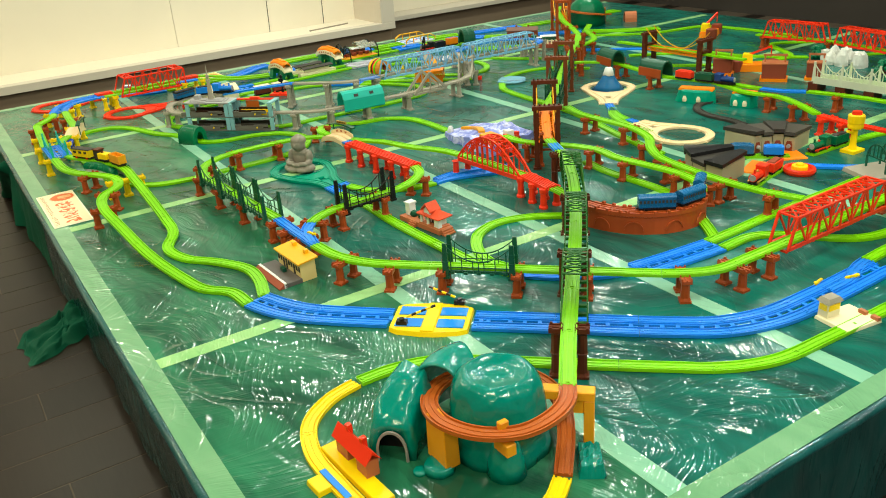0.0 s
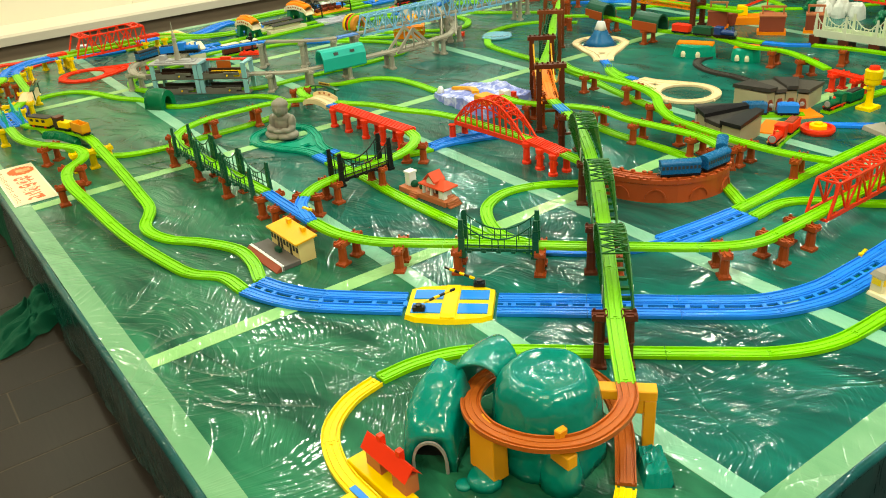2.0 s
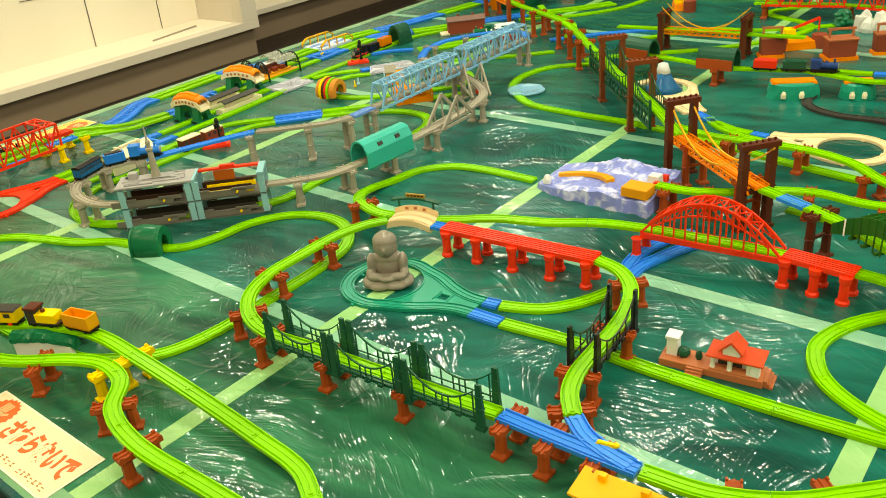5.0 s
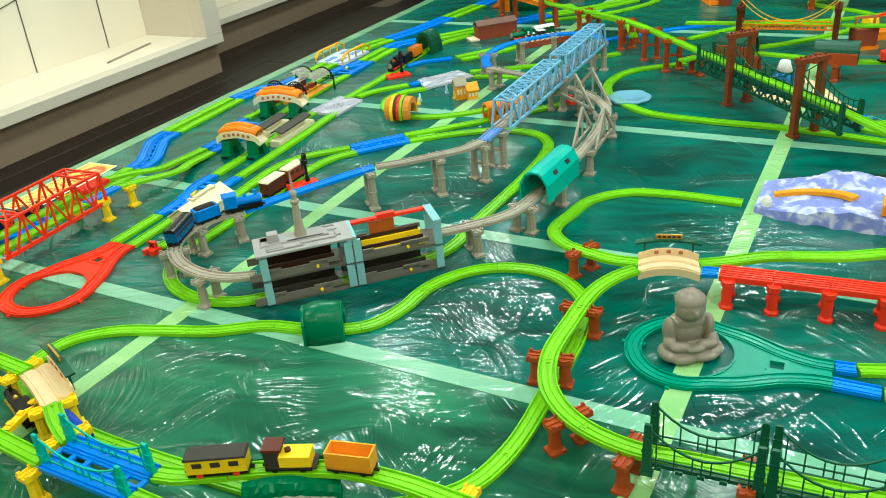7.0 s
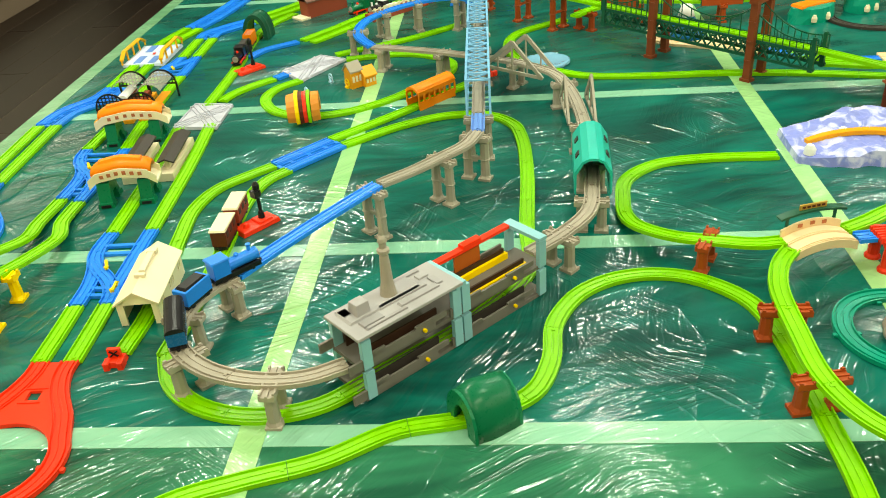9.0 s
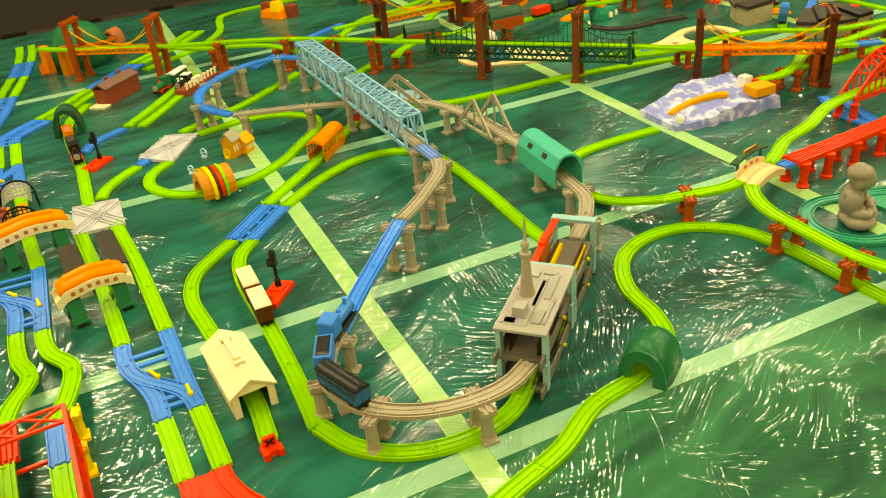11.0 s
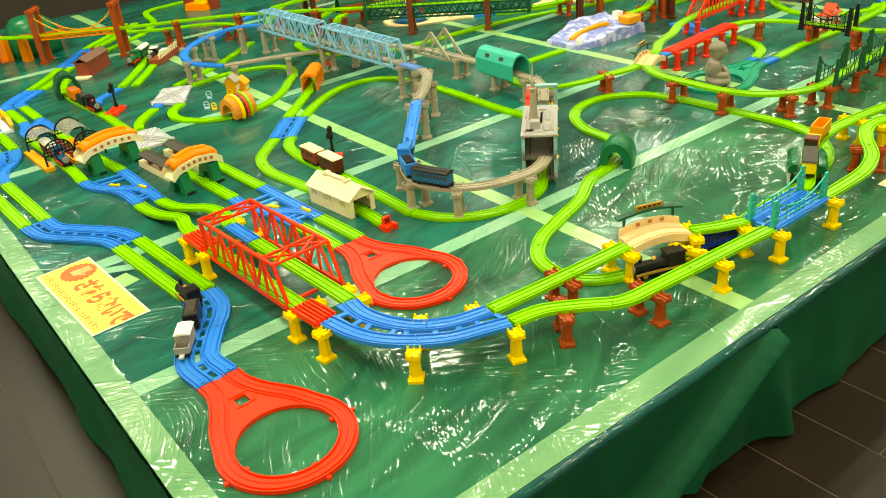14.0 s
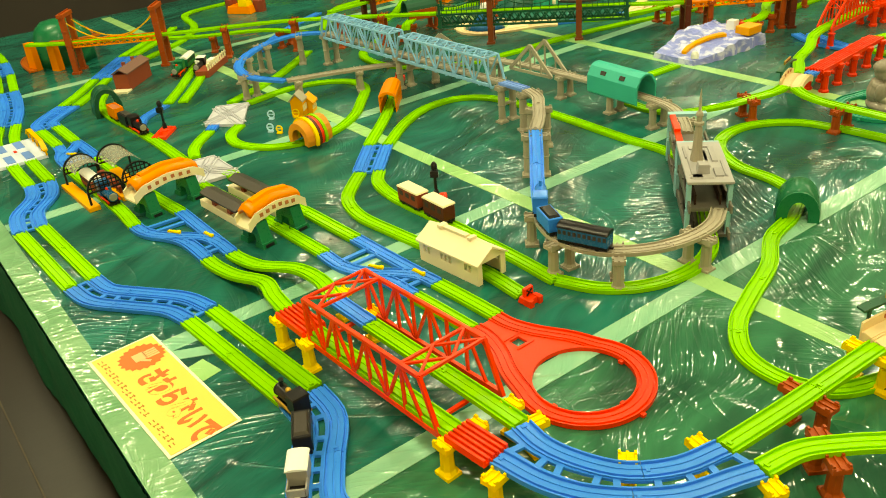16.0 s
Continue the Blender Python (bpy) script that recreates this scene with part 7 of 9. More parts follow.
def buffer_stop(x, y, turn):
    th = thing("buffer_stop", pose(x, y, 0.001, 0, 0, turn), "red plastic buffer stop at the end of the track", "buffer stop", "buffer stops")
    bm = bmesh.new()
    box(bm, (0, 0, 0.007), (0.034, 0.040, 0.014), taper=0.85)
    box(bm, (0.012, 0.014, 0.007), (0.022, 0.012, 0.018))
    box(bm, (0.012, -0.014, 0.007), (0.022, 0.012, 0.018))
    part("base", bm, RED, th, bevel=0.001)
    bm = bmesh.new()
    box(bm, (-0.004, 0, 0.024), (0.008, 0.026, 0.022))
    part("board", bm, RED, th)
    bm = bmesh.new()
    beam(bm, (0.001, -0.008, 0.018), (0.001, 0.008, 0.031), 0.003)
    beam(bm, (0.001, 0.008, 0.018), (0.001, -0.008, 0.031), 0.003)
    part("cross_mark", bm, BLACK, th)


buffer_stop(1.385, 4.272, 185)
buffer_stop(2.945, 3.53, -42)


def signal(x, y, turn):
    th = thing("signal_post", pose(x, y, 0.0, 0, 0, turn), "black toy signal on a red base beside the track", "signal", "signals")
    bm = bmesh.new()
    box(bm, (0, 0, 0.006), (0.115, 0.055, 0.012), taper=0.94)
    box(bm, (-0.02, 0, 0.014), (0.045, 0.040, 0.008), taper=0.9)
    part("base", bm, RED, th, bevel=0.001)
    bm = bmesh.new()
    lathe(bm, [(0.009, 0), (0.007, 0.02), (0.0045, 0.022), (0.0045, 0.060), (0.010, 0.064), (0.010, 0.078), (0.006, 0.082), (0.009, 0.084), (0.009, 0.096), (0.004, 0.104)], 10, (-0.02, 0, 0.016))
    box(bm, (-0.012, 0, 0.088), (0.012, 0.022, 0.018))
    part("mast", bm, BLACK, th)
    bm = bmesh.new()
    lathe(bm, [(0.009, 0), (0.006, 0.01)], 10, (0.03, 0.0, 0.012))
    part("button", bm, RED, th)


signal(1.925, 4.118, 140)
signal(3.12, 4.445, 140)


def burger():
    th = thing("burger_tunnel", pose(2.607, 4.125, 0, 0, 0, 100), "plastic hamburger-shaped tunnel in bun, cheese and lettuce colours", "toy tunnel")
    bands = [(-0.052, 0.026, 0.058, BUN), (-0.024, 0.010, 0.064, LIME), (-0.012, 0.012, 0.061, RED), (0.000, 0.012, 0.063, DARKBROWN), (0.013, 0.012, 0.065, YELLOW), (0.026, 0.026, 0.058, BUN)]
    for x, t, r, mt in bands:
        bm = bmesh.new()
        n = 12
        prof = []
        for k in range(n + 1):
            a = math.pi * (-0.12 + 1.24 * k / n)
            prof.append((r * math.cos(a), 0.038 + r * math.sin(a) * 0.98))
        inn = [(y * 0.62, 0.036 + (z - 0.038) * 0.62) for y, z in prof[::-1]]
        a0 = [bm.verts.new((x, y, max(z, 0.0))) for y, z in prof + inn]
        k = len(a0)
        flat = 0.88 if mt is BUN else 1.0
        left = flat if x < -0.04 else 1.0
        right = flat if x > 0.02 else 1.0
        for v in a0:
            v.co.y *= left
        b0 = [bm.verts.new((x + t, y * right, max(z, 0.0) * (0.95 if right < 1 else 1))) for y, z in prof + inn]
        for i in range(k):
            bm.faces.new((a0[i], a0[(i + 1) % k], b0[(i + 1) % k], b0[i]))
        for i in range(n):
            bm.faces.new((a0[i], a0[i + 1], a0[k - 2 - i], a0[k - 1 - i]))
            bm.faces.new((b0[i], b0[i + 1], b0[k - 2 - i], b0[k - 1 - i]))
        part("layer", bm, mt, th)


BUN = mat("bun_brown_plastic", (0.72, 0.26, 0.03), 0.4)
burger()


def wheel_sign(x, y, material, colour, r=0.020):
    th = thing("ring_sign", pose(x, y, 0.0, 0, 0, 40), colour + " toy ring standing on a small foot", "toy sign", "ring signs")
    bm = bmesh.new()
    n = 16
    for k in range(n):
        a, b = 2 * math.pi * k / n, 2 * math.pi * (k + 1) / n
        beam(bm, (r * math.cos(a), 0, 0.006 + r + r * math.sin(a)), (r * math.cos(b), 0, 0.006 + r + r * math.sin(b)), 0.004)
    beam(bm, (-r, 0, r + 0.006), (r, 0, r + 0.006), 0.003)
    part("ring", bm, material, th)
    bm = bmesh.new()
    box(bm, (0, 0, 0.003), (0.018, 0.014, 0.006))
    part("foot", bm, material, th)


wheel_sign(2.95, 4.10, ICE, "pale blue", 0.013)
wheel_sign(2.89, 4.03, YELLOW, "yellow", 0.013)
wheel_sign(2.79, 4.15, YELLOW, "yellow", 0.011)
wheel_sign(2.83, 4.165, ICE, "pale blue", 0.012)


def orange_carriage():
    m, L = along((2.665, 3.775), (2.79, 3.665), 0)
    th = thing("carriage_tunnel", m, "orange plastic carriage-shaped tunnel over the track", "toy tunnel")
    w, h = 0.058, 0.070
    for y in (-w / 2, w / 2):
        bm = bmesh.new()
        box(bm, (L / 2, y, 0.014), (L, 0.004, 0.028))
        box(bm, (L / 2, y, h * 0.80), (L, 0.004, h * 0.2))
        for k in range(8):
            box(bm, (L * (k + 0.01) / 7.02, y, h * 0.5), (0.006, 0.004, h * 0.5))
        part("side_wall", bm, ORANGE, th)
    bm = bmesh.new()
    prism(bm, [(-w * 0.54, h * 0.84), (-w * 0.40, h), (-w * 0.15, h * 1.10), (w * 0.15, h * 1.10), (w * 0.40, h), (w * 0.54, h * 0.84), (w * 0.46, h * 0.84), (0, h * 1.0), (-w * 0.46, h * 0.84)], -0.004, L + 0.004)
    part("roof", bm, ORANGE, th)


orange_carriage()


def clock_house():
    th = thing("toy_house", pose(2.905, 3.985, 0, 0, 0, -48), "amber toy house with two grey gabled roofs", "toy house")
    for cx, cy, w, d, h, rise in ((-0.020, 0.012, 0.046, 0.044, 0.062, 0.020), (0.024, -0.006, 0.046, 0.050, 0.040, 0.019)):
        bm = bmesh.new()
        box(bm, (cx, cy, h / 2), (w, d, h))
        prism(bm, [(cy - d / 2, h - 0.0002), (cy + d / 2, h - 0.0002), (cy, h + rise)], cx - w / 2, cx + w / 2)
        wall = part("wall", bm, PALEORANGE, th)
        bm = bmesh.new()
        prism(bm, [(cy - d * 0.62, h - 0.004), (cy, h + rise + 0.004), (cy + d * 0.62, h - 0.004), (cy + d * 0.62, h + 0.001), (cy, h + rise + 0.010), (cy - d * 0.62, h + 0.001)], cx - w / 2 - 0.004, cx + w / 2 + 0.004)
        part("roof", bm, GREY if h > 0.05 else PALEORANGE, th, "gabled roof")
        for k in range(3):
            bm = bmesh.new()
            box(bm, (cx - 0.014 + k * 0.014, cy - d / 2 - 0.0008, h * 0.55), (0.008, 0.003, h * 0.34))
            part("window", bm, CREAM, wall, "cream window")


clock_house()


def cross_plate(corners):
    """A flat pale crossing piece on which two tracks meet: raised rails along both diagonals and round the rim."""
    cx, cy = sum(c[0] for c in corners) / 4, sum(c[1] for c in corners) / 4
    th = thing("track_crossing", pose(cx, cy, 0.001), "pale lilac plastic crossing piece between lime tracks", "toy track", "track crossings")
    C = [Vector((x - cx, y - cy, 0)) for x, y in corners]
    bm = bmesh.new()
    lo, hi = [bm.verts.new(c) for c in C], [bm.verts.new(c + Vector((0, 0, 0.006))) for c in C]
    bm.faces.new(lo)
    bm.faces.new(hi)
    for i in range(4):
        bm.faces.new((lo[i], lo[(i + 1) % 4], hi[(i + 1) % 4], hi[i]))
    part("plate", bm, PLATELILAC, th)
    up = Vector((0, 0, 0.0078))
    for i in range(4):
        bm = bmesh.new()
        beam(bm, C[i] * 0.97 + up, C[(i + 1) % 4] * 0.97 + up, 0.004, 0.004)
        part("rim", bm, PLATELILAC, th)
    for a, b in ((C[0], C[2]), (C[1], C[3])):
        side = (b - a).cross(Vector((0, 0, 1))).normalized()
        for off in (-0.021, -0.009, 0.009, 0.021):
            bm = bmesh.new()
            beam(bm, a * 0.84 + side * off + up, b * 0.84 + side * off + up, 0.005, 0.004)
            part("crossing_rail", bm, PLATELILAC, th)
    return th


cross_plate([(3.07, 4.31), (2.96, 4.21), (3.18, 4.08), (3.24, 4.19)])
cross_plate([(2.78, 4.55), (2.76, 4.41), (2.56, 4.41), (2.57, 4.56)])


def arched_station():
    m, L = along((2.90, 4.80), (2.64, 4.79), 0)
    th = thing("arched_station", m, "toy station hall with black lattice arches and clear roof", "toy station")
    bm = bmesh.new()
    for y in (0.105, 0.052, -0.048):
        box(bm, (L / 2, y, 0.007), (L, 0.034, 0.014))
    part("platform", bm, PALEORANGE, th, "amber platform slabs", bevel=0.001)
    for cy in (0.0, 0.105):
        for x in (0.02, L - 0.02):
            bm = bmesh.new()
            r = 0.050
            n = 14
            prev = None
            for k in range(n + 1):
                a = math.pi * k / n
                q = (x, cy + r * math.cos(a), 0.050 + r * math.sin(a))
                if prev:
                    beam(bm, prev, q, 0.005)
                prev = q
            beam(bm, (x, cy - r, 0.0), (x, cy - r, 0.052), 0.006)
            beam(bm, (x, cy + r, 0.0), (x, cy + r, 0.052), 0.006)
            beam(bm, (x, cy - r, 0.050), (x, cy + r, 0.050), 0.005)
            for k in range(-3, 4):
                yy = r * k / 4
                beam(bm, (x, cy + yy, 0.050), (x, cy + yy, 0.050 + math.sqrt(r * r - yy * yy)), 0.003)
            for k in (1, 2, 3):
                zz = r * k / 4
                yy = math.sqrt(r * r - zz * zz)
                beam(bm, (x, cy - yy, 0.050 + zz), (x, cy + yy, 0.050 + zz), 0.003)
            part("lattice_arch", bm, BLACK, th, "black lattice arch")
    bm = bmesh.new()
    for cy in (0.105, 0.0):
        out = [(cy + 0.049 * math.cos(math.pi * k / 12), 0.050 + 0.049 * math.sin(math.pi * k / 12)) for k in range(2, 11)]
        prism(bm, out + [(cy + (y - cy) * 0.96, 0.05 + (z - 0.05) * 0.96) for y, z in out[::-1]], L * 0.10, L * 0.62 if cy else L * 0.45)
    part("clear_roof", bm, SMOKE, th, "scuffed clear roof")
    for k in range(4):
        bm = bmesh.new()
        box(bm, (L * (0.2 + 0.2 * k), 0.052, 0.024), (0.03, 0.020, 0.020))
        part("bench", bm, BRICK, th)


def clear_material(name, rgb, rough=0.15, alpha=0.45):
    m = bpy.data.materials.new(name)
    m.use_nodes = True
    t = m.node_tree
    b = t.nodes["Principled BSDF"]
    nz = t.nodes.new("ShaderNodeTexNoise")
    nz.inputs["Scale"].default_value = 60
    mr = t.nodes.new("ShaderNodeMapRange")
    mr.inputs["To Min"].default_value, mr.inputs["To Max"].default_value = alpha - 0.12, alpha + 0.12
    t.links.new(nz.outputs["Fac"], mr.inputs["Value"])
    t.links.new(mr.outputs[0], b.inputs["Alpha"])
    b.inputs["Base Color"].default_value = (*rgb, 1)
    b.inputs["Roughness"].default_value = rough
    return m


SMOKE = clear_material("scuffed_clear_plastic", (0.45, 0.45, 0.38))
CLEARBLUE = clear_material("clear_blue_plastic", (0.30, 0.62, 0.85), 0.08, 0.55)
arched_station()


def overbridge(p0, p1):
    """A footbridge of cream walls under an orange humped roof, on splayed green legs."""
    m, L = along(p0, p1, 0)
    th = thing("station_footbridge", m, "cream and orange toy station footbridge on dark green legs", "toy station", "station footbridges")
    n = 16
    hump = lambda f: 0.012 * math.sin(math.pi * f) - 0.016 * max(0, abs(f - 0.5) - 0.36) / 0.14 + 0.0015 * math.cos(4 * math.pi * f)
    line = [(Vector((L * i / n, 0, 0.066 + hump(i / n))), Vector((0, -1, 0))) for i in range(n + 1)]
    bm = bmesh.new()
    sweep(bm, line, [(-0.033, 0.0), (-0.033, 0.026), (-0.029, 0.026), (-0.029, 0.006), (0.029, 0.006), (0.029, 0.026), (0.033, 0.026), (0.033, 0.0)])
    part("walkway", bm, CREAM, th)
    bm = bmesh.new()
    sweep(bm, line[1:-1], [(-0.029, 0.024), (-0.028, 0.034), (-0.020, 0.042), (0.0, 0.045), (0.020, 0.042), (0.028, 0.034), (0.029, 0.024), (0.024, 0.024), (0.0, 0.036), (-0.024, 0.024)])
    part("roof", bm, ORANGE, th, "orange humped roof", smooth=True)
    bm = bmesh.new()
    sweep(bm, line[3:-3], [(-0.012, 0.043), (-0.009, 0.050), (0.009, 0.050), (0.012, 0.043)])
    part("roof_ridge", bm, ORANGE, th, "orange raised ridge")
    for y in (-0.0335, 0.0335):
        for i in range(6):
            f = 0.22 + 0.56 * i / 5
            bm = bmesh.new()
            box(bm, (L * f, y, 0.080 + hump(f)), (0.010, 0.003, 0.010))
            part("opening", bm, TERRA, th, "dark window opening")
    for f in (0.20, 0.80):
        a = L * f
        bm = bmesh.new()
        prism(bm, [(-0.030, 0.066), (0.030, 0.066), (0.044, 0.010), (0.018, 0.010), (0.014, 0.034), (-0.014, 0.034), (-0.018, 0.010), (-0.044, 0.010)], a - 0.017, a + 0.017)
        leg = part("leg", bm, TGREEN, th, "dark green splayed leg")
        for s in (-1, 1):
            bm = bmesh.new()
            box(bm, (a, s * 0.034, 0.007), (0.044, 0.036, 0.014), taper=0.88)
            part("foot", bm, TGREEN, leg)
            bm = bmesh.new()
            box(bm, (a, s * 0.0515, 0.006), (0.026, 0.003, 0.008))
            part("foot_opening", bm, BLACK, leg, "dark opening")


overbridge((2.499, 4.768), (2.537, 4.545))
overbridge((2.092, 4.612), (2.122, 4.432))


def platform_shelter(p0, p1):
    m, L = along(p0, p1, 0)
    th = thing("platform_shelter", m, "cream toy platform under a dark pitched shelter roof", "toy station", "platform shelters")
    bm = bmesh.new()
    box(bm, (L / 2, 0, 0.012), (L, 0.046, 0.024), taper=0.98)
    part("platform", bm, CREAM, th, bevel=0.001)
    bm = bmesh.new()
    box(bm, (L / 2, 0, 0.036), (L * 0.7, 0.014, 0.026))
    part("back_wall", bm, CREAM, th)
    for x in (0.32, 0.68):
        bm = bmesh.new()
        box(bm, (L * x, -0.012, 0.033), (0.016, 0.012, 0.018))
        part("bench", bm, BRICK, th, "dark red bench")
    bm = bmesh.new()
    prism(bm, [(-0.026, 0.046), (0, 0.056), (0.026, 0.046), (0.026, 0.051), (0, 0.061), (-0.026, 0.051)], L * 0.08, L * 0.92)
    part("roof", bm, CHAR, th, "dark roof")


platform_shelter((2.43, 4.575), (2.19, 4.555))
platform_shelter((2.46, 4.475), (2.20, 4.452))


def pale_crossing():
    th = thing("station_crossing", pose(3.345, 4.905, 0.0, 0, 0, 0), "pale blue toy station deck with amber railings", "toy station")
    bm = bmesh.new()
    box(bm, (0, 0, 0.006), (0.24, 0.17, 0.012), taper=0.97)
    part("deck", bm, ICEWHITE, th, bevel=0.0015)
    for y in (-0.03, 0.03):
        for x in (-0.068, 0.068):
            bm = bmesh.new()
            box(bm, (x, y, 0.0128), (0.082, 0.028, 0.002))
            part("track_strip", bm, LILACBLUE, th, "lilac blue strip")
    for y in (-0.080, 0.080):
        rows = []
        for k in range(13):
            f = k / 12
            q = Vector((-0.125 + 0.25 * f, y, 0.030 + 0.024 * min(1.0, 2.2 * math.sin(math.pi * f))))
            if k in (0, 3, 6, 9, 12):
                post = bmesh.new()
                beam(post, (q.x, y, 0.012), q, 0.006)
                part("railing_post", post, RAILAMBER, th, "amber post")
            rows.append((q, Vector((0, 1, 0))))
        bm = bmesh.new()
        sweep(bm, rows, [(-0.008, -0.003), (0.008, -0.003), (0.008, 0.003), (-0.008, 0.003)])
        part("railing", bm, RAILAMBER, th, "amber arched railing")
    bm = bmesh.new()
    box(bm, (0.0, -0.004, 0.0145), (0.020, 0.010, 0.002))
    part("red_mark", bm, RED, th)


RAILAMBER = mat("rail_amber_plastic", (0.86, 0.42, 0.01), 0.36)
ICEWHITE = mat("milky_blue_plastic", (0.62, 0.70, 0.86), 0.3)
pale_crossing()


def brick_block():
    m, L = along((3.80, 4.365), (3.955, 4.215), 0)
    th = thing("brick_warehouse", m, "brick red toy warehouse with a dull brown gabled roof", "toy house")
    bm = bmesh.new()
    box(bm, (L / 2, 0, 0.035), (L, 0.064, 0.070))
    part("wall", bm, BRICK, th)
    bm = bmesh.new()
    prism(bm, [(-0.037, 0.068), (0, 0.088), (0.037, 0.068), (0.037, 0.073), (0, 0.094), (-0.037, 0.073)], -0.004, L + 0.004)
    part("roof", bm, mat("roof_brown_plastic", (0.17, 0.085, 0.065), 0.45), th, "dull brown roof")
    for x in (0.3, 0.7):
        bm = bmesh.new()
        box(bm, (L * x, 0.006, 0.096), (0.012, 0.012, 0.016))
        part("chimney", bm, BRICK, th)
    bm = bmesh.new()
    box(bm, (-0.02, 0, 0.004), (0.05, 0.075, 0.008))
    part("ramp", bm, CREAM, th)


brick_block()


def terminal():
    m, L = along((3.70, 4.07), (3.88, 3.90), 0)
    th = thing("terminal_station", m, "brick toy platform with white fence and canopy", "toy station")
    bm = bmesh.new()
    box(bm, (L / 2, -0.02, 0.014), (L, 0.06, 0.028))
    part("platform", bm, BRICK, th)
    bm = bmesh.new()
    for k in range(9):
        box(bm, (L * (k + 0.5) / 9, -0.046, 0.042), (0.012, 0.004, 0.030))
    box(bm, (L / 2, -0.046, 0.050), (L, 0.003, 0.005))
    part("fence", bm, CREAM, th)
    bm = bmesh.new()
    box(bm, (L * 0.55, -0.02, 0.036), (0.06, 0.035, 0.018), taper=0.9)
    part("shelter", bm, WHITE, th)


terminal()


def forest_hill(x, y, turn):
    """The second mountain: a green hill with brown loop and orange supports."""
    th = thing("toy_mountain", pose(x, y, 0, 0, 0, turn), "dark green toy hill with orange supports and brown rails", "toy mountain")
    bm = bmesh.new()
    lumpy(bm, [(0.140, 0), (0.140, 0.05), (0.134, 0.11), (0.112, 0.16), (0.075, 0.19), (0.02, 0.200)], 36, (0, 0, 0), 0.12, 4)
    part("dome", bm, TGREEN, th, smooth=True)
    for cx, cy, hh in ((-0.10, 0.15, 0.13), (0.02, 0.17, 0.13), (0.15, -0.08, 0.10)):
        bm = bmesh.new()
        box(bm, (cx, cy, hh / 2), (0.045, 0.035, hh), taper=0.9)
        part("support_pier", bm, ORANGE, th, "orange support")
    bm = bmesh.new()
    pts = [(-0.10, 0.15, 0.125), (-0.16, 0.05, 0.115), (-0.15, -0.07, 0.10), (-0.05, -0.16, 0.08), (0.08, -0.15, 0.06), (0.17, -0.03, 0.04), (0.14, 0.12, 0.02), (0.0, 0.21, 0.002)]
    sweep(bm, spline(pts, 0.015), RAIL)
    part("spiral_rail", bm, RUST, th)


forest_hill(4.577, 4.387, 30)
orange_suspension((4.305, 4.405), (4.065, 4.065), HI)
tall_gate((4.30, 4.40), (-0.58, -0.81), 0.27, material=BROWN)
tall_gate((4.065, 4.065), (-0.58, -0.81), 0.27, material=BROWN)


def buddha():
    """A seated statue, one plain shape."""
    bm = bmesh.new()
    def blob(c, s, n=14):
        lathe(bm, [(max(0.02, math.sin(math.pi * (k + 0.35) / 9.7)), -math.cos(math.pi * (k + 0.35) / 9.7)) for k in range(10)], n, (0, 0, 0), Matrix.Translation(c) @ Matrix.Diagonal((*s, 1)))
    blob((0, -0.004, 0.021), (0.066, 0.048, 0.023))
    blob((0, 0.014, 0.062), (0.045, 0.032, 0.048))
    blob((0, 0.012, 0.090), (0.045, 0.028, 0.024))
    blob((0, 0.006, 0.108), (0.022, 0.020, 0.016))
    blob((0, -0.003, 0.136), (0.033, 0.034, 0.037))
    blob((0, 0.002, 0.153), (0.036, 0.036, 0.026))
    blob((0, 0.004, 0.171), (0.019, 0.019, 0.012))
    blob((0, -0.036, 0.133), (0.005, 0.005, 0.010))
    blob((0, -0.042, 0.041), (0.024, 0.012, 0.009))
    for s in (-1, 1):
        blob((s * 0.046, -0.014, 0.020), (0.031, 0.036, 0.021))
        blob((s * 0.024, -0.040, 0.016), (0.034, 0.018, 0.014))
        blob((s * 0.046, 0.004, 0.072), (0.015, 0.024, 0.036))
        blob((s * 0.050, -0.014, 0.048), (0.015, 0.024, 0.017))
        blob((s * 0.032, -0.034, 0.045), (0.026, 0.014, 0.012))
        blob((s * 0.031, 0.000, 0.130), (0.005, 0.008, 0.019))
    ob = solid("seated_statue", bm, STATUE, "grey-brown seated stone-like statue inside the green loop", "statue", pose(1.438, 2.715, 0.0, 0, 0, -55) @ Matrix.Diagonal((0.93, 0.93, 0.88, 1.0)), smooth=True)
    re = ob.modifiers.new("merge", "REMESH")
    re.mode, re.voxel_size, re.use_smooth_shade = "VOXEL", 0.0022, True
    sm = ob.modifiers.new("soften", "SMOOTH")
    sm.factor, sm.iterations = 0.5, 4


STATUE = mat("statue_grey_plastic", (0.27, 0.235, 0.19), 0.34, 0.25, 25, coat=0.3)
buddha()


ROOFRED = mat("roof_red_plastic", (0.78, 0.085, 0.03), 0.45, 0.15)


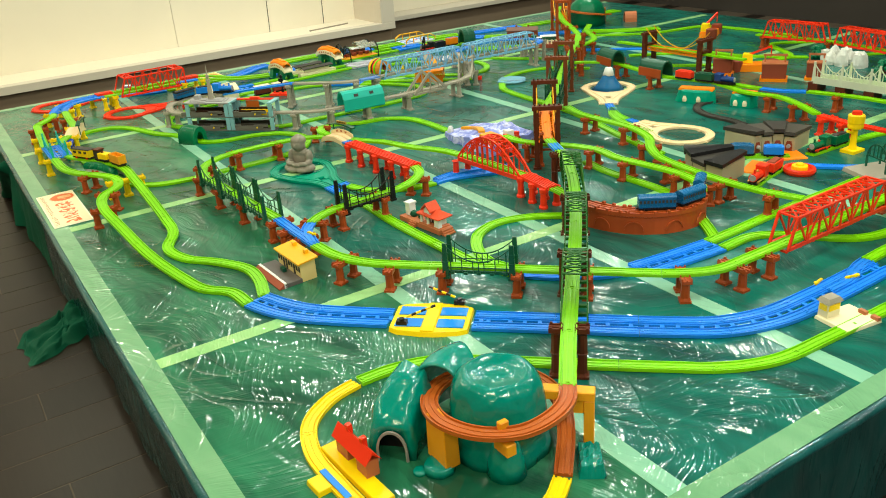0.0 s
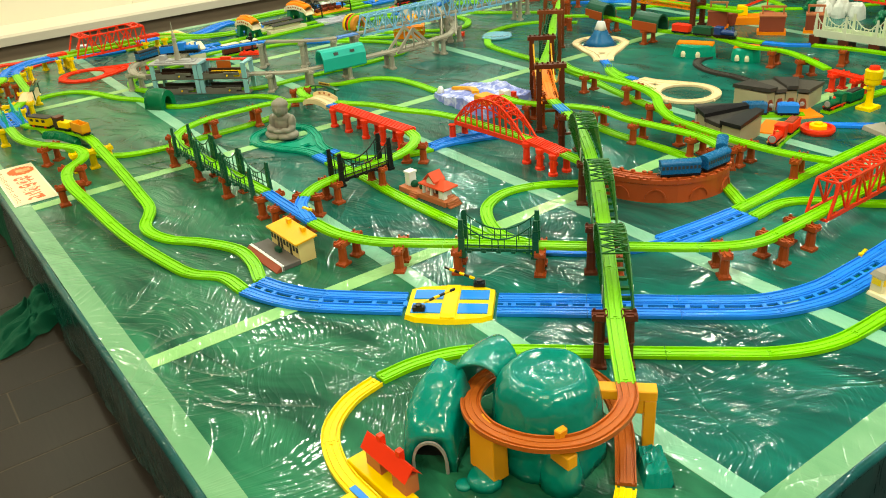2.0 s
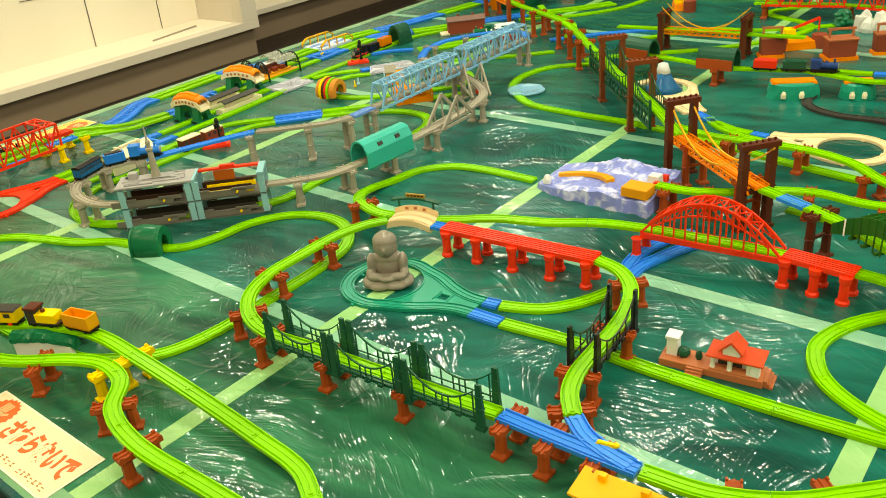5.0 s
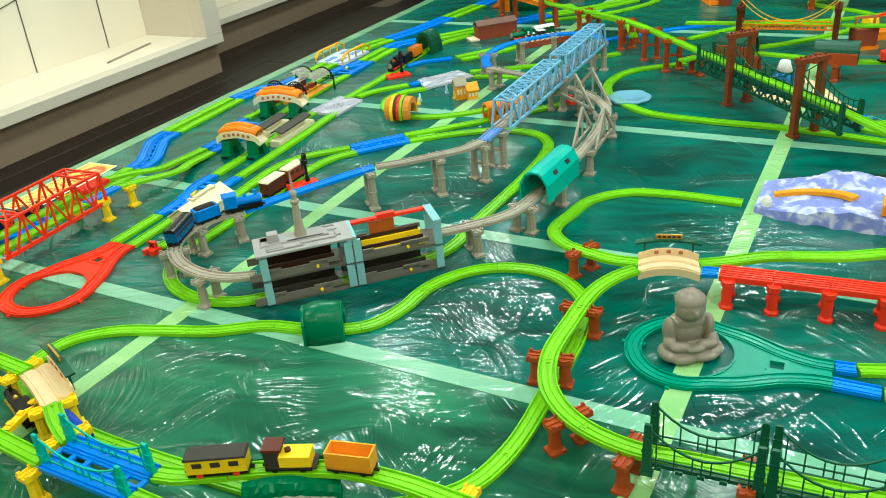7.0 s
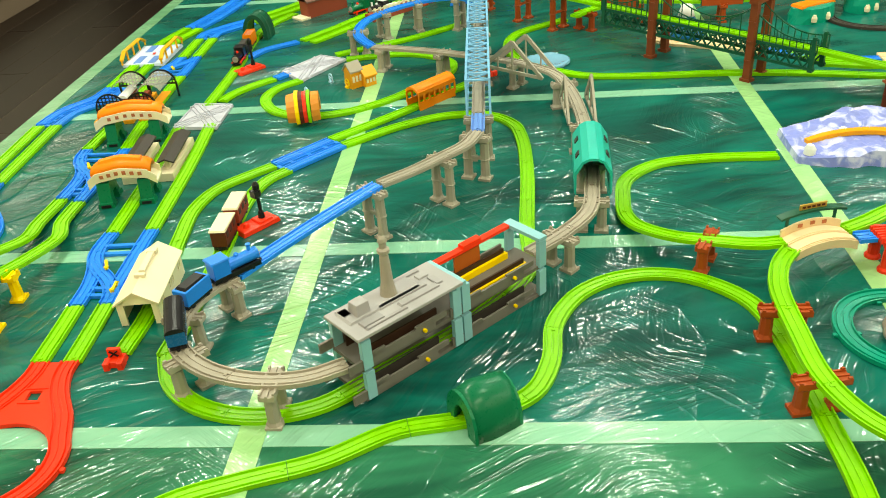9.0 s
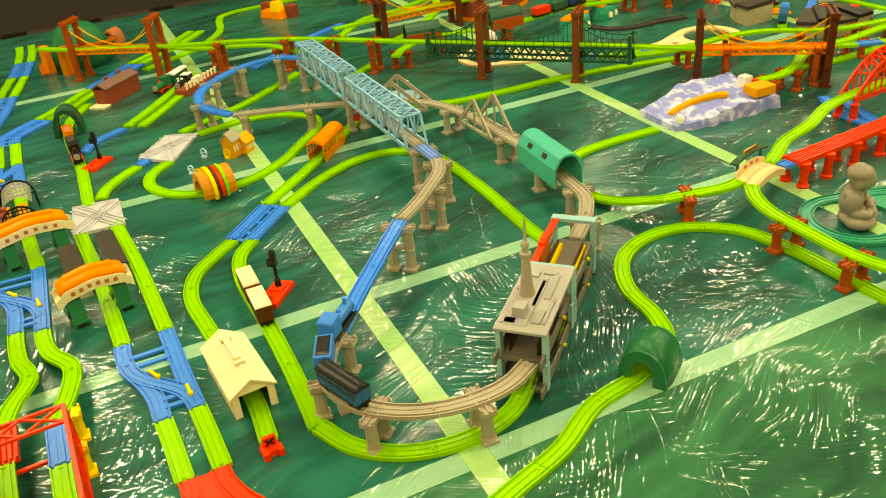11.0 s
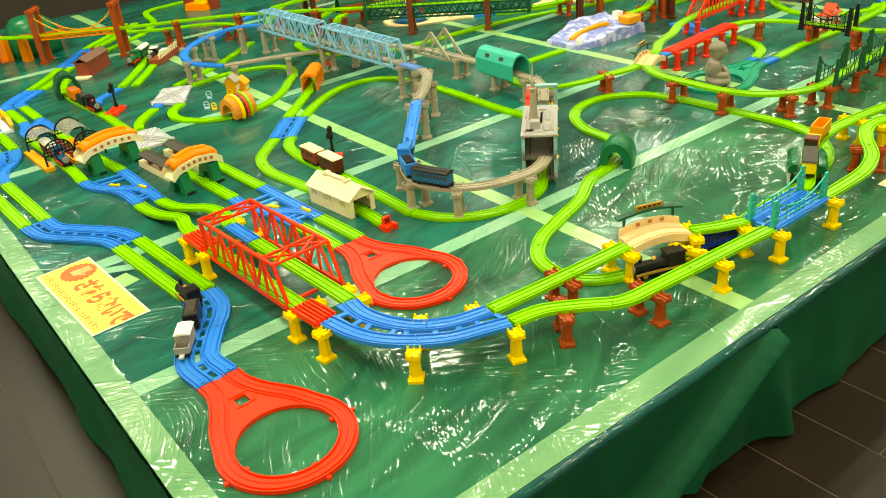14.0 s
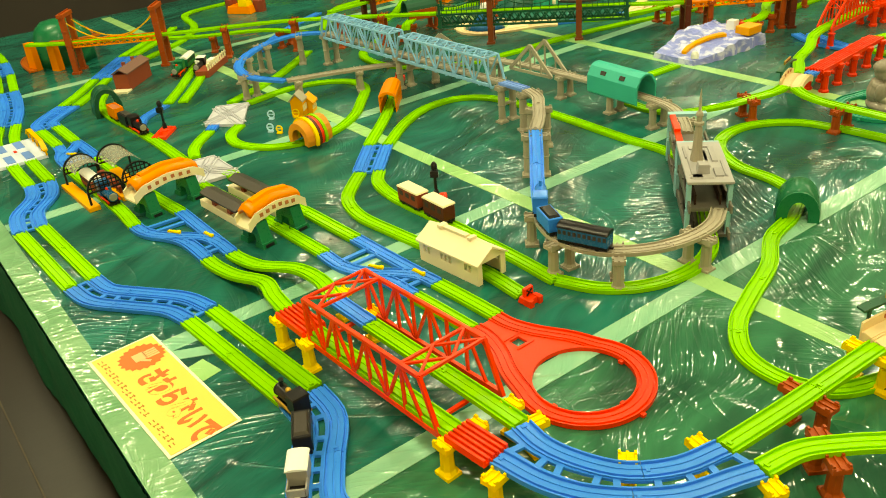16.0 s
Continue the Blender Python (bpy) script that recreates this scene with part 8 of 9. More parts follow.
def shrine():
    m, L = along((1.475, 1.935), (1.505, 1.715), 0)
    th = thing("toy_shrine", m, "terracotta toy platform with a red-roofed white house", "toy house")
    bm = bmesh.new()
    box(bm, (L / 2, 0.028, 0.009), (L, 0.060, 0.018))
    box(bm, (L * 0.72, 0.028, 0.020), (L * 0.46, 0.056, 0.006))
    part("terrace", bm, TERRA, th, bevel=0.001)
    for k in range(3):
        bm = bmesh.new()
        box(bm, (L + 0.004 + k * 0.006, 0.028, 0.010 - k * 0.004), (0.008, 0.05, 0.016 - 0.005 * k))
        part("step", bm, TERRA, th)
        bm = bmesh.new()
        box(bm, (L * 0.36, -0.005 - k * 0.005, 0.008 - k * 0.003), (0.036, 0.006, 0.014 - 0.004 * k))
        part("step", bm, TERRA, th)
    bm = bmesh.new()
    box(bm, (L * 0.70, 0.038, 0.038), (0.084, 0.028, 0.034))
    part("wall", bm, WHITE, th, "white walls")
    for x in (0.60, 0.74):
        bm = bmesh.new()
        box(bm, (L * x, 0.0235, 0.037), (0.020, 0.002, 0.028))
        part("doorway", bm, CHAR, th, "dark doorway")
    for x in (0.52, 0.68, 0.86):
        bm = bmesh.new()
        lathe(bm, [(0.0065, 0), (0.0055, 0.003), (0.005, 0.028), (0.0065, 0.031)], 10, (L * x, 0.008, 0.022))
        part("column", bm, WHITE, th)
    bm = bmesh.new()
    box(bm, (L * 0.92, 0.010, 0.038), (0.018, 0.016, 0.032))
    part("corner_wall", bm, WHITE, th, "white corner wall")
    bm = bmesh.new()
    x0, x1 = L * 0.46, L * 0.99
    eave = [(x0, -0.004), (x1, -0.004), (x1, 0.062), (x0, 0.062)]
    lo = [bm.verts.new((x, y, 0.053)) for x, y in eave]
    mid = [bm.verts.new((x, y, 0.057)) for x, y in eave]
    top = [bm.verts.new((L * 0.60, 0.029, 0.079)), bm.verts.new((L * 0.85, 0.029, 0.079))]
    bm.faces.new(lo[::-1])
    for i in range(4):
        bm.faces.new((lo[i], lo[(i + 1) % 4], mid[(i + 1) % 4], mid[i]))
    bm.faces.new((mid[0], mid[1], top[1], top[0]))
    bm.faces.new((mid[2], mid[3], top[0], top[1]))
    bm.faces.new((mid[1], mid[2], top[1]))
    bm.faces.new((mid[3], mid[0], top[0]))
    part("roof", bm, ROOFRED, th, "red tiled roof")
    gm = pose(L * 0.69, 0.0, 0, 0, 0, -90)
    bm = bmesh.new()
    prism(bm, [(-0.018, 0.056), (0.018, 0.056), (0.018, 0.074), (0.0, 0.092), (-0.018, 0.074)], -0.040, -0.004, gm)
    part("gable_wall", bm, WHITE, th, "white front gable")
    bm = bmesh.new()
    prism(bm, [(-0.025, 0.070), (0.0, 0.095), (0.025, 0.070), (0.025, 0.076), (0.0, 0.102), (-0.025, 0.076)], -0.046, 0.004, gm)
    part("upper_roof", bm, ROOFRED, th, "red tiled roof")
    bm = bmesh.new()
    box(bm, (L * 0.10, 0.034, 0.040), (0.024, 0.028, 0.044))
    box(bm, (L * 0.10, 0.034, 0.064), (0.030, 0.034, 0.006))
    part("kiosk", bm, WHITE, th, "white kiosk")
    for x, r in ((0.21, 1.25), (0.36, 0.7)):
        bm = bmesh.new()
        lumpy(bm, [(0.009 * r, 0), (0.012 * r, 0.008), (0.010 * r, 0.017), (0.003, 0.022)], 10, (L * x, 0.030, 0.018), 0.2, x * 9)
        part("shrub", bm, DGREEN, th, "dark green shrub")


shrine()


def country_station():
    m, L = along((0.915, 1.885), (0.924, 1.692), 0)
    th = thing("country_station", m, "cream toy station with a yellow roof beside a grey platform", "toy station")
    bm = bmesh.new()
    box(bm, (L / 2, 0.030, 0.007), (L, 0.060, 0.014))
    part("platform", bm, PLATGREY, th, "grey platform", bevel=0.001)
    bm = bmesh.new()
    box(bm, (L / 2, 0.002, 0.0085), (L, 0.008, 0.017))
    part("edge", bm, WHITE, th, "white platform edge")
    bm = bmesh.new()
    prism(bm, [(-0.002, 0.0), (-0.002, 0.015), (-0.020, 0.003), (-0.020, 0.0)], 0, L)
    part("brick_edge", bm, BRICK, th, "brown brick edge")
    x0, x1 = L * 0.14, L * 0.98
    bm = bmesh.new()
    box(bm, ((x0 + x1) / 2, 0.085, 0.030), (x1 - x0, 0.052, 0.060))
    prism(bm, [(0.0592, 0.0598), (0.1108, 0.0598), (0.1108, 0.067), (0.0592, 0.061)], x0, x1)
    part("wall", bm, STRAW, th, "cream walls")
    bm = bmesh.new()
    prism(bm, [(0.050, 0.060), (0.120, 0.068), (0.120, 0.073), (0.050, 0.065)], x0 - 0.006, x1 + 0.006)
    part("roof", bm, ROOFAMBER, th, "amber yellow flat roof")
    for f in (0.22, 0.72):
        bm = bmesh.new()
        box(bm, (x0 + (x1 - x0) * f, 0.105, 0.077), (0.014, 0.012, 0.014))
        part("chimney", bm, ROOFAMBER, th)
    for k in range(9):
        bm = bmesh.new()
        xx = x0 + (x1 - x0) * (k + 0.5) / 9
        tall = k in (2, 3, 6)
        box(bm, (xx, 0.0590, 0.014 + (0.017 if tall else 0.026)), (0.010, 0.003, 0.034 if tall else 0.016))
        part("door" if tall else "window", bm, CHAR, th, "dark opening")
    bm = bmesh.new()
    box(bm, (L * 0.52, 0.040, 0.021), (0.024, 0.012, 0.012))
    part("bench", bm, DGREEN, th, "dark green bench")


ROOFAMBER = mat("amber_roof_plastic", (0.90, 0.44, 0.008), 0.4)
PLATGREY = mat("platform_grey_plastic", (0.12, 0.105, 0.10), 0.5)
STRAW = mat("straw_plastic", (0.76, 0.58, 0.24), 0.42)
country_station()


def green_hill():
    """Stone-faced arch with a leafy top under the raised track."""
    m, L = along((0.706, 3.330), (0.786, 3.200), 0)
    th = thing("arch_hill", m, "grey toy arch wall under a dark green hedge top", "toy tunnel")
    n = 14
    arc = lambda f: 0.040 + 0.014 * math.sin(math.pi * (0.25 + 0.75 * f))
    for y in (-0.045, 0.045):
        for half in (0, 1):
            bm = bmesh.new()
            xs = [L * (half * 0.5 + 0.5 * i / n) for i in range(n + 1)]
            xs[0] += 0.0006 * half
            prof = [(x, arc(x / L)) for x in xs] + [(xs[-1] + 0.010 * half, 0.0), (xs[0], 0.0)]
            a = [bm.verts.new((x, y - 0.003, z)) for x, z in prof]
            b = [bm.verts.new((x, y + 0.003, z)) for x, z in prof]
            k = len(prof)
            bm.faces.new(a)
            bm.faces.new(b)
            for i in range(k):
                bm.faces.new((a[i], a[(i + 1) % k], b[(i + 1) % k], b[i]))
            part("arch_wall", bm, WHITE, th, "white wall")
        bm = bmesh.new()
        s = 1 if y > 0 else -1
        rings = []
        for i in range(25):
            f = -0.04 + 1.14 * i / 24
            z0 = arc(min(max(f, 0), 1)) - max(0, f - 1) * 0.10
            rough = lambda k: 0.005 * noise.noise(Vector((i * 0.9, k * 1.7, 4)))
            rings.append([bm.verts.new((L * f, s * q[0], z0 + q[1])) for q in ((0.051 + rough(1), -0.004), (0.050 + rough(2), 0.008 + rough(3)), (0.042 + rough(4), 0.020 + rough(5)), (0.026, 0.022), (0.024, 0.0), (0.043, -0.004))])
        for ra, rb in zip(rings, rings[1:]):
            for k in range(6):
                bm.faces.new((ra[k], ra[(k + 1) % 6], rb[(k + 1) % 6], rb[k]))
        bm.faces.new(rings[0])
        bm.faces.new(rings[-1])
        part("hedge", bm, TGREEN, th, "dark green hedge")


green_hill()


def lilac_rock():
    """Lavender plastic with worn white snow paint in patches."""
    m = mat("snowy_lavender_plastic", (0.21, 0.25, 0.62), 0.42, 0.25, 30)
    t = m.node_tree
    n, l = t.nodes, t.links
    b = n["Principled BSDF"]
    old = b.inputs["Base Color"].links[0].from_socket
    co = n.new("ShaderNodeTexCoord")
    nz = n.new("ShaderNodeTexNoise")
    nz.inputs["Scale"].default_value, nz.inputs["Detail"].default_value, nz.inputs["Distortion"].default_value = 17, 5, 1.2
    l.new(co.outputs["Object"], nz.inputs["Vector"])
    cr = n.new("ShaderNodeValToRGB")
    cr.color_ramp.elements[0].position, cr.color_ramp.elements[1].position = 0.48, 0.62
    l.new(nz.outputs["Fac"], cr.inputs[0])
    mx = n.new("ShaderNodeMix")
    mx.data_type = "RGBA"
    l.new(cr.outputs[0], mx.inputs["Factor"])
    l.new(old, mx.inputs["A"])
    mx.inputs["B"].default_value = (0.60, 0.62, 0.86, 1)
    l.new(mx.outputs["Result"], b.inputs["Base Color"])
    return m


ROCKLILAC = lilac_rock()


def volcano():
    """A lavender rocky hill with an orange lava channel and a box at one end."""
    th = thing("rock_mountain", pose(2.262, 2.53, 0), "lavender plastic toy rock mountain with an orange lava stream", "toy mountain")
    bm = bmesh.new()
    nx, ny = 44, 24
    X0, X1, Y0, Y1 = -0.125, 0.115, -0.24, 0.17
    g = {}
    for i in range(nx + 1):
        for j in range(ny + 1):
            v, u = Y0 + (Y1 - Y0) * i / nx, X0 + (X1 - X0) * j / ny
            f = i / nx
            ridge = 0.060 + 0.012 * math.exp(-((f - 0.45) / 0.2) ** 2) + 0.012 * noise.noise(Vector((u * 30, v * 30, 0))) + 0.006 * noise.noise(Vector((u * 80, v * 80, 2)))
            taper = 1.0 - 0.62 * max(0, (f - 0.42) / 0.58)
            hgt = 0.86 * ridge * taper * (0.80 + 0.36 * j / ny)
            if f > 0.9:
                hgt = min(hgt, 0.045)
            wob = 0.016 * noise.noise(Vector((v * 25, 1.7, 0)))
            g[i, j] = bm.verts.new((u * (0.75 + 0.25 * min(1, (1 - f) * 3)) + wob, v, max(hgt, 0.02)))
    for i in range(nx):
        for j in range(ny):
            bm.faces.new((g[i, j], g[i + 1, j], g[i + 1, j + 1], g[i, j + 1]))
    rim = [g[i, 0] for i in range(nx)] + [g[nx, j] for j in range(ny)] + [g[i, ny] for i in range(nx, 0, -1)] + [g[0, j] for j in range(ny, 0, -1)]
    low = [bm.verts.new((v.co.x * 1.04, v.co.y * 1.02, 0.0)) for v in rim]
    for k in range(len(rim)):
        bm.faces.new((rim[k], rim[(k + 1) % len(rim)], low[(k + 1) % len(rim)], low[k]))
    part("rock_body", bm, ROCKLILAC, th)
    bm = bmesh.new()
    prev = None
    for k in range(13):
        f = k / 12
        q = Vector((-0.055 + 0.05 * math.sin(f * 2.4), -0.08 + 0.21 * f, 0.0))
        ff = (q.y - Y0) / (Y1 - Y0)
        jj = (q.x - X0) / (X1 - X0)
        q.z = (0.060 + 0.012 * math.exp(-((ff - 0.45) / 0.2) ** 2)) * (1.0 - 0.62 * max(0, (ff - 0.42) / 0.58)) * (0.80 + 0.36 * jj) * 0.86 + 0.006
        if prev:
            beam(bm, prev, q, 0.030 - 0.012 * f, 0.012)
        prev = q
    part("lava_stream", bm, LAVA, th, "orange lava stream")
    bm = bmesh.new()
    box(bm, (-0.085, -0.19, 0.064), (0.065, 0.085, 0.032))
    part("end_box", bm, PALEORANGE, th, "amber box", bevel=0.002)
    bm = bmesh.new()
    box(bm, (0.0, -0.205, 0.060), (0.04, 0.04, 0.05), taper=0.85)
    part("white_block", bm, WHITE, th)
    bm = bmesh.new()
    box(bm, (-0.03, -0.225, 0.066), (0.016, 0.018, 0.02))
    box(bm, (0.03, -0.225, 0.066), (0.016, 0.018, 0.02))
    part("red_piece", bm, RED, th)
    for k, (u, v) in enumerate(((-0.08, 0.14), (0.02, 0.02))):
        bm = bmesh.new()
        lumpy(bm, [(0.016, 0.0), (0.015, 0.016), (0.009, 0.026), (0.003, 0.028)], 9, (u, v, 0.022), 0.3, k)
        part("snow_patch", bm, WHITE, th, "white snow patch")


LAVA = mat("lava_orange_plastic", (0.88, 0.36, 0.01), 0.3)
volcano()


def fuji():
    th = thing("snowy_peak", pose(3.29, 2.785, 0), "blue toy volcano with a white snow cap", "toy mountain")
    bm = bmesh.new()
    lumpy(bm, [(0.088, 0), (0.062, 0.024), (0.042, 0.052), (0.028, 0.080)], 20, (0, 0, 0), 0.12, 1)
    part("slope", bm, TRAINBLUE, th, smooth=True)
    bm = bmesh.new()
    lumpy(bm, [(0.031, 0.076), (0.024, 0.098), (0.019, 0.116), (0.010, 0.118)], 14, (0, 0, 0), 0.15, 3)
    part("snow_cap", bm, WHITE, th, "white snow cap", smooth=True)


fuji()
turning_loop((3.29, 2.785), (3.06, 2.54), BEIGE, "cream", 0.125)
turning_loop((2.915, 1.925), (2.92, 2.20), BEIGE, "cream", 0.122)
track("fuji_blue", [(3.06, 2.54), (3.02, 2.48), (2.985, 2.43)], BLUE, "blue", 0.001)
track("fuji_green", [(2.98, 2.425), (2.94, 2.34), (2.925, 2.27)], LIME, "lime green", 0.001)
track("fuji_blue2", [(2.925, 2.265), (2.92, 2.205)], BLUE, "blue", 0.001)


def pond():
    bm = bmesh.new()
    lumpy(bm, [(0.085, 0), (0.084, 0.006), (0.074, 0.010), (0.068, 0.007), (0.02, 0.007)], 28, (0, 0, 0), 0.14, 8)
    solid("clear_pond", bm, CLEARBLUE, "clear blue plastic pond piece on the track", "toy pond", pose(3.04, 3.32, 0.008), smooth=True)


pond()


def roundhouse(c, a0, a1, bays, r0, r1, h, body, roofs, label, tall=0.0):
    th = thing("roundhouse", pose(c[0], c[1], 0), label, "toy engine shed", "roundhouses")
    for k in range(bays):
        b0, b1 = a0 + (a1 - a0) * k / bays, a0 + (a1 - a0) * (k + 1) / bays
        m = (b0 + b1) / 2
        lift = tall * (k % 2)
        P = lambda r, a, z: (r * math.cos(a), r * math.sin(a), z)
        bm = bmesh.new()
        e = 0.012
        vs = [bm.verts.new(P(r, a, z)) for z in (0, h + lift) for r, a in ((r0, b0 + e), (r1, b0 + e), (r1, b1 - e), (r0, b1 - e))]
        for f in ((0, 3, 2, 1), (4, 5, 6, 7), (0, 1, 5, 4), (1, 2, 6, 5), (2, 3, 7, 6), (3, 0, 4, 7)):
            bm.faces.new([vs[i] for i in f])
        stall = part("stall", bm, body, th, bevel=0.0)
        bm = bmesh.new()
        z0, z1 = h + lift, h + lift + 0.014
        vs = [bm.verts.new(P(r, a, z)) for z in (0, 1) for r, a in ((r0 - 0.01, b0), (r1 + 0.008, b0), (r1 + 0.008, b1), (r0 - 0.01, b1))]
        for i, v in enumerate(vs):
            v.co.z = (z0 if i < 4 else z1) + (0.010 if i % 4 in (0, 3) else 0)
        for f in ((0, 3, 2, 1), (4, 5, 6, 7), (0, 1, 5, 4), (1, 2, 6, 5), (2, 3, 7, 6), (3, 0, 4, 7)):
            bm.faces.new([vs[i] for i in f])
        part("roof", bm, roofs[k % len(roofs)], th, "dark sloping roof")
        bm = bmesh.new()
        w = (b1 - b0) * r0 * 0.62
        mm = pose(0, 0, 0, 0, 0, math.degrees(m))
        prism(bm, [(w / 2, 0.002), (w / 2, h * 0.5), (w * 0.3, h * 0.75), (-w * 0.3, h * 0.75), (-w / 2, h * 0.5), (-w / 2, 0.002)], r0 - 0.003, r0 + 0.004, mm)
        part("doorway", bm, BRICK, stall, "dark red arched doorway")
        bm = bmesh.new()
        lathe(bm, [(w * 0.32, 0), (w * 0.26, 0.012)], 12, (0, 0, 0), mm @ pose(r0 - 0.004, 0, h * 0.42, 0, -90, 0))
        part("engine_nose", bm, LIGHTGREY, stall, "pale round engine front")
    return th


STONECREAM = mat("shed_cream_plastic", (0.42, 0.36, 0.22), 0.45, 0.2)
SHEDROOF = mat("shed_roof_plastic", (0.085, 0.072, 0.058), 0.42, 0.2)
roundhouse((2.93, 1.43), radians(12), radians(92), 4, 0.125, 0.27, 0.062, STONECREAM, [SHEDROOF, CHAR], "toy roundhouse with four stalls under dark grey roofs", 0.010)
roundhouse((2.835, 1.445), radians(125), radians(190), 4, 0.13, 0.29, 0.056, STONECREAM, [CHAR, BLACK], "toy engine shed with stepped black roofs", 0.014)
for fx, fy, ft in ((2.80, 1.43, 20), (3.02, 1.46, 60)):
    bm = bmesh.new()
    box(bm, (0, 0, 0.003), (0.15, 0.10, 0.006), taper=0.96)
    solid("yard_plate", bm, ORANGE, "flat orange plate in the engine yard", "toy track", pose(fx, fy, 0, 0, 0, ft), group="yard plates", bevel=0.001)


def turntable():
    th = thing("turntable", pose(2.87, 1.30, 0), "red toy turntable dish with yellow centre", "turntable")
    bm = bmesh.new()
    lathe(bm, [(0.055, 0), (0.060, 0.010), (0.058, 0.020), (0.046, 0.022), (0.044, 0.012), (0.02, 0.012)], 24)
    part("dish", bm, RED, th)
    bm = bmesh.new()
    lathe(bm, [(0.030, 0.012), (0.030, 0.028), (0.016, 0.030), (0.015, 0.036), (0.010, 0.038)], 16)
    part("hub", bm, YELLOW, th, "yellow hub")


turntable()


def water_tower():
    th = thing("water_tower", pose(3.22, 1.31, 0), "yellow toy water tower with a red cap", "toy tower")
    bm = bmesh.new()
    box(bm, (0, 0, 0.006), (0.075, 0.060, 0.012))
    part("base", bm, YELLOW, th)
    bm = bmesh.new()
    lathe(bm, [(0.018, 0.01), (0.013, 0.03), (0.012, 0.09), (0.018, 0.10)], 12)
    part("shaft", bm, YELLOW, th)
    bm = bmesh.new()
    lathe(bm, [(0.028, 0.098), (0.030, 0.104), (0.030, 0.118), (0.032, 0.122), (0.032, 0.150), (0.026, 0.154)], 16)
    part("tank", bm, YELLOW, th)
    bm = bmesh.new()
    lathe(bm, [(0.020, 0.154), (0.018, 0.166), (0.008, 0.168)], 12)
    part("cap", bm, RED, th, "red cap")
    bm = bmesh.new()
    beam(bm, (-0.014, 0, 0.08), (-0.050, 0.0, 0.095), 0.010)
    part("spout", bm, YELLOW, th)


water_tower()


def curved_viaduct():
    """Brick-red arched walls that carry a bend of track."""
    th = thing("brick_viaduct", pose(2.1, 1.3, 0), "brick red toy viaduct with arched walls carrying a blue train", "toy viaduct")
    line = ROUTES["viaduct_rail"]
    base = th.matrix_basis.inverted()
    n = len(line) - 1
    cuts = [round(n * (0.06 + 0.80 * k / 4)) for k in range(5)]
    for a, b in zip(cuts, cuts[1:]):
        seg = [(base @ Vector((p.x, p.y, 0)), s) for p, s in line[a:b + 1]]
        bm = bmesh.new()
        sweep(bm, seg, [(-0.026, 0.0), (-0.025, 0.060), (-0.029, 0.062), (-0.029, 0.076), (-0.021, 0.076), (-0.021, 0.066), (0.021, 0.066), (0.021, 0.076), (0.029, 0.076), (0.029, 0.062), (0.025, 0.060), (0.026, 0.0)])
        part("wall_section", bm, VIADUCT, th)
        for side in (-1, 1):
            i = len(seg) // 2
            p, s = seg[i]
            d = (seg[i + 1][0] - seg[i - 1][0]).normalized()
            bm = bmesh.new()
            prev = None
            for k in range(9):
                an = math.pi * k / 8
                q = p + s * side * 0.0275 + d * (0.030 * math.cos(an)) + Vector((0, 0, 0.014 + 0.030 * math.sin(an)))
                if prev:
                    beam(bm, prev, q, 0.004)
                prev = q
            part("blind_arch", bm, VIADUCT, th)
            bm = bmesh.new()
            for k in range(0, len(seg) - 1, 2):
                q = seg[k][0] + seg[k][1] * side * 0.025 + Vector((0, 0, 0.079))
                box(bm, q, (0.010, 0.010, 0.008))
            part("battlement", bm, VIADUCT, th)


VIADUCT = mat("viaduct_red_plastic", (0.45, 0.078, 0.018), 0.4, 0.15)
curved_viaduct()


def signal_box():
    th = thing("signal_box", pose(2.005, 0.535, 0, 0, 0, -8), "cream toy signal cabin with yellow windows on a grey base", "signal box")
    bm = bmesh.new()
    box(bm, (0, 0, 0.005), (0.125, 0.105, 0.010), taper=0.96)
    part("base", bm, CREAM, th, bevel=0.001)
    bm = bmesh.new()
    box(bm, (-0.030, 0.036, 0.030), (0.044, 0.030, 0.044))
    part("wall", bm, CREAM, th)
    bm = bmesh.new()
    box(bm, (-0.030, 0.0205, 0.038), (0.036, 0.003, 0.016))
    box(bm, (-0.0525, 0.036, 0.038), (0.003, 0.022, 0.016))
    part("window", bm, YELLOW, th, "yellow window")
    bm = bmesh.new()
    box(bm, (-0.030, 0.036, 0.058), (0.054, 0.040, 0.012), taper=0.7)
    part("roof", bm, GREY, th)
    for y in (-0.038, 0.0):
        bm = bmesh.new()
        box(bm, (0.048, y - 0.005, 0.014), (0.012, 0.022, 0.010))
        part("barrier_foot", bm, TERRA, th)


signal_box()


def yard_canopy():
    th = thing("yard_canopy", pose(3.08, 1.09, 0, 0, 0, -20), "dark green lattice arch on a pale stone platform", "toy station")
    bm = bmesh.new()
    box(bm, (0.0, 0, 0.008), (0.24, 0.16, 0.016), taper=0.97)
    part("platform", bm, GREY, th, bevel=0.001)
    for x in (-0.04, 0.02):
        bm = bmesh.new()
        prev = None
        for k in range(13):
            a = math.pi * k / 12
            q = (x, 0.052 * math.cos(a), 0.060 + 0.052 * math.sin(a))
            if prev:
                beam(bm, prev, q, 0.005)
            prev = q
        for k in range(-2, 3):
            yy = 0.02 * k
            beam(bm, (x, yy, 0.062), (x, yy, 0.060 + math.sqrt(0.052 ** 2 - yy * yy)), 0.003)
        beam(bm, (x, -0.052, 0.012), (x, -0.052, 0.062), 0.006)
        beam(bm, (x, 0.052, 0.012), (x, 0.052, 0.062), 0.006)
        beam(bm, (x, -0.052, 0.062), (x, 0.052, 0.062), 0.005)
        part("lattice_arch", bm, DGREEN, th)


yard_canopy()

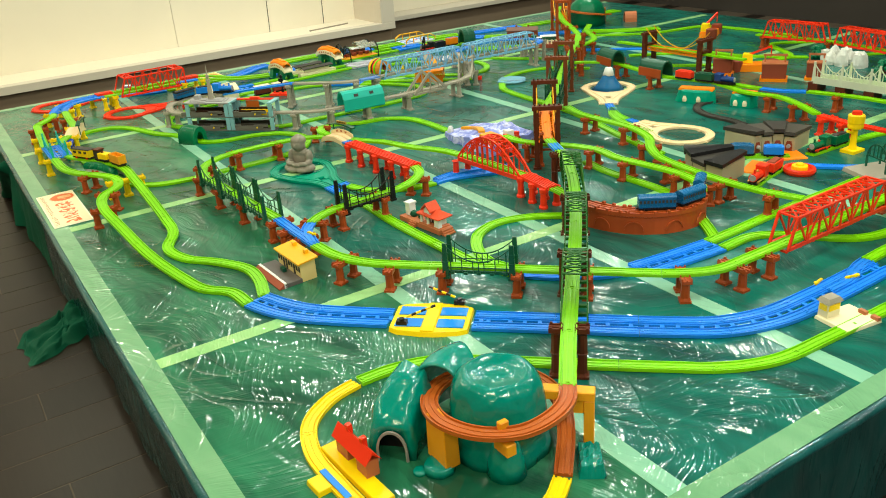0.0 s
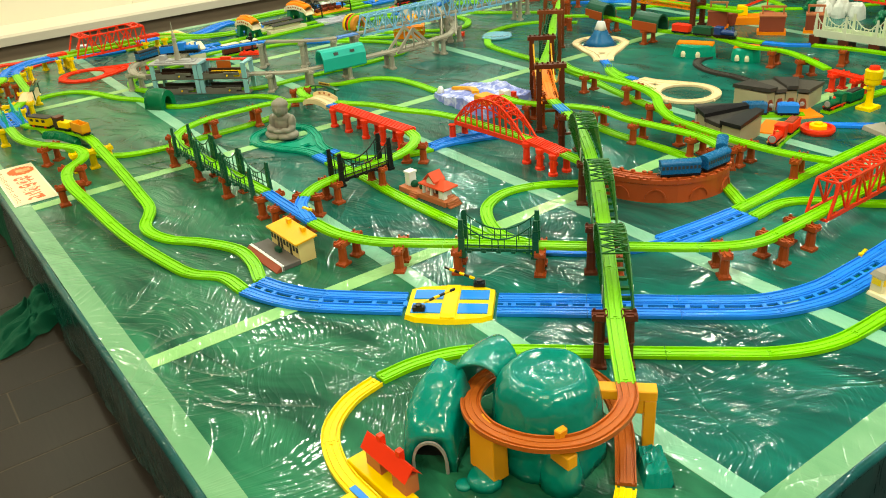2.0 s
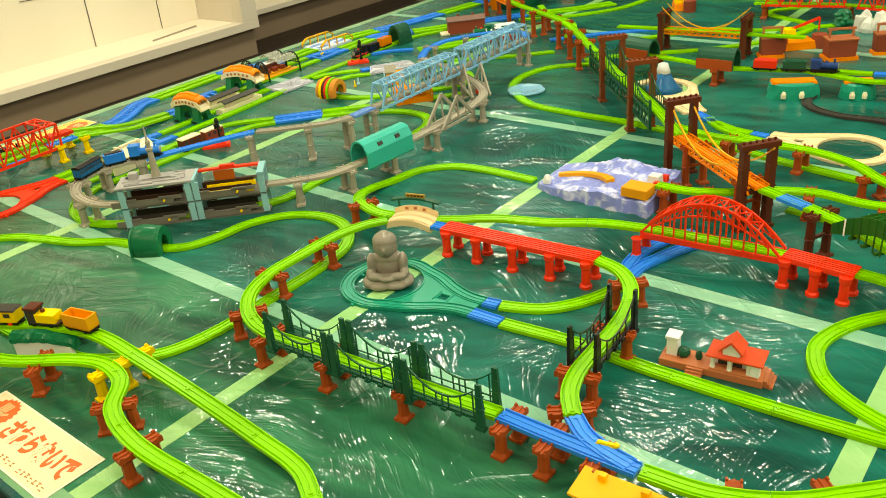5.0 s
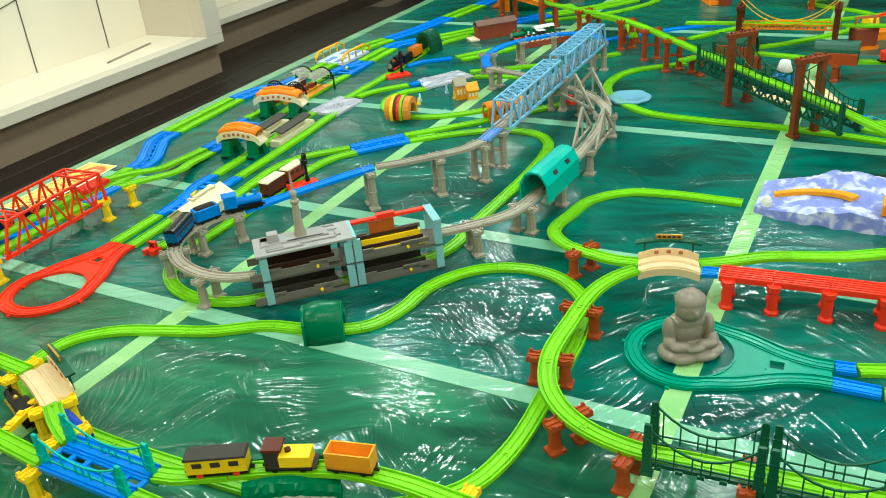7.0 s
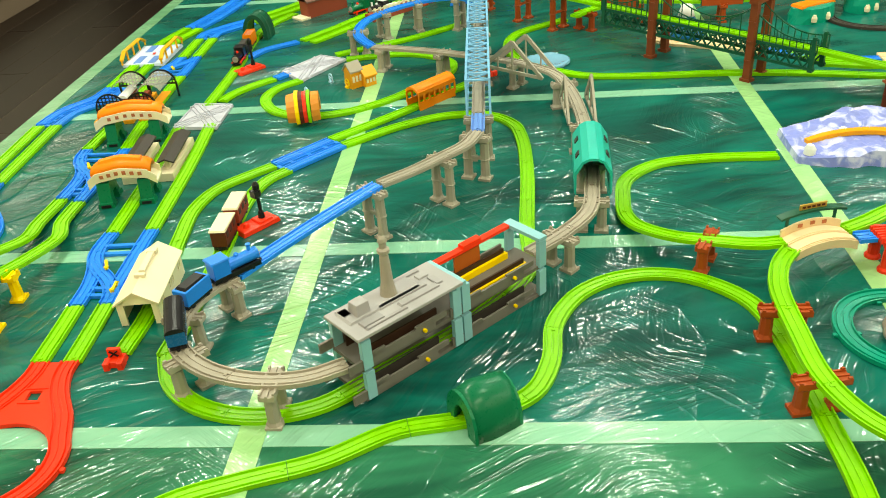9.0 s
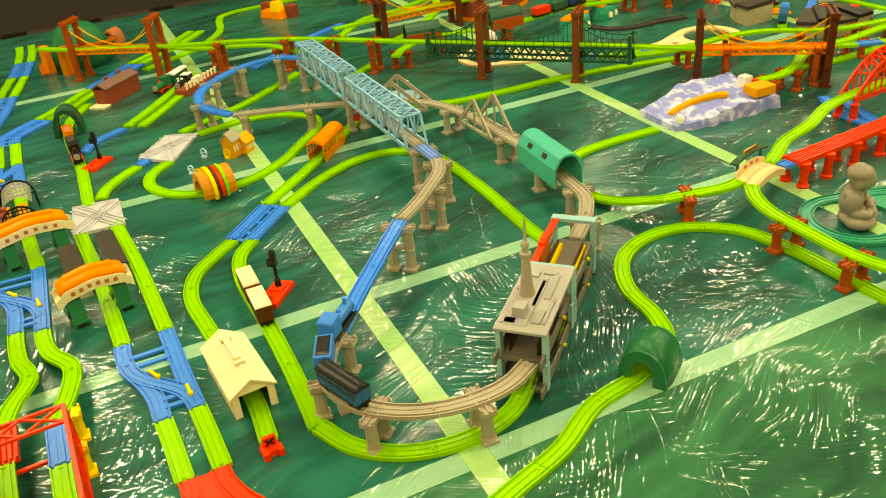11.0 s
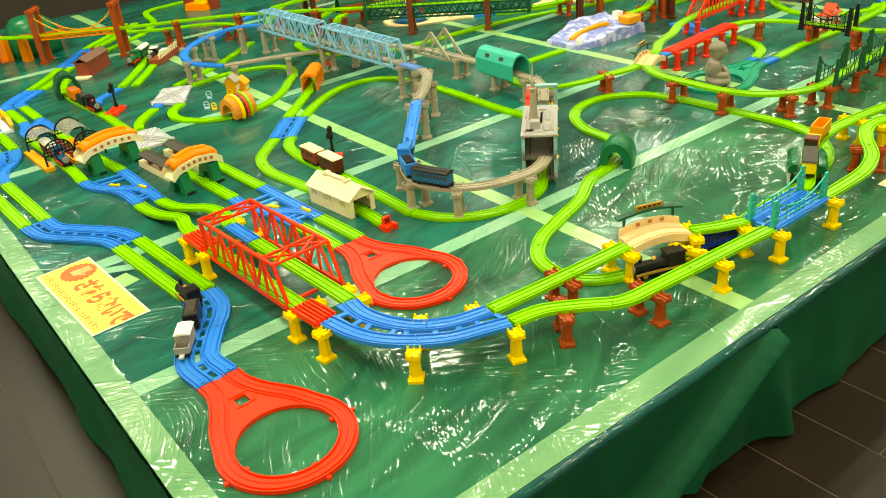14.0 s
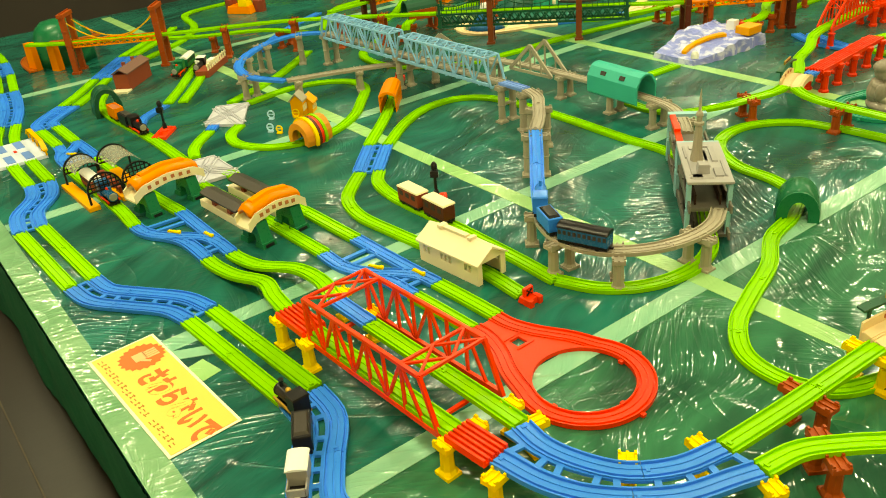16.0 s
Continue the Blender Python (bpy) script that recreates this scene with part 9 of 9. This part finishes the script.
# ---- far end of the layout ----
def barrel(*args, **more):
    th = hood(*args, **more)
    L = math.dist(args[1], args[2])
    for s in (-1, 1):
        bm = bmesh.new()
        box(bm, (L / 2, s * args[3] * 0.512, args[4] * 0.26), (L * 0.98, 0.006, args[4] * 0.52))
        part("side_wall", bm, BROWN, th, "brown lower wall")


barrel("barrel_tunnel", (3.475, 2.70), (3.475, 2.54), 0.09, 0.085, 0.006, DGREEN, "brown toy barrel tunnel with a dark green top", z=UP)
barrel("barrel_tunnel", (3.53, 3.08), (3.50, 2.93), 0.09, 0.085, 0.006, DGREEN, "dark green toy barrel tunnel on raised track", z=UP)


def cliff_station(x, y, turn, L):
    th = thing("cliff_station", pose(x, y, 0, 0, 0, turn), "teal green toy cliff with an orange top and pale doors", "toy station", "cliff stations")
    bm = bmesh.new()
    lumpy(bm, [(0.062, 0), (0.060, 0.03), (0.056, 0.055), (0.048, 0.062)], 20, (0, 0, 0), 0.10, turn)
    for v in bm.verts:
        v.co.x *= L / 0.12
    part("cliff", bm, EMERALD, th)
    bm = bmesh.new()
    box(bm, (0, 0, 0.063), (L * 0.86, 0.06, 0.010), taper=0.95)
    part("top_deck", bm, ORANGE, th, "orange deck", bevel=0.001)
    for k in (-0.22, 0.12):
        bm = bmesh.new()
        lathe(bm, [(0.010, 0), (0.011, 0.014), (0.006, 0.026)], 10, (L * k, -0.058, 0.01))
        part("pale_door", bm, CREAM, th, "pale rounded door")


cliff_station(3.41, 2.28, -62, 0.20)
cliff_station(3.50, 2.06, -65, 0.13)


def work_yard(x, y, turn):
    th = thing("crane_yard", pose(x, y, 0, 0, 0, turn), "orange and yellow toy crane yard with brown bins", "toy crane")
    bm = bmesh.new()
    box(bm, (0, 0, 0.020), (0.16, 0.11, 0.040), taper=0.9)
    part("base", bm, ORANGE, th, bevel=0.002)
    bm = bmesh.new()
    box(bm, (-0.03, 0.02, 0.065), (0.06, 0.06, 0.05), taper=0.8)
    part("cab", bm, YELLOW, th, bevel=0.002)
    bm = bmesh.new()
    beam(bm, (-0.03, 0.02, 0.08), (0.09, -0.03, 0.14), 0.012)
    beam(bm, (0.09, -0.03, 0.14), (0.09, -0.03, 0.08), 0.006)
    part("jib", bm, RED, th, "red jib")
    for dx in (-0.09, 0.10):
        bm = bmesh.new()
        lathe(bm, [(0.034, 0), (0.036, 0.03), (0.036, 0.062), (0.026, 0.066)], 14, (dx, -0.03, 0))
        part("bin", bm, BRICK, th, "brown bin")


work_yard(4.12, 2.50, -50)
work_yard(4.75, 3.35, 30)


def brown_hopper(x, y, turn, s=1.0):
    th = thing("coal_hopper", pose(x, y, 0, 0, 0, turn), "red-brown toy hopper box on an orange foot", "toy hopper", "hoppers")
    bm = bmesh.new()
    box(bm, (0, 0, 0.008), (0.14 * s, 0.09 * s, 0.016))
    part("foot", bm, ORANGE, th)
    bm = bmesh.new()
    box(bm, (0, 0, 0.054), (0.12 * s, 0.08 * s, 0.076), taper=1.04)
    part("box", bm, BRICK, th, bevel=0.002)
    bm = bmesh.new()
    box(bm, (0, 0, 0.094), (0.13 * s, 0.09 * s, 0.006))
    for dx in (-0.05, 0.05):
        beam(bm, (dx * s, 0, 0.094), (dx * s, 0, 0.135), 0.008)
    beam(bm, (-0.06 * s, 0, 0.135), (0.06 * s, 0, 0.135), 0.010)
    part("gantry", bm, TERRA, th)


brown_hopper(4.00, 2.27, -55)
brown_hopper(3.93, 2.55, -60, 0.8)
brown_hopper(4.14, 2.12, -60, 0.7)


def white_bridge():
    m, L = along((3.97, 1.99), (4.0, 1.56), 0.05)
    th = thing("white_bridge", m, "cream white toy suspension bridge on dark piers", "toy bridge")
    for y in (-0.04, 0.04):
        bm = bmesh.new()
        box(bm, (L / 2, y, 0.008), (L, 0.006, 0.034))
        part("deck_side", bm, BONE, th)
        bm = bmesh.new()
        for s in range(3):
            pts = sag(L * s / 3, L * (s + 1) / 3, 0.088, 0.034, 8)
            for (xa, za), (xb, zb) in zip(pts, pts[1:]):
                beam(bm, (xa, y, za), (xb, y, zb), 0.004)
                beam(bm, (xa, y, 0.02), (xa, y, za), 0.003)
        part("cable_fence", bm, BONE, th)
        for s in range(4):
            bm = bmesh.new()
            box(bm, (L * s / 3, y, 0.050), (0.016, 0.008, 0.10), taper=0.6)
            part("tower", bm, BONE, th)
    for s in range(4):
        bm = bmesh.new()
        box(bm, (L * s / 3, 0, -0.028), (0.05, 0.085, 0.044))
        part("pier", bm, DARKBROWN, th, "dark brown pier")
    bm = bmesh.new()
    box(bm, (L / 2, 0, 0.0), (L, 0.078, 0.006))
    part("deck", bm, LIME, th, "lime deck")


BONE = mat("bone_white_plastic", (0.66, 0.66, 0.50), 0.4)
white_bridge()


def snow_rocks(x, y):
    th = thing("snow_rock", pose(x, y, 0), "white lumpy toy snow rocks behind the white bridge", "toy rocks")
    for k in range(9):
        bm = bmesh.new()
        a, r = k * 2.4, 0.045 + 0.012 * (k % 4)
        lumpy(bm, [(0.034, 0.0), (0.036, 0.02), (0.028, 0.045 + 0.004 * k), (0.016, 0.06 + 0.005 * (k % 5)), (0.004, 0.07 + 0.006 * (k % 5))], 12, (r * math.cos(a), 1.5 * r * math.sin(a), 0), 0.35, k)
        part("rock", bm, SNOW, th)


SNOW = mat("snow_white_plastic", (0.68, 0.68, 0.62), 0.5, 0.2, 40)
snow_rocks(4.55, 2.22)


def toy_tree(x, y, h):
    th = thing("toy_bush", pose(x, y, 0), "low dark green toy bush on the table", "toy bush", "toy bushes")
    bm = bmesh.new()
    lathe(bm, [(0.016, 0), (0.011, h * 0.35), (0.005, h * 0.8)], 8)
    part("trunk", bm, DARKBROWN, th)
    bm = bmesh.new()
    random.seed(int(x * 100))
    for k in range(46):
        a, f = random.uniform(0, 6.283), random.random()
        r = 0.055 * (1 - f * 0.6) * random.uniform(0.5, 1.05)
        lumpy(bm, [(0.014, 0), (0.017, 0.009), (0.008, 0.02)], 6, (r * math.cos(a), r * math.sin(a), h * (0.05 + 0.85 * f)), 0.5, k)
    part("crown", bm, TGREEN, th)


toy_tree(4.47, 1.93, 0.075)
toy_tree(4.72, 2.02, 0.075)
toy_tree(4.60, 2.42, 0.070)
toy_tree(4.35, 1.80, 0.065)
box_truss("truss_bridge", along((4.66, 2.84), (4.73, 2.44), UP)[0], 0.40, 0.07, 0.10, RED, "red plastic toy truss bridge at the far end", 7, side=0.007)
box_truss("truss_bridge", along((4.72, 2.38), (4.66, 1.98), UP)[0], 0.40, 0.07, 0.10, RED, "red plastic toy truss bridge at the far end", 7, side=0.007)
track("far_truss_rail", [(4.66, 2.9), (4.73, 2.44), (4.66, 1.96), (4.6, 1.6)], LIME, "lime green", UP)
piers_along("far_truss_rail", [(4.665, 2.84), (4.73, 2.42), (4.665, 2.0)], BROWN)
orange_suspension((3.88, 3.06), (3.90, 2.66), 0.10)
tall_gate((3.88, 3.06), (0.05, -1.0), 0.19)
tall_gate((3.90, 2.66), (0.05, -1.0), 0.19)
track("gate_rail", [(3.86, 3.3), (3.88, 3.06), (3.90, 2.66), (3.92, 2.4)], LIME, "lime green", 0.10)
hood("brown_tunnel", (4.83, 4.24), (4.90, 4.19), 0.085, 0.075, 0.008, TERRA, "brown round-topped toy tunnel at the table's far end")
